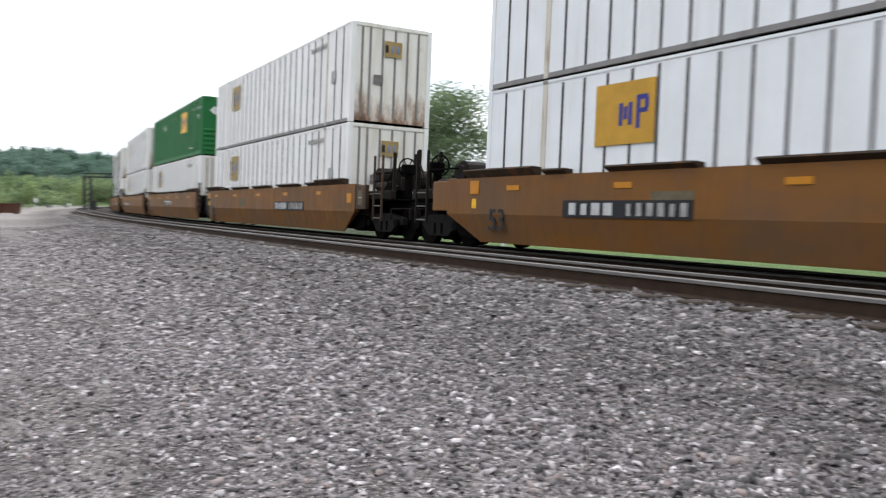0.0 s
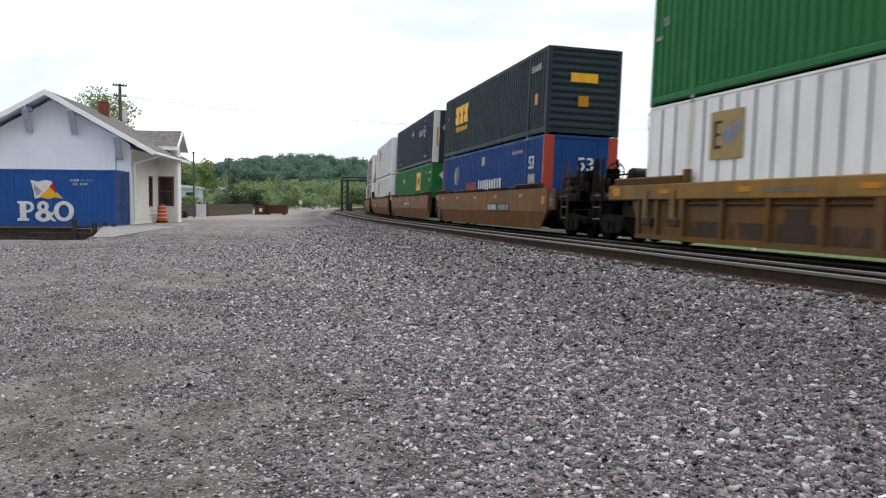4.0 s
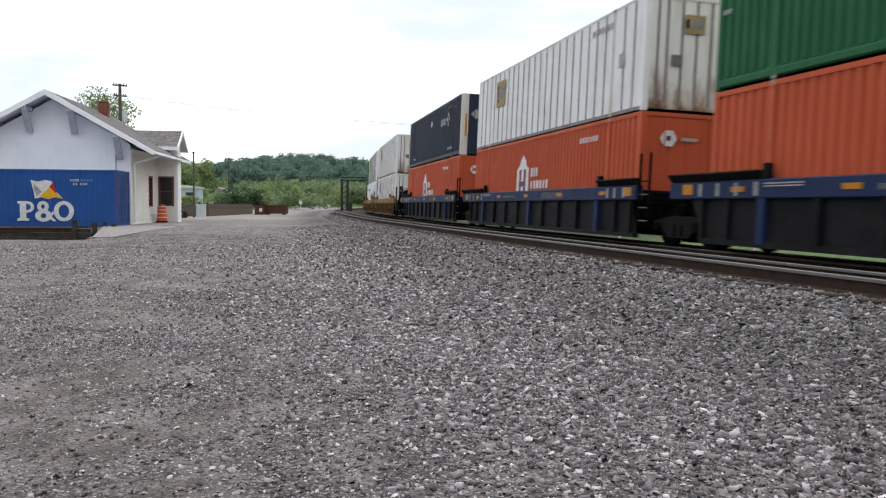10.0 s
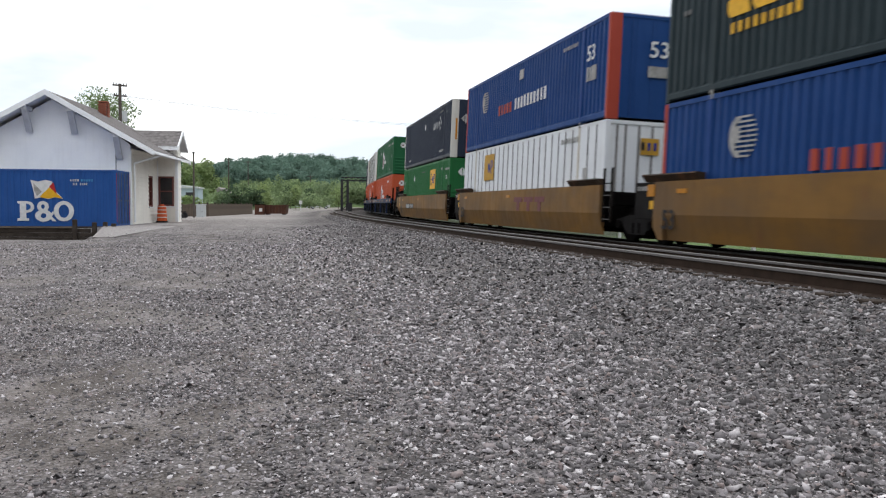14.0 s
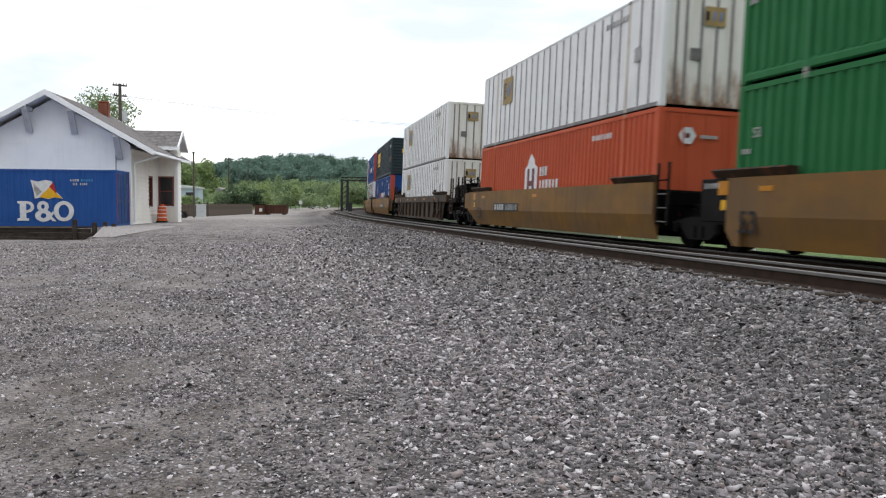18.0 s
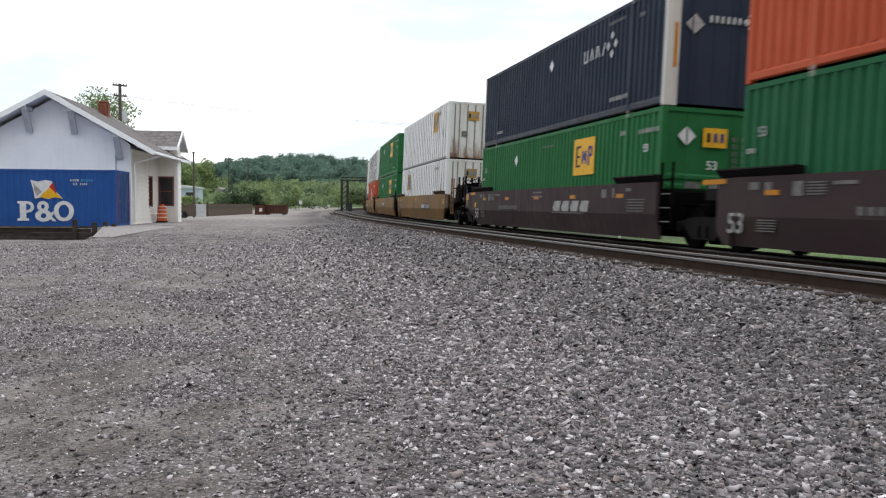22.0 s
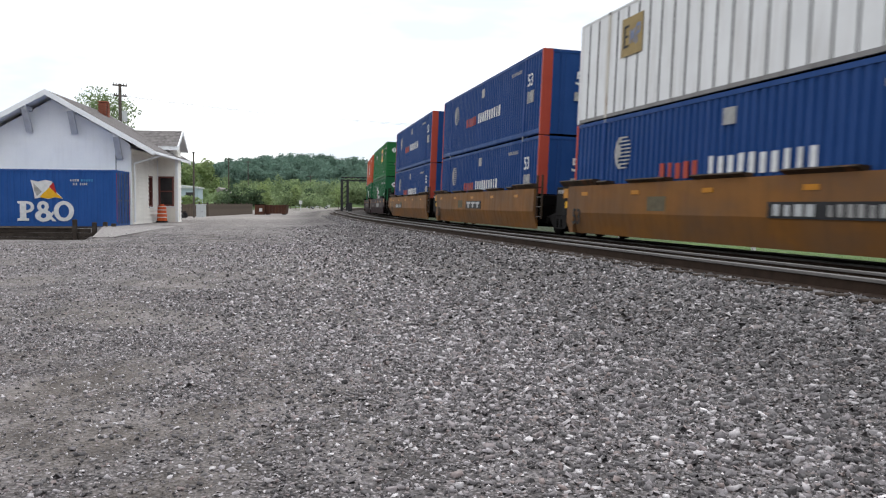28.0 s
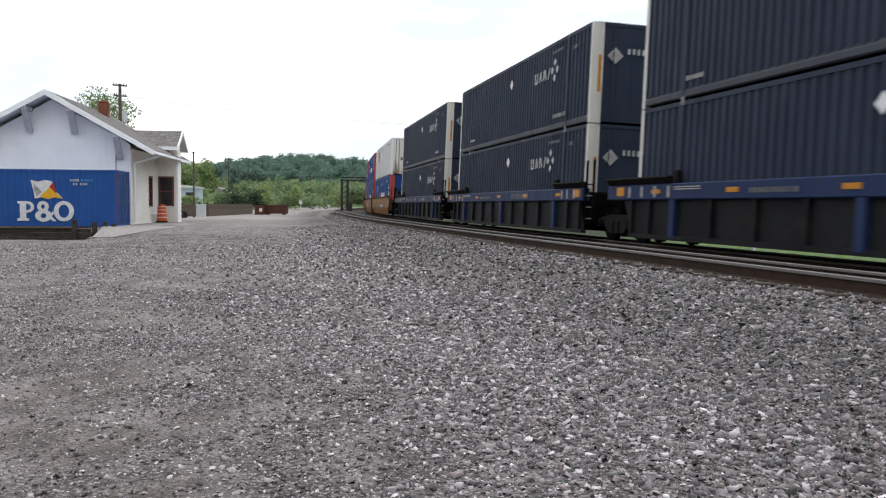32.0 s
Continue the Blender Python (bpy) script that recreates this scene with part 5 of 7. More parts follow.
def tree(name, label, x, y, z, height, spread, mat, leaves=1500, size=0.35, low=0.3, trunk=0.18, seed=1, lobe_count=9):
    r = random.Random(seed)
    t = thing(name, label, "bush" if "bush" in name else "tree", "", pose(x, y, z))
    mb = MB()
    tops = []
    mb.tube((0, 0, -0.3), (0.1, 0, height * 0.45), trunk, trunk * 0.6, 8)
    mb.tube((0.1, 0, height * 0.45), (0, 0.1, height * 0.85), trunk * 0.6, trunk * 0.15, 7)
    for i in range(6):
        a = i * 1.05 + r.random()
        h0 = height * r.uniform(0.22, 0.55)
        e = Vector((math.cos(a) * spread * r.uniform(0.45, 0.8), math.sin(a) * spread * r.uniform(0.45, 0.8), h0 + height * r.uniform(0.15, 0.35)))
        mb.tube((0.05, 0, h0), e, trunk * 0.4, trunk * 0.1, 6)
        tops.append(e)
    part("trunk", mb, M["bark"], t)
    lobes = [(0, 0, height * 0.72, spread * 0.55, height * 0.26)]
    if low < 0.12:
        lobes += [(0, 0, height * 0.30, spread * 0.62, height * 0.30), (0.3 * spread, 0, height * 0.22, spread * 0.5, height * 0.2), (-0.35 * spread, 0.1, height * 0.24, spread * 0.5, height * 0.22)]
    for i in range(lobe_count):
        a = r.random() * 6.28
        q = r.uniform(0.25, 0.72) * spread
        h = height * r.uniform(low + 0.12, 0.86)
        lobes.append((math.cos(a) * q, math.sin(a) * q, h, spread * r.uniform(0.24, 0.42), height * r.uniform(0.08, 0.15)))
    pts, out = crown_points(leaves, lobes)
    keep = pts[:, 2] > height * low * 0.6
    pts, out = pts[keep], out[keep]
    part("crown", leaf_mesh("crown", pts, RNG.uniform(0.6, 1.25, len(pts)) * size, mat, out), None, t)
    return t


# ---- the depot ----
HOUSE = pose(-15.27, 41.5, -0.06, 0, 0, 6.84)
depot = thing("depot_house", "white clapboard railway depot with gabled grey roof and bracketed eaves", "house", "", HOUSE)
APEX, EAVE, RISE = 6.32, 3.53, 0.572            # roof heights over the base, slope
XM, OVER = -3.62, 0.95                           # ridge line, overhang at the gable
LONG_H = 8.4


def clapboards(wall, mat, a, b, z0, z1, put, step=0.215, clip=None):
    """Lapped boards between a and b along a wall; put maps (along, out, z); clip gives the span at a height."""
    z = z0
    while z < z1 - 0.02:
        q, e = min(z + step, z1), (a, b)
        if clip:
            e = clip(z)
            if e[1] - e[0] < 0.15:
                break
        e2 = clip(q) if clip else e
        mb = MB().add([put(e[0], 0.055, z), put(e[1], 0.055, z), put(e2[1], 0.008, q), put(e2[0], 0.008, q), put(e[0], 0.0, z), put(e[1], 0.0, z), put(e2[1], 0.0, q), put(e2[0], 0.0, q)],
                      [(0, 1, 2, 3), (4, 5, 1, 0), (7, 6, 5, 4), (3, 2, 6, 7), (0, 3, 7, 4), (1, 5, 6, 2)])
        part("clapboard", mb, mat, wall)
        z = q


def gable_span(z):
    top = APEX - 0.32
    half = 3.62 if z < 3.75 else max(0.0, (top - z) / RISE)
    half = min(3.62, half)
    return (XM - half, XM + half)


gable = MB()
gable.prism([(-7.24, 0.0), (0.0, 0.0), (0.0, 3.75), (XM, APEX - 0.3), (-7.24, 3.75)], 0.0, 0.18)
gable_wall = part("gable_wall", gable, M["siding"], depot, "white lapped boards")
clapboards(gable_wall, M["siding"], -7.24, 0, 0.0, APEX - 0.4, lambda a, o, z: (a, -o * 0.55, z), 0.155, clip=gable_span)
back = MB().prism([(-7.24, 0.0), (0.0, 0.0), (0.0, 3.75), (XM, APEX - 0.3), (-7.24, 3.75)], LONG_H - 0.18, LONG_H)
part("back_wall", back, M["siding"], depot)
part("far_side_wall", MB().box(-7.24, -7.06, 0.18, LONG_H - 0.18, 0, 3.72), M["siding"], depot)
# track-side wall with a window, then the bay
sw, spans = MB(), ((0.18, 3.72, 0, 3.72), (3.72, 4.62, 0, 0.85), (3.72, 4.62, 2.5, 3.72), (4.62, 6.0, 0, 3.72), (7.0, LONG_H - 0.18, 0, 3.72))
for y0, y1, z0, z1 in spans:
    sw.box(-0.18, 0.0, y0, y1, z0, z1)
side_wall = part("side_wall", sw, M["siding_warm"], depot, "cream lapped boards")
for y0, y1, z0, z1 in spans[:4]:
    clapboards(side_wall, M["siding_warm"], y0, y1, z0, z1, lambda a, o, z: (o, a, z))


def sash_window(parent, y0, y1, z0, z1, m):
    w = part("window", MB().box(y0, y1, 0.05, 0.09, z0, z1), M["glass"], parent, "dark glass sash window in a brown frame", m)
    fr = MB()
    for a, b, c, d in ((y0 - 0.09, y0, z0 - 0.09, z1 + 0.09), (y1, y1 + 0.09, z0 - 0.09, z1 + 0.09), (y0, y1, z1, z1 + 0.09), (y0, y1, z0 - 0.09, z0)):
        fr.box(a, b, -0.05, 0.12, c, d)
    part("frame", fr, M["window_brown"], w)
    part("meeting_rail", MB().box(y0, y1, 0.02, 0.07, (z0 + z1) / 2 - 0.03, (z0 + z1) / 2 + 0.03), M["window_brown"], w)
    part("sill", MB().bbox(y0 - 0.14, y1 + 0.14, -0.10, 0.08, z0 - 0.15, z0 - 0.09, 0.01), M["trim"], w)
    return w


sash_window(depot, 3.83, 4.52, 0.95, 2.42, Matrix.Rotation(math.pi / 2, 4, "Z"))
bay, spans = MB(), ((0.0, 0.10, 0, 4.0), (0.10, 0.86, 0, 0.90), (0.10, 0.86, 2.55, 4.0), (0.86, 1.08, 0, 4.0))
for x0, x1, z0, z1 in spans:
    bay.box(x0, x1, 6.0, 6.16, z0, z1)
bay.box(0.90, 1.08, 6.16, 7.0, 0, 4.0).box(0.0, 0.90, 6.84, 7.0, 0, 4.0)
bay_wall = part("bay_wall", bay, M["siding_warm"], depot, "cream lapped boards of the bay")
for x0, x1, z0, z1 in spans:
    clapboards(bay_wall, M["siding_warm"], x0, x1, z0, z1, lambda a, o, z: (a, 6.0 - o, z))
clapboards(bay_wall, M["siding_warm"], 6.0, 7.0, 0, 4.0, lambda a, o, z: (1.08 + o, a, z))
sash_window(depot, 0.16, 0.82, 0.98, 2.46, Matrix.Translation((0, 5.98, 0)))
for x, y0, y1 in ((0.0, -0.04, 0.14), (1.10, 5.95, 6.12)):
    part("corner_board", MB().box(x - 0.12, x + 0.025, y0, y1, 0, 3.6), M["trim"], depot)
part("corner_board", MB().box(-0.02, 0.06, 5.86, 5.995, 0, 3.4), M["trim"], depot)
part("downpipe", MB().tube((0.10, 0.35, 0.1), (0.10, 0.35, 3.0), 0.05, k=8).tube((0.10, 0.35, 3.0), (1.25, 0.9, 3.42), 0.05, k=8), M["trim"], depot, "white downpipe")
# roof slopes with courses of shingles
def stepped(rows, a, b, put):
    """One sheet of lapped courses: rows of (across, height) from eave to ridge."""
    vs, fs = [], []
    for (u0, h0), (u1, h1) in zip(rows, rows[1:]):
        for u, h in ((u0, h0 + 0.05), (u1, h1 + 0.03)):
            vs += [put(u, a, h), put(u, b, h)]
    for i in range(len(vs) // 2 - 1):
        fs.append((2 * i, 2 * i + 1, 2 * i + 3, 2 * i + 2))
    return MB().add(vs, fs)


EX = 1.28
for sgn in (1, -1):
    half = EX - XM
    rf = stepped([(XM + sgn * half * (1 - i / 24), EAVE + (APEX - EAVE) * i / 24) for i in range(25)], -OVER, LONG_H + 0.75, lambda u, v, h: (u, v, h))
    part("roof_slope", rf, M["shingle"], depot, "grey asphalt shingles")
    part("roof_deck", MB().prism([(XM + sgn * half, EAVE + 0.015), (XM, APEX + 0.015), (XM, APEX - 0.10), (XM + sgn * half, EAVE - 0.10)], -OVER + 0.02, LONG_H + 0.73), M["soffit"], depot)
    part("barge_board", MB().prism([(XM + sgn * (half + 0.02), EAVE + 0.05), (XM, APEX + 0.05), (XM, APEX - 0.22), (XM + sgn * (half + 0.02), EAVE - 0.20)], -OVER - 0.04, -OVER + 0.02), M["trim"], depot, "white barge board")
    part("barge_board", MB().prism([(XM + sgn * (half + 0.02), EAVE + 0.05), (XM, APEX + 0.05), (XM, APEX - 0.22), (XM + sgn * (half + 0.02), EAVE - 0.20)], LONG_H + 0.73, LONG_H + 0.79), M["trim"], depot)
    part("gutter", MB().bbox(*sorted((XM + sgn * half, XM + sgn * (half + 0.12))), -OVER, 4.9 if sgn > 0 else LONG_H, EAVE - 0.14, EAVE - 0.02, 0.02), M["trim"], depot)
for x in (-4.62, -2.55, -0.48, -6.75):
    zt = APEX - abs(x - XM) * RISE - 0.10
    mb = MB().box(x - 0.135, x + 0.135, -OVER + 0.05, 0.02, zt - 0.24, zt - 0.06)
    mb.add([(x - 0.135, -OVER + 0.12, zt - 0.22), (x + 0.135, -OVER + 0.12, zt - 0.22), (x + 0.135, -OVER + 0.30, zt - 0.22), (x - 0.135, -OVER + 0.30, zt - 0.22),
            (x - 0.135, -0.18, zt - 1.25), (x + 0.135, -0.18, zt - 1.25), (x + 0.135, 0.0, zt - 1.25), (x - 0.135, 0.0, zt - 1.25)],
           [(0, 1, 2, 3), (4, 7, 6, 5), (0, 4, 5, 1), (1, 5, 6, 2), (2, 6, 7, 3), (3, 7, 4, 0)])
    part("eave_bracket", mb, M["bracket"], depot, "grey painted timber bracket")
# the bay's own cross gable
bx, rz, ez, ymid = 1.30, 5.10, 4.12, 6.5
for sgn in (-1, 1):
    dr = stepped([(ymid + sgn * 1.5 * (1 - i / 10), ez + (rz - ez) * i / 10) for i in range(11)], bx, -2.2, lambda u, v, h: (v, u, h))
    part("bay_roof_slope", dr, M["shingle"], depot)
    part("bay_roof_deck", MB().prism([(ymid + sgn * 1.5, ez + 0.01), (ymid, rz + 0.01), (ymid, rz - 0.12), (ymid + sgn * 1.5, ez - 0.12)], -2.2, bx - 0.01, "x"), M["trim"], depot)
    part("bay_barge_board", MB().prism([(ymid + sgn * 1.52, ez + 0.04), (ymid, rz + 0.05), (ymid, rz - 0.2), (ymid + sgn * 1.52, ez - 0.16)], bx - 0.01, bx + 0.05, "x"), M["trim"], depot)
part("bay_fascia", MB().box(-0.4, bx, ymid - 1.54, ymid - 1.49, ez - 0.16, ez + 0.03), M["trim"], depot)
part("bay_gable", MB().prism([(6.0, 3.9), (7.0, 3.9), (7.0, 4.2), (ymid, rz - 0.15), (6.0, 4.2)], 0.95, 1.08, "x"), M["siding_warm"], depot)
# chimney of single bricks
ch = part("chimney", MB().box(-3.10, -2.66, 5.98, 6.42, 5.4, 6.50), M["concrete"], depot, "red brick chimney")
brick_mesh = MB().bbox(-0.105, 0.105, -0.05, 0.05, -0.032, 0.032, 0.006).mesh("brick", M["brick"])
for k in range(14):
    z = 5.58 + k * 0.072
    for j in range(2):
        o = 0.11 * ((k % 2) - 0.5)
        part("brick", brick_mesh, None, ch, "", Matrix.Translation((-2.99 + j * 0.22 + o * 0.5, 5.975, z)))
        part("brick", brick_mesh, None, ch, "", Matrix.Translation((-2.655, 6.09 + j * 0.22 - o * 0.5, z)) @ Matrix.Rotation(math.pi / 2, 4, "Z"))
part("chimney_cap", MB().bbox(-3.14, -2.62, 5.94, 6.46, 6.58, 6.66, 0.02), M["brick"], ch)
part("mast", MB().tube((-0.62, -0.25, 2.4), (-0.62, -0.25, 3.75), 0.02, k=6), M["steel_dark"], depot, "thin dark conduit")


# ---- blue freight container beside the depot ----
fc = thing("freight_container", "blue corrugated 20-foot freight container with white emblem, before the depot", "shipping container", "", HOUSE @ pose(-2.98, -1.68, -0.02))
fl, fw, fh = 3.03, 1.22, 2.56
part("roof", MB().box(-fl + 0.05, fl - 0.05, -fw + 0.05, fw - 0.05, fh - 0.06, fh - 0.02), M["freight_blue"], fc)
part("floor", MB().box(-fl + 0.05, fl - 0.05, -fw + 0.05, fw - 0.05, 0.04, 0.14), M["iron"], fc)
for sy in (1, -1):
    part("side_panel", corrugated(-fl + 0.14, fl - 0.14, 0.15, fh - 0.08, sy * (fw - 0.006), sy, 0.276, 0.03), M["freight_blue"], fc)
    part("top_rail", MB().box(-fl + 0.14, fl - 0.14, *sorted((sy * (fw - 0.06), sy * fw)), fh - 0.09, fh), M["freight_blue"], fc)
    part("bottom_rail", MB().box(-fl + 0.14, fl - 0.14, *sorted((sy * (fw - 0.06), sy * fw)), 0.0, 0.15), M["freight_blue"], fc)
    for sx in (1, -1):
        part("corner_post", MB().bbox(*sorted((sx * fl, sx * (fl - 0.15))), *sorted((sy * (fw - 0.15), sy * (fw + 0.002))), 0, fh, 0.012), M["freight_blue"], fc)
        part("casting", MB().bbox(*sorted((sx * (fl + 0.004), sx * (fl - 0.17))), *sorted((sy * (fw - 0.16), sy * (fw + 0.006))), fh - 0.11, fh + 0.01, 0.012), M["freight_blue"], fc)
part("end_wall", MB().box(-fl + 0.03, -fl + 0.07, -fw + 0.14, fw - 0.14, 0.1, fh - 0.06), M["freight_blue"], fc)
part("door_header", MB().box(fl - 0.12, fl - 0.01, -fw + 0.14, fw - 0.14, fh - 0.14, fh), M["freight_blue"], fc)
part("door_sill", MB().box(fl - 0.12, fl - 0.01, -fw + 0.14, fw - 0.14, 0.0, 0.14), M["freight_blue"], fc)
for sy in (1, -1):
    d = part("door", MB().bbox(fl - 0.08, fl - 0.03, *sorted((sy * 0.02, sy * (fw - 0.16))), 0.15, fh - 0.15, 0.012), M["freight_blue"], fc, "blue cargo door")
    for y in (0.28, 0.78):
        part("lock_rod", MB().tube((fl + 0.0, sy * y, 0.08), (fl + 0.0, sy * y, fh - 0.08), 0.022, k=8), M["lock"], d)
        part("lock_handle", MB().bbox(fl - 0.01, fl + 0.03, *sorted((sy * (y - 0.02), sy * (y + 0.28))), 1.15, 1.20, 0.006), M["lock"], d)
    part("red_edge_strip", MB().box(fl + 0.001, fl + 0.008, *sorted((sy * (fw - 0.09), sy * (fw - 0.04))), 0.2, fh - 0.12), M["m_red"], fc)
yy = -fw - 0.004
flag = [(a + 0.42, b) for a, b in [(-1.10, 2.08), (-0.78, 2.00), (-0.45, 2.08), (-0.18, 2.02), (-0.05, 1.60), (0.30, 1.24), (-0.05, 1.30), (-0.35, 1.22), (-0.62, 1.30), (-0.92, 1.24), (-0.98, 1.62)]]
part("flag_emblem", MB().prism(flag, yy - 0.012, yy), M["m_white"], fc, "white waving flag emblem")
part("flag_yellow", MB().prism([(a + 0.42, b) for a, b in [(-0.72, 1.31), (-0.30, 1.75), (0.0, 1.50), (0.28, 1.25), (-0.05, 1.31), (-0.35, 1.24)]], yy - 0.018, yy - 0.012), M["m_yellow"], fc)
part("flag_red", MB().prism([(a + 0.42, b) for a, b in [(-0.30, 1.78), (-0.12, 1.98), (-0.02, 1.62), (0.05, 1.42)]], yy - 0.018, yy - 0.012), M["m_red"], fc)
part("flag_blue", MB().prism([(a + 0.42, b) for a, b in [(-0.98, 1.95), (-0.62, 1.55), (-0.82, 1.35), (-0.94, 1.60)]], yy - 0.018, yy - 0.012), M["m_grey"], fc)


def ring_plate(cx, cz, ro, ri, y0, y1, sx=1.0, k=24):
    vs, fs = [], []
    for i in range(k):
        a, b = math.cos(2 * math.pi * i / k), math.sin(2 * math.pi * i / k)
        for r, f in ((ro, 1.0), (ri, 0.8)):
            for yv in (y0, y1):
                vs.append((cx + sx * r * f * a, yv, cz + r * b))
    for i in range(k):
        p, q = 4 * i, 4 * ((i + 1) % k)
        fs += [(p, q, q + 2, p + 2), (p + 1, p + 3, q + 3, q + 1), (p, p + 1, q + 1, q), (p + 2, q + 2, q + 3, p + 3)]
    mb = MB().add(vs, fs)
    return mb


part("emblem_slab", MB().prism([(-1.26, 0.24), (-0.76, 0.24), (-0.76, 0.34), (-0.88, 0.36), (-0.88, 0.60), (-0.66, 0.64), (-0.54, 0.78), (-0.54, 0.94), (-0.66, 1.08), (-0.86, 1.12), (-1.26, 1.12), (-1.26, 1.03), (-1.15, 1.0), (-1.15, 0.36), (-1.26, 0.34)], yy - 0.012, yy), M["m_white"], fc, "white slab emblem")
part("emblem_counter", MB().prism([(-0.88, 0.72), (-0.76, 0.74), (-0.69, 0.80), (-0.69, 0.92), (-0.76, 0.99), (-0.88, 1.02)], yy - 0.016, yy - 0.012), M["freight_blue"], fc)
part("emblem_knot", ring_plate(-0.16, 0.88, 0.25, 0.10, yy - 0.012, yy), M["m_white"], fc, "white knot emblem")
part("emblem_knot", ring_plate(-0.14, 0.47, 0.27, 0.11, yy - 0.010, yy, 1.35), M["m_white"], fc)
part("emblem_ring", ring_plate(0.74, 0.68, 0.46, 0.30, yy - 0.012, yy, 0.95), M["m_white"], fc, "white ring emblem")
for x, z, w, k, mt in ((1.02, 2.03, 0.42, 4, "m_pale"), (1.50, 2.03, 0.55, 5, "m_sky"), (1.15, 1.86, 0.22, 2, "m_pale"), (1.45, 1.86, 0.34, 4, "m_pale")):
    part("serial_bars", glyph_row(MB(), x, z, w, 0.10, k, yy, 0.35), M[mt], fc)
part("emblem_tail", MB().prism([(-0.20, 0.72), (0.26, 0.22), (0.42, 0.22), (-0.04, 0.72)], yy - 0.013, yy), M["m_white"], fc)
part("emblem_tail", MB().prism([(0.10, 0.44), (0.20, 0.40), (0.36, 0.64), (0.24, 0.66)], yy - 0.013, yy), M["m_white"], fc)

# timbers and posts under and before the container
for i, (x, y, ln) in enumerate(((-2.9, -3.05, 6.2), (-2.9, -0.4, 6.2))):
    tb = new("timber_skid", MB().bbox(-ln / 2, ln / 2, -0.14, 0.14, 0.0, 0.22, 0.02).mesh("timber_skid", M["timber"]))
    tb.matrix_basis = HOUSE @ pose(x, y, -0.24)
    tagged(tb, "dark weathered timber skid under the blue container", "timber", "timbers by the depot")
for x, y, hgt in ((-1.48, -3.9, 0.33), (-0.65, -3.9, 0.20), (-0.19, -3.9, 0.22), (0.17, -3.9, 0.16)):
    po = new("timber_post", MB().bbox(-0.09, 0.09, -0.09, 0.09, -0.9, hgt, 0.02).mesh("timber_post", M["timber"]))
    po.matrix_basis = HOUSE @ pose(x, y, -0.02)
    tagged(po, "short dark timber post before the blue container", "post", "timbers by the depot")
# dark planks stand for a few boards and the shaded void behind them
wallb = thing("timber_retaining_wall", "low stacked dark planks, for boards and the dark void of the hollow", "retaining wall", "", HOUSE @ pose(-4.0, -3.72, -0.85))
for k in range(4):
    part("plank", MB().bbox(-2.6 + 0.1 * k, 3.5 - 0.12 * k, -0.06, 0.06, k * 0.19, k * 0.19 + 0.175, 0.015), M["timber"], wallb)
part("plank", MB().bbox(-2.2, 2.5, -0.16, 0.10, 0.77, 0.82, 0.012), M["fence"], wallb, "weathered grey cap plank")

# apron before the depot, with a pale concrete lip
ap = MB()
pts = [(-15.6, 39.0), (-10.6, 25.6), (-10.1, 25.8), (-11.2, 32), (-12.3, 40), (-13.4, 50), (-14.6, 56), (-17.2, 56), (-16.2, 50)]
ap.prism(pts, -0.3, -0.062, "z")
structure("pavement", ap, M["asphalt"], "worn grey asphalt apron beside the depot")
lip = MB()
for (a, b), (c, d) in zip(pts[:2], pts[1:2]):
    v = Vector((c - a, d - b)).normalized() * 0.12
    lip.prism([(a, b), (c, d), (c - v.y, d + v.x), (a - v.y, b + v.x)], -0.5, -0.052, "z")
structure("kerb", lip, M["concrete"], "pale concrete lip of the apron")

# traffic drum by the bay
dm = thing("traffic_drum", "orange traffic drum with white bands beside the depot bay", "traffic drum", "", pose(-15.35, 46.3, -0.055))
part("base", MB().tube((0, 0, 0), (0, 0, 0.09), 0.32, k=20), M["tyre"], dm)
part("body", MB().tube((0, 0, 0.09), (0, 0, 0.5), 0.27, 0.25, 20).tube((0, 0, 0.5), (0, 0, 0.92), 0.245, 0.215, 20).tube((0, 0, 0.92), (0, 0, 1.0), 0.12, 0.1, 12), M["drum"], dm)
for z in (0.26, 0.46, 0.66, 0.84):
    part("band", MB().tube((0, 0, z), (0, 0, z + 0.045), 0.277 - 0.05 * z, 0.274 - 0.05 * z, 20), M["m_white"], dm, "pale reflective band")


# ---- poles and wires ----
def utility_pole(x, y, z, top, r=0.15, arms=((0.35, 1.2),), label="wooden utility pole with a crossarm", turn=0.0):
    p = thing("utility_pole", label, "utility pole", "", pose(x, y, z, 0, 0, turn))
    h = top - z
    part("pole", MB().tube((0, 0, -0.5), (0, 0, h), r, r * 0.7, 10), M["pole"], p)
    for d, half in arms:
        part("crossarm", MB().bbox(-half, half, -0.07, 0.05, h - d - 0.06, h - d + 0.07, 0.01), M["pole"], p)
        for q in (-0.9, -0.5, 0.5, 0.9):
            part("insulator", MB().tube((q * half, 0, h - d + 0.07), (q * half, 0, h - d + 0.22), 0.05, 0.03, 8), M["steel_dark"], p)
    return p


pp = utility_pole(-28.45, 75.0, 0.6, 11.45, 0.19, ((0.15, 0.62), (1.05, 0.55)), "wooden utility pole with crossarms and a transformer", 35)
part("transformer", MB().tube((0.35, 0, 7.6), (0.35, 0, 8.5), 0.26, k=14), M["cabinet"], pp, "grey pole transformer")
utility_pole(51.45, 110.0, -0.6, 13.2, 0.19, ((0.1, 1.15),))
utility_pole(61.0, 160.0, -0.6, 9.2, 0.17, ((0.1, 1.5),))
utility_pole(-48.0, 190.0, 0.8, 11.4, 0.15, ((0.4, 0.9),))
utility_pole(-54.0, 235.0, 0.8, 13.0, 0.15, ((0.4, 0.9),))
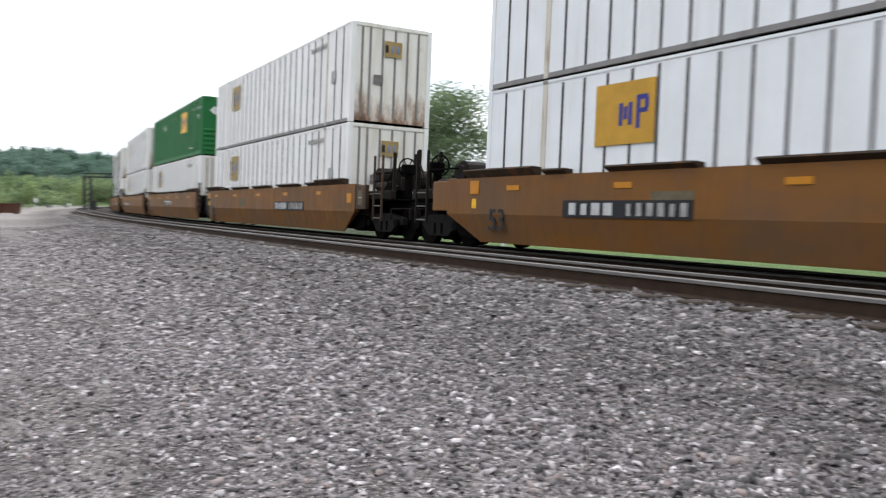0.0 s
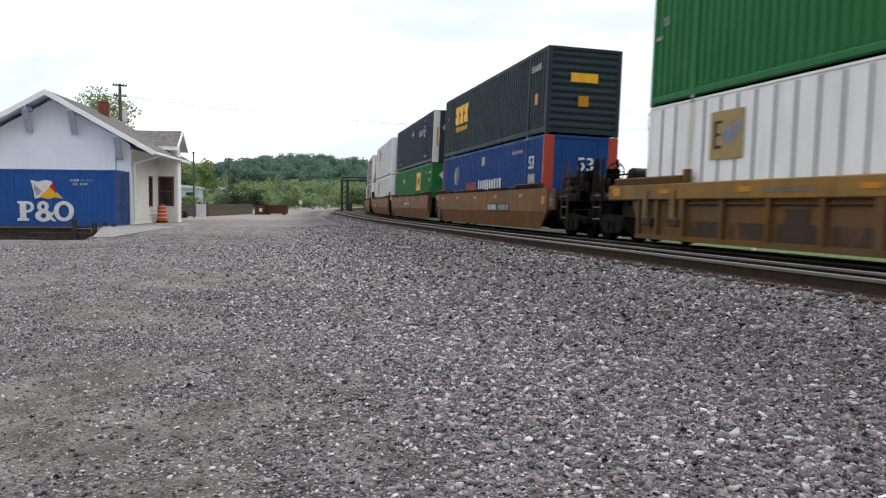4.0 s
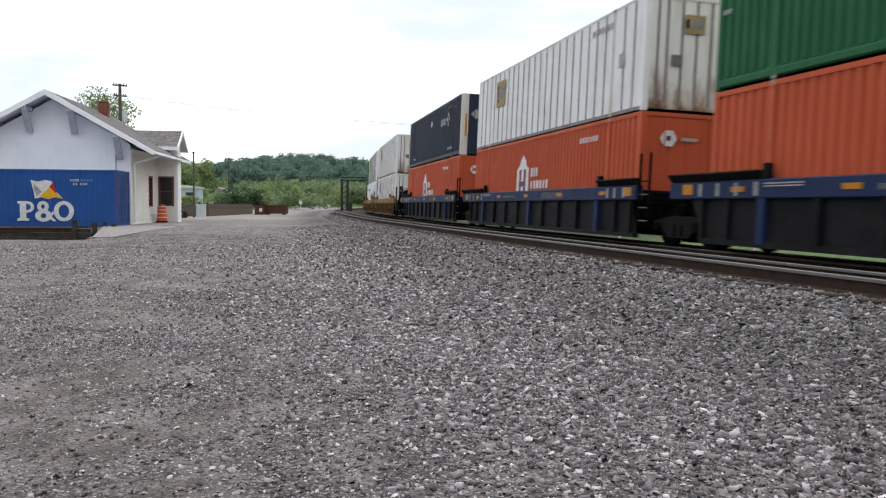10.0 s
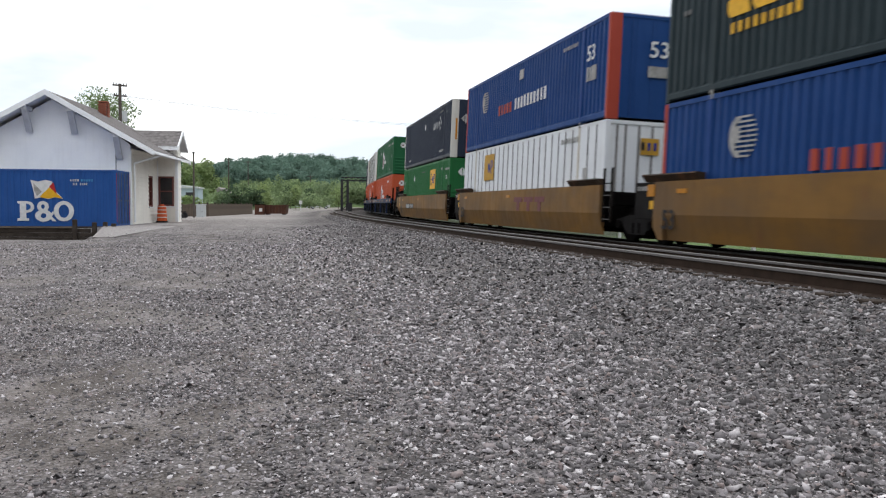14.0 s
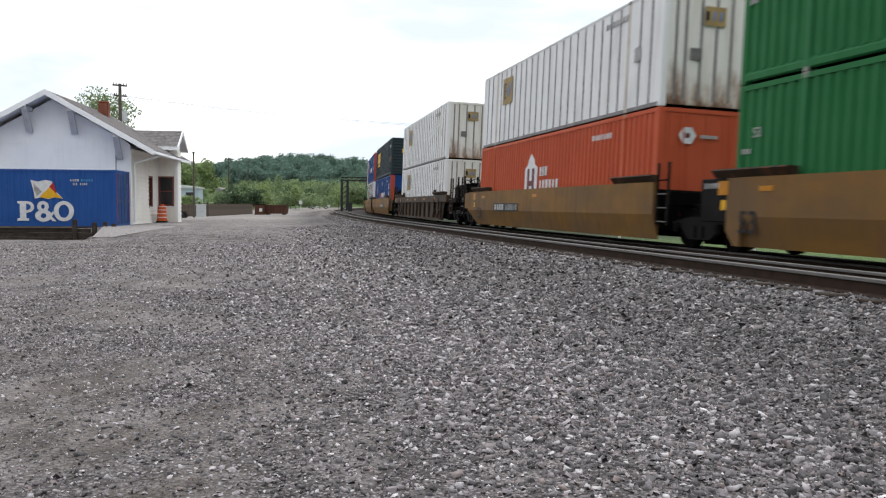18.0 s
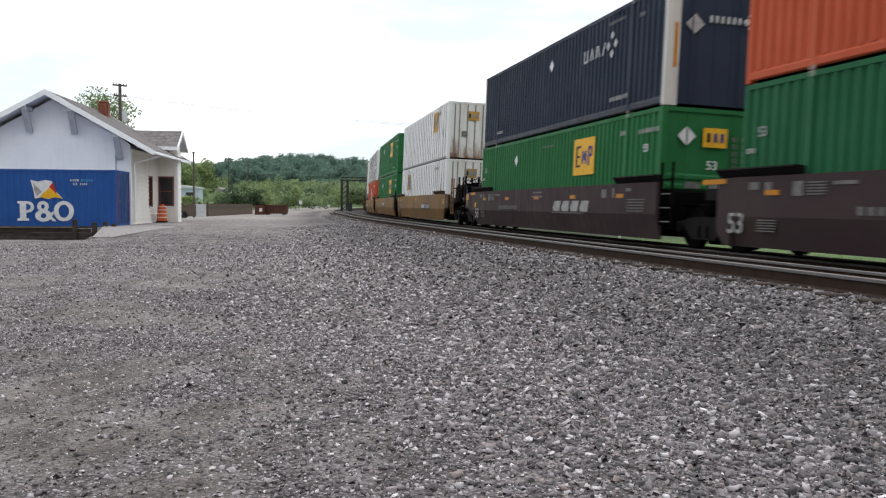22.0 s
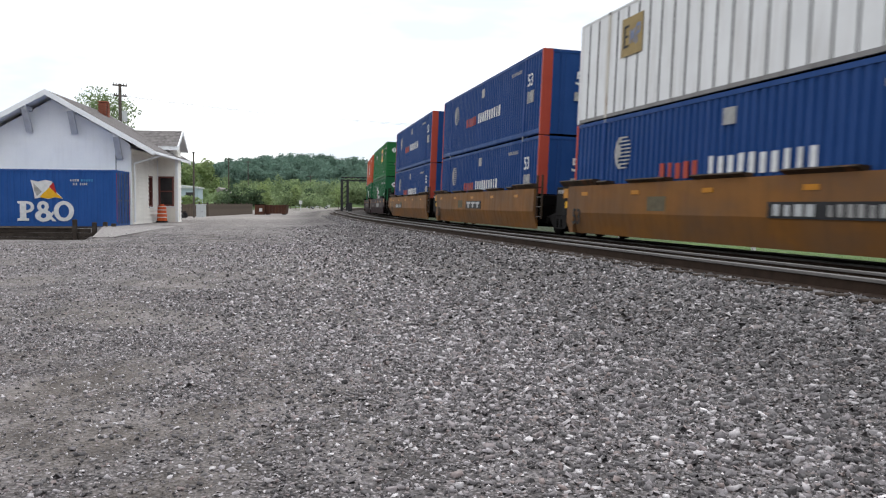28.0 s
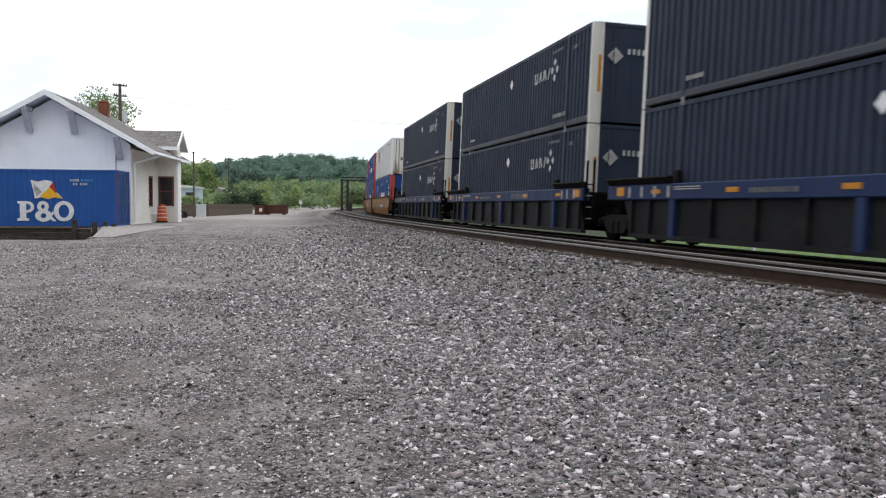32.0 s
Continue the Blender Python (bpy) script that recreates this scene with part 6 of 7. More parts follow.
utility_pole(-36.0, 230.0, 0.8, 9.0, 0.13, ((0.4, 0.8),))
mast = thing("metal_post", "slim grey metal post beside the yard fence", "post", "", pose(-18.22, 62.0, -0.1))
part("shaft", MB().tube((0, 0, -0.2), (0, 0, 4.75), 0.075, 0.06, 10), M["pole"], mast)
part("cap", MB().tube((0, 0, 4.75), (0, 0, 4.85), 0.09, k=10), M["steel_dark"], mast)


def wire(a, b, sag, n=24):
    """A slack wire from a to b as one swept mesh."""
    a, b = Vector(a), Vector(b)
    side = (b - a).cross(Vector((0, 0, 1))).normalized()
    vs, fs = [], []
    for i in range(n + 1):
        p = a.lerp(b, i / n) - Vector((0, 0, 4 * sag * (i / n) * (1 - i / n)))
        vs += [p + side * 0.009, p + Vector((0, 0, 0.016)), p - side * 0.009]
    for i in range(n):
        fs += [(3 * i + j, 3 * i + (j + 1) % 3, 3 * i + 3 + (j + 1) % 3, 3 * i + 3 + j) for j in range(3)]
    me = MB().add(vs, fs).mesh("overhead_wire", M["steel_dark"])
    return tagged(new("overhead_wire", me), "thin dark overhead wire crossing the sky", "wire", "overhead wires")


wire((-28.8, 74.8, 10.45), (50.5, 110.0, 13.2), 2.5)
wire((-28.1, 75.2, 10.35), (52.4, 110.0, 13.2), 2.6)
wire((50.4, 110.0, 13.3), (59.7, 160.0, 9.3), 0.8)
wire((52.5, 110.0, 13.3), (62.3, 160.0, 9.3), 0.8)

# ---- yard edge: fence, bins, cabinet, clutter ----
fe = thing("timber_fence", "low brown timber fence of upright boards along the yard", "fence", "", pose(0, 0, 0))
fa, fb = Vector((-18.6, 65.0, 0)), Vector((-18.9, 84.0, 0))
fn = 64
for i in range(fn):
    p = fa.lerp(fb, i / fn)
    hgt = 1.02 + 0.05 * math.sin(i * 2.7)
    part("board", MB().box(-0.02, 0.02, 0.0, 0.28, -0.15, hgt), M["fence"], fe, "", Matrix.Translation((p.x, p.y, -0.05)))
for i in range(9):
    p = fa.lerp(fb, i / 8)
    part("post", MB().bbox(-0.14, -0.03, -0.06, 0.06, -0.3, 1.15, 0.01), M["timber"], fe, "", Matrix.Translation((p.x, p.y, -0.05)))
fe2 = thing("timber_fence", "low brown timber fence of upright boards behind the depot", "fence", "", pose(0, 0, 0))
for i in range(26):
    part("board", MB().box(0.0, 0.27, -0.02, 0.02, -0.2, 1.0 + 0.04 * math.sin(i * 1.9)), M["fence"], fe2, "", Matrix.Translation((-25.8 + i * 0.28, 67.0, -0.05)))
cb = thing("utility_cabinet", "pale grey metal utility cabinet beside the fence", "utility cabinet", "", pose(-18.15, 63.6, -0.1))
part("body", MB().bbox(-0.29, 0.29, -0.3, 0.3, 0.0, 1.0, 0.02), M["cabinet"], cb)
part("door", MB().bbox(-0.25, 0.25, -0.325, -0.302, 0.06, 0.92, 0.008), M["cabinet"], cb)
part("latch", MB().box(0.15, 0.19, -0.345, -0.325, 0.45, 0.55), M["steel_dark"], cb)
part("lid", MB().bbox(-0.32, 0.32, -0.34, 0.33, 1.0, 1.05, 0.015), M["cabinet"], cb)
bn = thing("rusty_bin", "low rusted steel bin with ribbed sides in the yard", "bin", "", pose(-15.72, 80.0, -0.02) @ Matrix.Diagonal((0.85, 1, 1, 1)))
part("tub", MB().prism([(-1.15, 0.12), (1.1, 0.12), (1.2, 0.88), (-1.2, 0.88)], -0.8, 0.8), M["rustbin"], bn)
for i in range(7):
    part("rib", MB().box(-1.0 + i * 0.33, -0.93 + i * 0.33, -0.86, -0.8, 0.12, 0.88), M["rustbin"], bn)
part("rim", MB().bbox(-1.26, 1.26, -0.88, 0.88, 0.86, 0.94, 0.015), M["rustbin"], bn)
for x in (-0.9, 0.85):
    part("skid", MB().box(x - 0.06, x + 0.06, -0.8, 0.8, 0.0, 0.12), M["iron"], bn)
b2 = thing("steel_box", "dark rusted steel box with a white notice beside the bin", "box", "", pose(-17.05, 79.0, -0.02))
part("body", MB().bbox(-0.42, 0.42, -0.4, 0.4, 0.0, 0.95, 0.02), M["rustbin"], b2)
part("notice", MB().box(0.0, 0.28, -0.415, -0.402, 0.32, 0.62), M["m_white"], b2, "white notice")
part("lid", MB().bbox(-0.45, 0.45, -0.43, 0.43, 0.95, 1.0, 0.01), M["iron"], b2)
cart = thing("baggage_cart", "dark old platform baggage cart behind the depot", "cart", "", pose(-18.9, 60.2, -0.1))
part("deck", MB().bbox(-0.75, 0.55, -0.45, 0.45, 0.48, 0.58, 0.02), M["timber"], cart)
for x in (-0.55, 0.38):
    for y in (-0.5, 0.5):
        part("wheel", MB().tube((x, y - 0.03, 0.24), (x, y + 0.03, 0.24), 0.24, k=14), M["steel_dark"], cart)
part("rail", MB().tube((-0.72, -0.4, 0.58), (-0.72, -0.4, 1.15), 0.025, k=6).tube((-0.72, -0.4, 1.15), (-0.72, 0.4, 1.15), 0.025, k=6).tube((-0.72, 0.4, 1.15), (-0.72, 0.4, 0.58), 0.025, k=6), M["steel_dark"], cart)
part("crate", MB().bbox(-0.5, 0.3, -0.35, 0.35, 0.58, 0.98, 0.02), M["timber"], cart, "dark wooden crate on the cart")

# ---- signal bridge over the far curve ----
sb = thing("signal_bridge", "dark steel signal bridge beside the far curve", "signal bridge", "", pose(-13.75, 118.0, 0.1))
for x in (-0.35, 0.45):
    part("leg", MB().box(x - 0.16, x + 0.16, -0.16, 0.16, -0.2, 4.4), M["steel_dark"], sb)
for i in range(6):
    part("brace", MB().tube((-0.35, 0, 0.2 + i * 0.7), (0.45, 0, 0.9 + i * 0.7), 0.05, k=5), M["steel_dark"], sb)
part("beam", MB().box(-0.5, 9.6, -0.2, 0.2, 4.15, 4.32), M["steel_dark"], sb)
part("beam", MB().box(-0.5, 9.6, -0.2, 0.2, 4.6, 4.74), M["steel_dark"], sb)
for i in range(12):
    part("brace", MB().tube((-0.4 + i * 0.82, 0, 4.3), (0.42 + i * 0.82, 0, 4.62), 0.04, k=5), M["steel_dark"], sb)
part("leg", MB().box(9.3, 9.6, -0.16, 0.16, -0.6, 4.15), M["steel_dark"], sb)
rb = thing("relay_case", "dark relay case beside the signal bridge", "relay case", "", pose(-12.6, 113.5, 0.1))
part("body", MB().bbox(-0.4, 0.4, -0.3, 0.3, 0.0, 1.1, 0.02), M["steel_dark"], rb)
part("lid", MB().bbox(-0.44, 0.44, -0.34, 0.34, 1.1, 1.16, 0.01), M["steel_dark"], rb)

# ---- far buildings and vehicles ----
fh_ = thing("far_shed", "pale blue-grey shed far behind the yard", "shed", "", pose(-37.6, 120.0, 0.6))
part("wall", MB().box(-4.0, 2.9, 0, 2.5, 0, 2.6), M["far_wall"], fh_)
part("roof", MB().prism([(-4.3, 2.55), (3.1, 2.55), (3.1, 2.72), (-0.5, 3.1), (-4.3, 2.72)], -0.2, 2.7), M["far_roof"], fh_)
part("door", MB().box(1.2, 2.2, -0.03, 0.0, 0, 2.0), M["steel_dark"], fh_)
part("window", MB().box(-1.2, -0.2, -0.03, 0.0, 1.0, 1.9), M["glass"], fh_)
fh2 = thing("far_house", "small tan house far among the bushes", "house", "", pose(-53.0, 200.0, 1.0))
part("wall", MB().box(-3, 3, 0, 5, 0, 2.4), M["fence"], fh2)
part("roof", MB().prism([(-3.4, 2.3), (3.4, 2.3), (0, 3.9)], -0.4, 5.4), M["concrete"], fh2)
part("window", MB().box(-0.6, 0.6, -0.04, 0.0, 0.9, 1.8), M["glass"], fh2)
part("door", MB().box(1.4, 2.2, -0.04, 0.0, 0, 2.0), M["steel_dark"], fh2)


def parked_car(x, y, z, turn, mat, label):
    c = thing("parked_car", label, "car", "parked cars", pose(x, y, z, 0, 0, turn))
    body = [(-2.2, 0.35), (-2.25, 0.75), (-1.9, 0.92), (-1.0, 0.98), (1.2, 0.98), (2.1, 0.86), (2.2, 0.6), (2.15, 0.35)]
    part("body", MB().prism(body, -0.85, 0.85), mat, c)
    part("cabin", MB().prism([(-1.7, 0.95), (-1.2, 1.45), (0.4, 1.48), (1.15, 0.97)], -0.72, 0.72), M["glass"], c)
    part("roof", MB().prism([(-1.22, 1.43), (-1.1, 1.49), (0.35, 1.51), (0.5, 1.43)], -0.73, 0.73), mat, c)
    for wx in (-1.4, 1.35):
        for sy in (1, -1):
            w = part("wheel", MB().tube((wx, sy * 0.7, 0.32), (wx, sy * 0.88, 0.32), 0.32, k=16), M["tyre"], c)
            part("rim", MB().tube((wx, sy * 0.87, 0.32), (wx, sy * 0.892, 0.32), 0.19, k=12), M["cabinet"], w)
    for sy in (1, -1):
        part("headlight", MB().bbox(2.1, 2.18, *sorted((sy * 0.5, sy * 0.78)), 0.62, 0.76, 0.01), M["m_white"], c)
    return c


parked_car(-26.0, 178.0, 0.1, 12, M["m_white"], "white car parked far down the yard")
parked_car(-30.5, 182.0, 0.1, 5, M["cabinet"], "silver car parked far down the yard")
for x, y in ((-20.5, 122.0), (-28.0, 150.0)):
    sg = thing("marker_sign", "small white marker sign on a thin post", "sign", "marker signs", pose(x, y, 0.05))
    part("post", MB().tube((0, 0, -0.2), (0, 0, 1.3), 0.04, k=6), M["cabinet"], sg)
    part("plate", MB().bbox(-0.22, 0.22, -0.05, -0.03, 1.0, 1.5, 0.01), M["m_white"], sg)
for s_ in (27.0, 37.5):
    stake = thing("marker_stake", "small white marker stake beside the far track", "stake", "marker stakes", pose(*on_track(s_, 5.2, -0.75)))
    part("stake", MB().bbox(-0.06, 0.06, -0.06, 0.06, -0.1, 0.75, 0.01), M["m_white"], stake)
    part("cap", MB().bbox(-0.08, 0.08, -0.08, 0.08, 0.75, 0.82, 0.01), M["m_white"], stake)

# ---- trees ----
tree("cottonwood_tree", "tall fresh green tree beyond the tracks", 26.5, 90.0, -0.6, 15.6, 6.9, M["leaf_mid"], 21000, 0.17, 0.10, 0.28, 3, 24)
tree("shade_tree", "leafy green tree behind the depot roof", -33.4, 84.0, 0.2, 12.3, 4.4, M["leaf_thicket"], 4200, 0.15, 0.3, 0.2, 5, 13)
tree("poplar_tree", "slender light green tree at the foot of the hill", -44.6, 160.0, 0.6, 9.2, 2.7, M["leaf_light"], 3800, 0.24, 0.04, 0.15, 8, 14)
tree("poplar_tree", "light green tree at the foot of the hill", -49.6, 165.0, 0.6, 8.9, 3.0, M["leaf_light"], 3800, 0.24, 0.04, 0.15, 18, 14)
for i, (x, y, h, sp, mt, lb) in enumerate((
        (-27.5, 112.0, 2.9, 2.3, "leaf_dark", "dark green bush behind the yard fence"), (-24.6, 110.0, 2.5, 1.8, "leaf_dark", "dark green bush behind the yard fence"),
        (-30.5, 118.0, 2.4, 2.0, "leaf_mid", "green bush behind the yard fence"), (-26.4, 125.0, 4.0, 1.9, "leaf_light", "yellow-green bush at the yard's edge"),
        (-25.2, 140.0, 3.6, 1.7, "leaf_dark", "dark green bush at the yard's edge"), (-24.0, 138.0, 3.8, 2.0, "leaf_light", "yellow-green bush at the yard's edge"),
        (-22.0, 140.0, 3.4, 1.7, "leaf_dark", "dark green bush at the yard's edge"), (-24.0, 165.0, 5.0, 2.4, "leaf_mid", "green bush below the hill"),
        (-21.0, 170.0, 4.6, 2.2, "leaf_light", "yellow-green bush below the hill"), (-34.0, 105.0, 1.6, 2.2, "leaf_light", "low yellow-green bush behind the fence"),
        (-30.0, 100.0, 1.5, 2.0, "leaf_light", "low yellow-green bush behind the fence"), (-37.5, 112.0, 1.9, 1.4, "leaf_dark", "small dark green bush before the shed"))):
    tree("bush", lb, x, y, 0.5, h, sp, M[mt], 1100, 0.15, 0.08, 0.06, 30 + i, 8)


# ---- wooded hill ----
def hill_height(x, y):
    """A broad ridge that runs across the view and falls towards the right."""
    u = (y - 250) / 190
    ridge = np.clip(u, 0, 1) ** 1.2 * np.clip((900 - y) / 420, 0, 1) ** 0.5
    along = np.interp(x, [-420, -200, -126, -108, -101, -93, -84, -60, -46, -36, -18, 10, 60, 160], [9, 10, 11, 10.5, 14.5, 15.0, 16.5, 15.8, 14.6, 12.5, 11, 8, 4, 0])
    return ridge * along


hx, hy = np.meshgrid(np.linspace(-420, 160, 59), np.linspace(250, 900, 34))
hz = hill_height(hx, hy) - 0.4
hi = np.arange(hx.size).reshape(hx.shape)
hm = bpy.data.meshes.new("hillside")
hm.from_pydata(np.stack([hx, hy, hz], -1).reshape(-1, 3).tolist(), [], np.stack([hi[:-1, :-1], hi[:-1, 1:], hi[1:, 1:], hi[1:, :-1]], -1).reshape(-1, 4).tolist())
hm.materials.append(plain("forest_floor", (0.05, 0.075, 0.03), 0.95, 0.0, 0.4, 0.05))
tagged(new("hillside", hm), "long wooded hillside behind the yard", "", "", "structure")


def woods(name, label, count, x_range, y_range, h_range, spread, leaves, size, mat, on_hill=True, keep=None):
    pts, sz, face = [], [], []
    for _ in range(count):
        x, y = RNG.uniform(*x_range), RNG.uniform(*y_range)
        if keep and not keep(x, y):
            continue
        z = float(hill_height(np.array(x), np.array(y))) if on_hill else 0.3
        h, s = RNG.uniform(*h_range), spread * RNG.uniform(0.75, 1.25)
        lobes = [(x, y, z + h * 0.62, s, h * 0.38)] + [(x + RNG.uniform(-0.6, 0.6) * s, y + RNG.uniform(-0.6, 0.6) * s, z + h * RNG.uniform(0.3, 0.9), s * 0.55, h * 0.16) for _ in range(5)]
        p, d = crown_points(leaves, lobes)
        pts.append(p)
        face.append(d)
        sz.append(RNG.uniform(0.6, 1.3, len(p)) * size)
    me = leaf_mesh(name, np.concatenate(pts), np.concatenate(sz), mat, np.concatenate(face))
    return tagged(new(name, me), label, "trees", "", "stuff")


def in_view(x, y):
    return -0.42 < x / y < 0.05


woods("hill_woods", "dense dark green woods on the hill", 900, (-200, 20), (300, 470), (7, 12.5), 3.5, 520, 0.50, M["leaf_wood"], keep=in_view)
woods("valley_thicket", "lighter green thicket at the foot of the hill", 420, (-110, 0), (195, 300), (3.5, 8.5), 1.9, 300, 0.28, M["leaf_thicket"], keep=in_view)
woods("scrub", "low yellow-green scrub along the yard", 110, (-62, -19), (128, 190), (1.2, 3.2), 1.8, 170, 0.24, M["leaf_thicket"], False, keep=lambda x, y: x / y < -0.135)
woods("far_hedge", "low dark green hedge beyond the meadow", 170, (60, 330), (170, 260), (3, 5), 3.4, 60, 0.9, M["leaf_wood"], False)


# ---- loose stones of the ballast and the yard ----
def random_turn(k, tilt):
    q = RNG.normal(size=(k, 4)) * np.array([1.0, tilt, tilt, 1.0])
    q /= np.linalg.norm(q, axis=1, keepdims=True)
    w, x, y, z = q.T
    return np.stack([1 - 2 * (y * y + z * z), 2 * (x * y - w * z), 2 * (x * z + w * y), 2 * (x * y + w * z), 1 - 2 * (x * x + z * z), 2 * (y * z - w * x), 2 * (x * z - w * y), 2 * (y * z + w * x), 1 - 2 * (x * x + y * y)], -1).reshape(k, 3, 3)


def stones(name, label, xy, size, z, chips=False, mat=None):
    """Broken stones on the ground: flat flakes with a ridge (chips), or jittered angular blocks."""
    k = len(xy)
    if chips:
        a = np.linspace(0, 2 * math.pi, 6)[:-1][None] + RNG.uniform(-0.45, 0.45, (k, 5))
        r = RNG.uniform(0.55, 1.2, (k, 5))
        rim = np.stack([r * np.cos(a), r * np.sin(a), RNG.uniform(-0.35, 0.1, (k, 5))], -1)
        ridge = np.stack([RNG.uniform(-0.5, 0.5, k), RNG.uniform(-0.5, 0.5, k), RNG.uniform(0.30, 0.65, k)], -1)[:, None]
        v = np.concatenate([rim, ridge], 1)
        tri = np.array([(i, (i + 1) % 5, 5) for i in range(5)])
        v *= np.stack([RNG.uniform(0.9, 1.4, k), RNG.uniform(0.6, 1.0, k), np.ones(k)], -1)[:, None, :]
    else:
        base = np.array([(x, y, h) for h in (-1, 1) for y in (-1, 1) for x in (-1, 1)]) * 0.8
        tri = np.array([(4, 5, 6), (5, 7, 6), (0, 1, 4), (1, 5, 4), (2, 6, 3), (3, 6, 7), (0, 4, 2), (2, 4, 6), (1, 3, 5), (3, 7, 5)])
        v = base[None] * RNG.uniform(0.35, 1.3, (k, 8, 3))
        v = v * np.stack([RNG.uniform(0.9, 1.5, k), RNG.uniform(0.6, 1.0, k), RNG.uniform(0.30, 0.62, k)], -1)[:, None, :]
    v = np.einsum("kij,knj->kni", random_turn(k, 0.24), v) * (size / 2)[:, None, None]
    v[:, :, 0] += xy[:, None, 0]
    v[:, :, 1] += xy[:, None, 1]
    v[:, :, 2] += (z + size * RNG.uniform(0.05, 0.2, k))[:, None]
    nv, nt = v.shape[1], len(tri)
    me = bpy.data.meshes.new(name)
    me.vertices.add(nv * k)
    me.vertices.foreach_set("co", v.astype(np.float32).ravel())
    f = (tri[None] + nv * np.arange(k)[:, None, None]).reshape(-1).astype(np.int32)
    me.loops.add(len(f))
    me.loops.foreach_set("vertex_index", f)
    me.polygons.add(nt * k)
    me.polygons.foreach_set("loop_start", np.arange(0, 3 * nt * k, 3, dtype=np.int32))
    me.polygons.foreach_set("loop_total", np.full(nt * k, 3, dtype=np.int32))
    me.update(calc_edges=True)
    me.materials.append(mat or M["stone"])
    return tagged(new(name, me), label, "stones", "", "stuff")


def fan(count, r0, r1, a0, a1, power=0.5):
    """Places in a sector round the tripod, thinning out with distance."""
    r = r0 + (r1 - r0) * RNG.uniform(0, 1, count) ** power
    a = RNG.uniform(radians(a0), radians(a1), count)
    return np.stack([r * np.sin(a), r * np.cos(a)], -1)


def ground_at(xy):
    z = ground_height(xy[:, 0], xy[:, 1])
    lat, al = lateral_of(xy[:, 0], xy[:, 1])
    nearc = np.clip(1 - np.hypot(xy[:, 0], xy[:, 1] - 8) / 60, 0, 1)
    return z + nearc * 0.03 * np.sin(xy[:, 0] * 0.9 + 0.4 * xy[:, 1]) * np.sin(xy[:, 1] * 0.6) * (lat < -7), lat


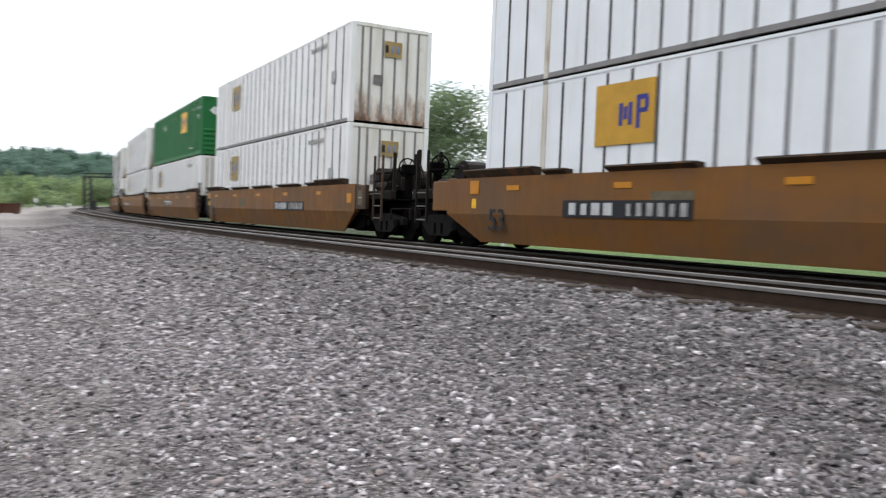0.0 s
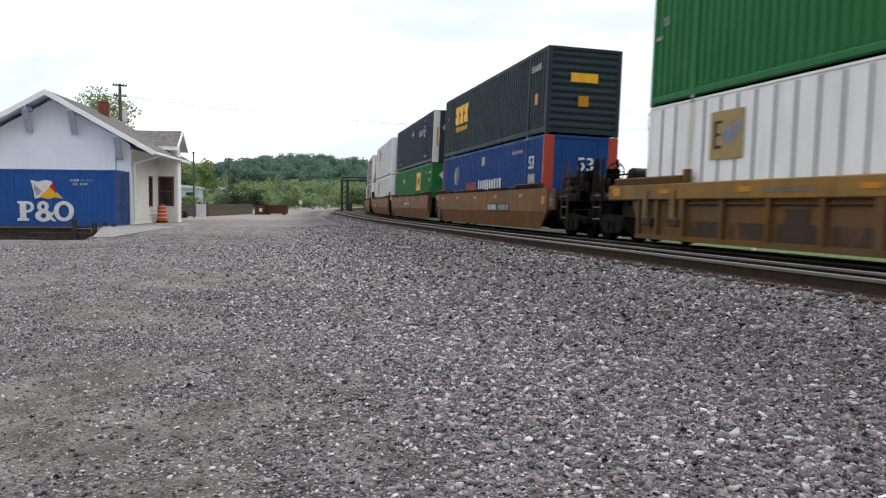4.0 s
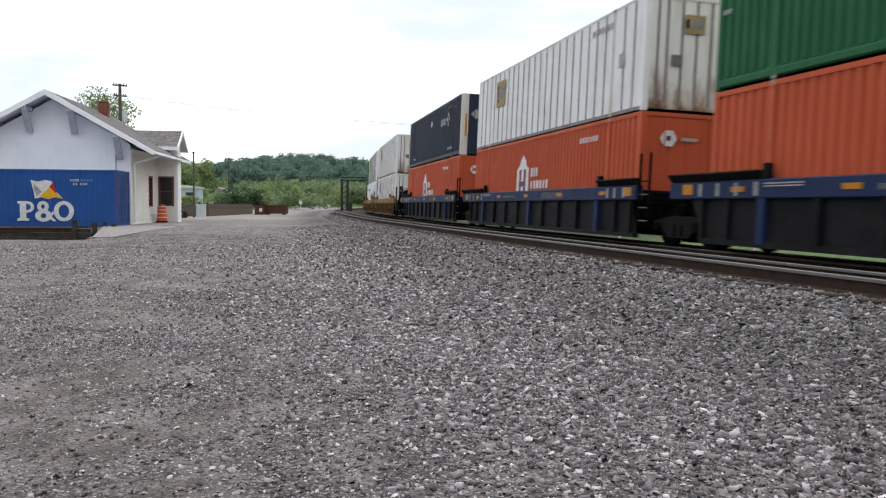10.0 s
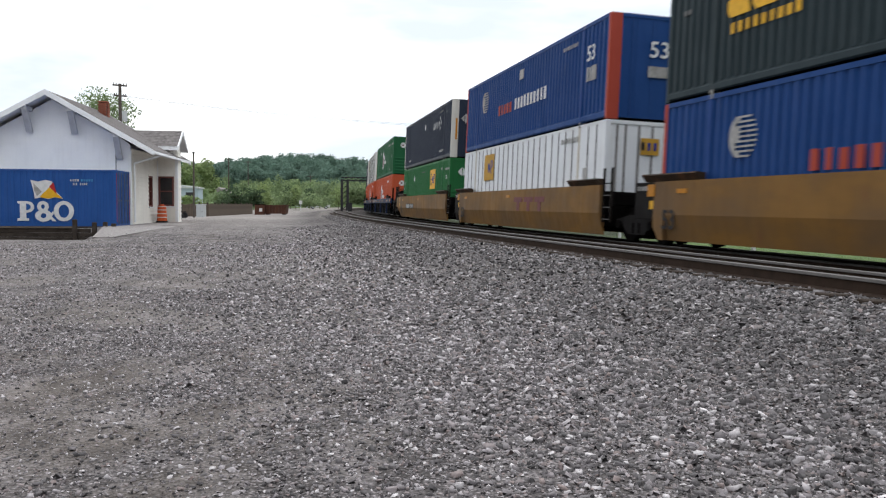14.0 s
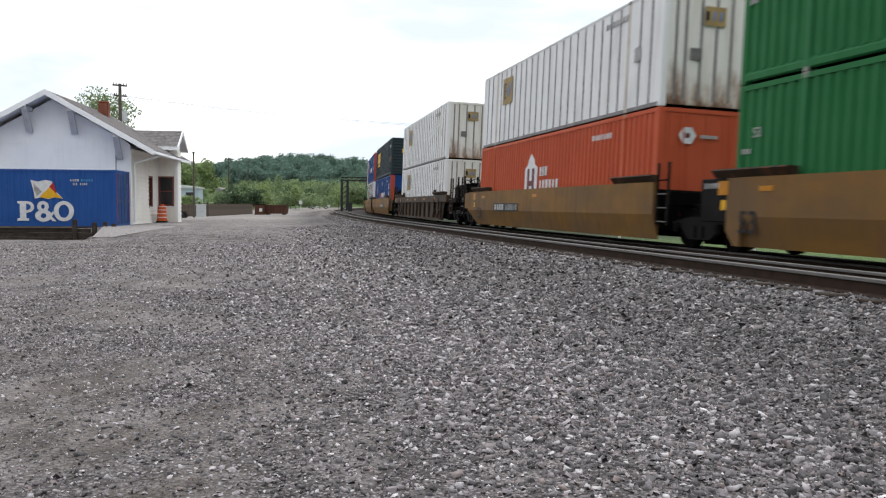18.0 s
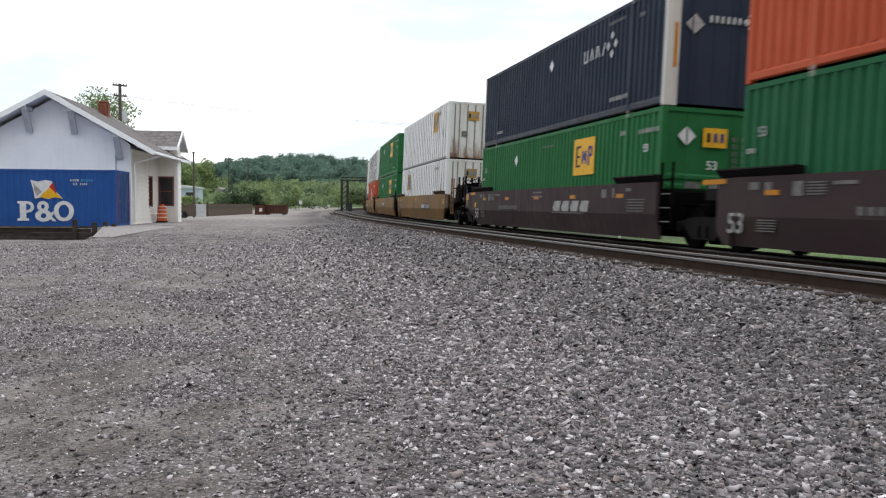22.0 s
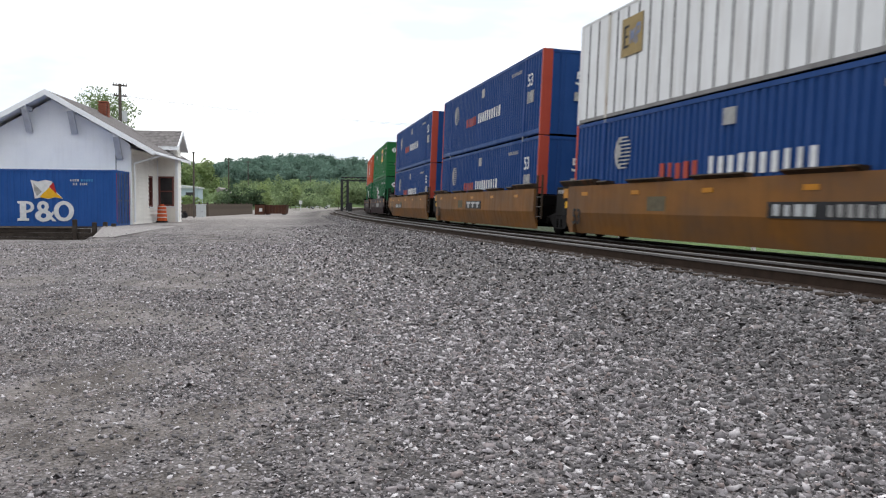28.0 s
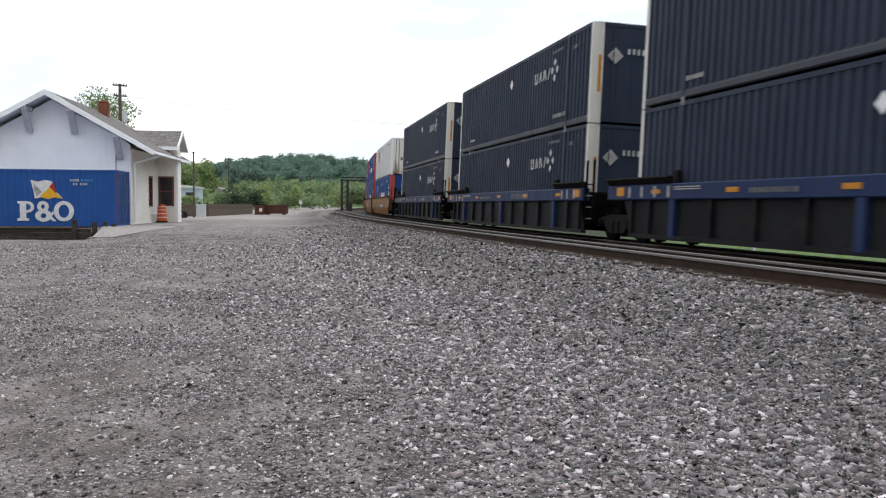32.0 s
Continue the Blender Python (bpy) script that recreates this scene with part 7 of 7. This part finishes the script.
for name, label, count, r0, r1, lo, hi_, power, chips in (("yard_chips", "fine grey stone chips on the yard", 120000, 2.4, 7.5, 0.008, 0.027, 0.60, True),
                                                         ("yard_stones", "grey crushed stones on the yard", 52000, 2.6, 11.0, 0.015, 0.044, 0.60, False),
                                                         ("yard_gravel", "grey crushed gravel across the yard", 85000, 6.5, 24.0, 0.026, 0.066, 0.60, True),
                                                         ("ballast_stones", "coarse grey ballast stones towards the track", 46000, 14.0, 40.0, 0.032, 0.075, 0.62, True)):
    xy = fan(count, r0, r1, -33, 48, power)
    z, lat = ground_at(xy)
    coarse = np.clip((lat + 12.0) / 3.5, 0, 1)
    bare = soil_amount(xy[:, 0], xy[:, 1]) * np.clip((-lat - 8.6) / 3.0, 0, 1)
    paved = (xy[:, 0] < -8.5) & (xy[:, 1] > 23.0) & (xy[:, 0] < -9.5 - (xy[:, 1] - 25) * 0.13) & (xy[:, 1] > 24.5)
    reach = np.hypot(xy[:, 0], xy[:, 1])
    fade = RNG.uniform(0, 1, len(xy)) > np.clip((reach - 24) / 16, 0, 1) * (lat < -9)
    apron = paved & ((xy[:, 0] + 15.6) * (25.6 - 39.0) - (xy[:, 1] - 39.0) * 5.0 < -0.6) & (xy[:, 1] < 38)
    z = np.where(apron, -0.066, z)
    paved &= ~(apron & (RNG.uniform(0, 1, len(xy)) < 0.6))
    ok = fade & (lat < -5.22) & ~paved & (RNG.uniform(0, 1, len(xy)) < (0.85 + 0.15 * coarse) * (1 - 0.72 * bare))
    xy, z, coarse = xy[ok], z[ok], coarse[ok]
    size = (lo + (hi_ - lo) * RNG.beta(1.5, 2.8, len(xy))) * (0.8 + 0.70 * coarse)
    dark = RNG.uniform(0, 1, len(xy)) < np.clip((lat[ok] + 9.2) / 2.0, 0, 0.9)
    stones(name, label, xy[~dark], size[~dark], z[~dark], chips)
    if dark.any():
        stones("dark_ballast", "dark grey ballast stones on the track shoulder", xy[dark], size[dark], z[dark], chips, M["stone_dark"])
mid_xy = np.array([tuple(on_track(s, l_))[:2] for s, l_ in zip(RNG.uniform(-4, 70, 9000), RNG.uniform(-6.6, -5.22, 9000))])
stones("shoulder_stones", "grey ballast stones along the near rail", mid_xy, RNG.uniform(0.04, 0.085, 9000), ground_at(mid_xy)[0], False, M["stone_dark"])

# ties of the near track, half sunk in the ballast
near_track = bpy.data.objects["railway_track_near"]
tie_mesh = MB().bbox(-1.20, 1.20, -0.11, 0.11, -0.17, 0.0, 0.012).mesh("tie", M["tie"])
for i in range(170):
    s = -8 + i * 0.55
    a = on_track(s, NEAR - 0.753, 0.314 - 0.168)
    b = on_track(s, NEAR + 0.753, 0.222 - 0.168)
    d = (b - a).normalized()
    yv = Vector((0, 0, 1)).cross(d).normalized()
    mm = Matrix((d, yv, d.cross(yv))).transposed().to_4x4()
    part("tie", tie_mesh, None, near_track, "", Matrix.Translation((a + b) / 2) @ mm)


def motions():
    """The train rolls away along the curve."""
    times = [i * 0.5 for i in range(65)]
    for ob, back, z in TRAIN:
        walk(ob, [(t, train_pose(front_progress(t) - back) @ Matrix.Translation((0, 0, z))) for t in times])
    # wheels roll while their car is near enough for it to show
    for ob, back, z in TRAIN:
        axles = [c for c in ob.children_recursive if c.name.startswith("wheelset")]
        near = [i / FPS for i in range(32 * FPS + 1) if 0 < front_progress(i / FPS) - back < 62]
        if not axles or len(near) < 2:
            continue
        begin = front_progress(near[0])
        for c in axles:
            at = c.matrix_basis.copy()
            rows = [(t, at @ Matrix.Rotation((front_progress(t) - begin) / 0.458, 4, "Y")) for t in near]
            rows = ([(0.0, at)] if near[0] > 0 else []) + rows + ([(32.0, rows[-1][1])] if near[-1] < 32 else [])
            walk(c, rows)


motions()
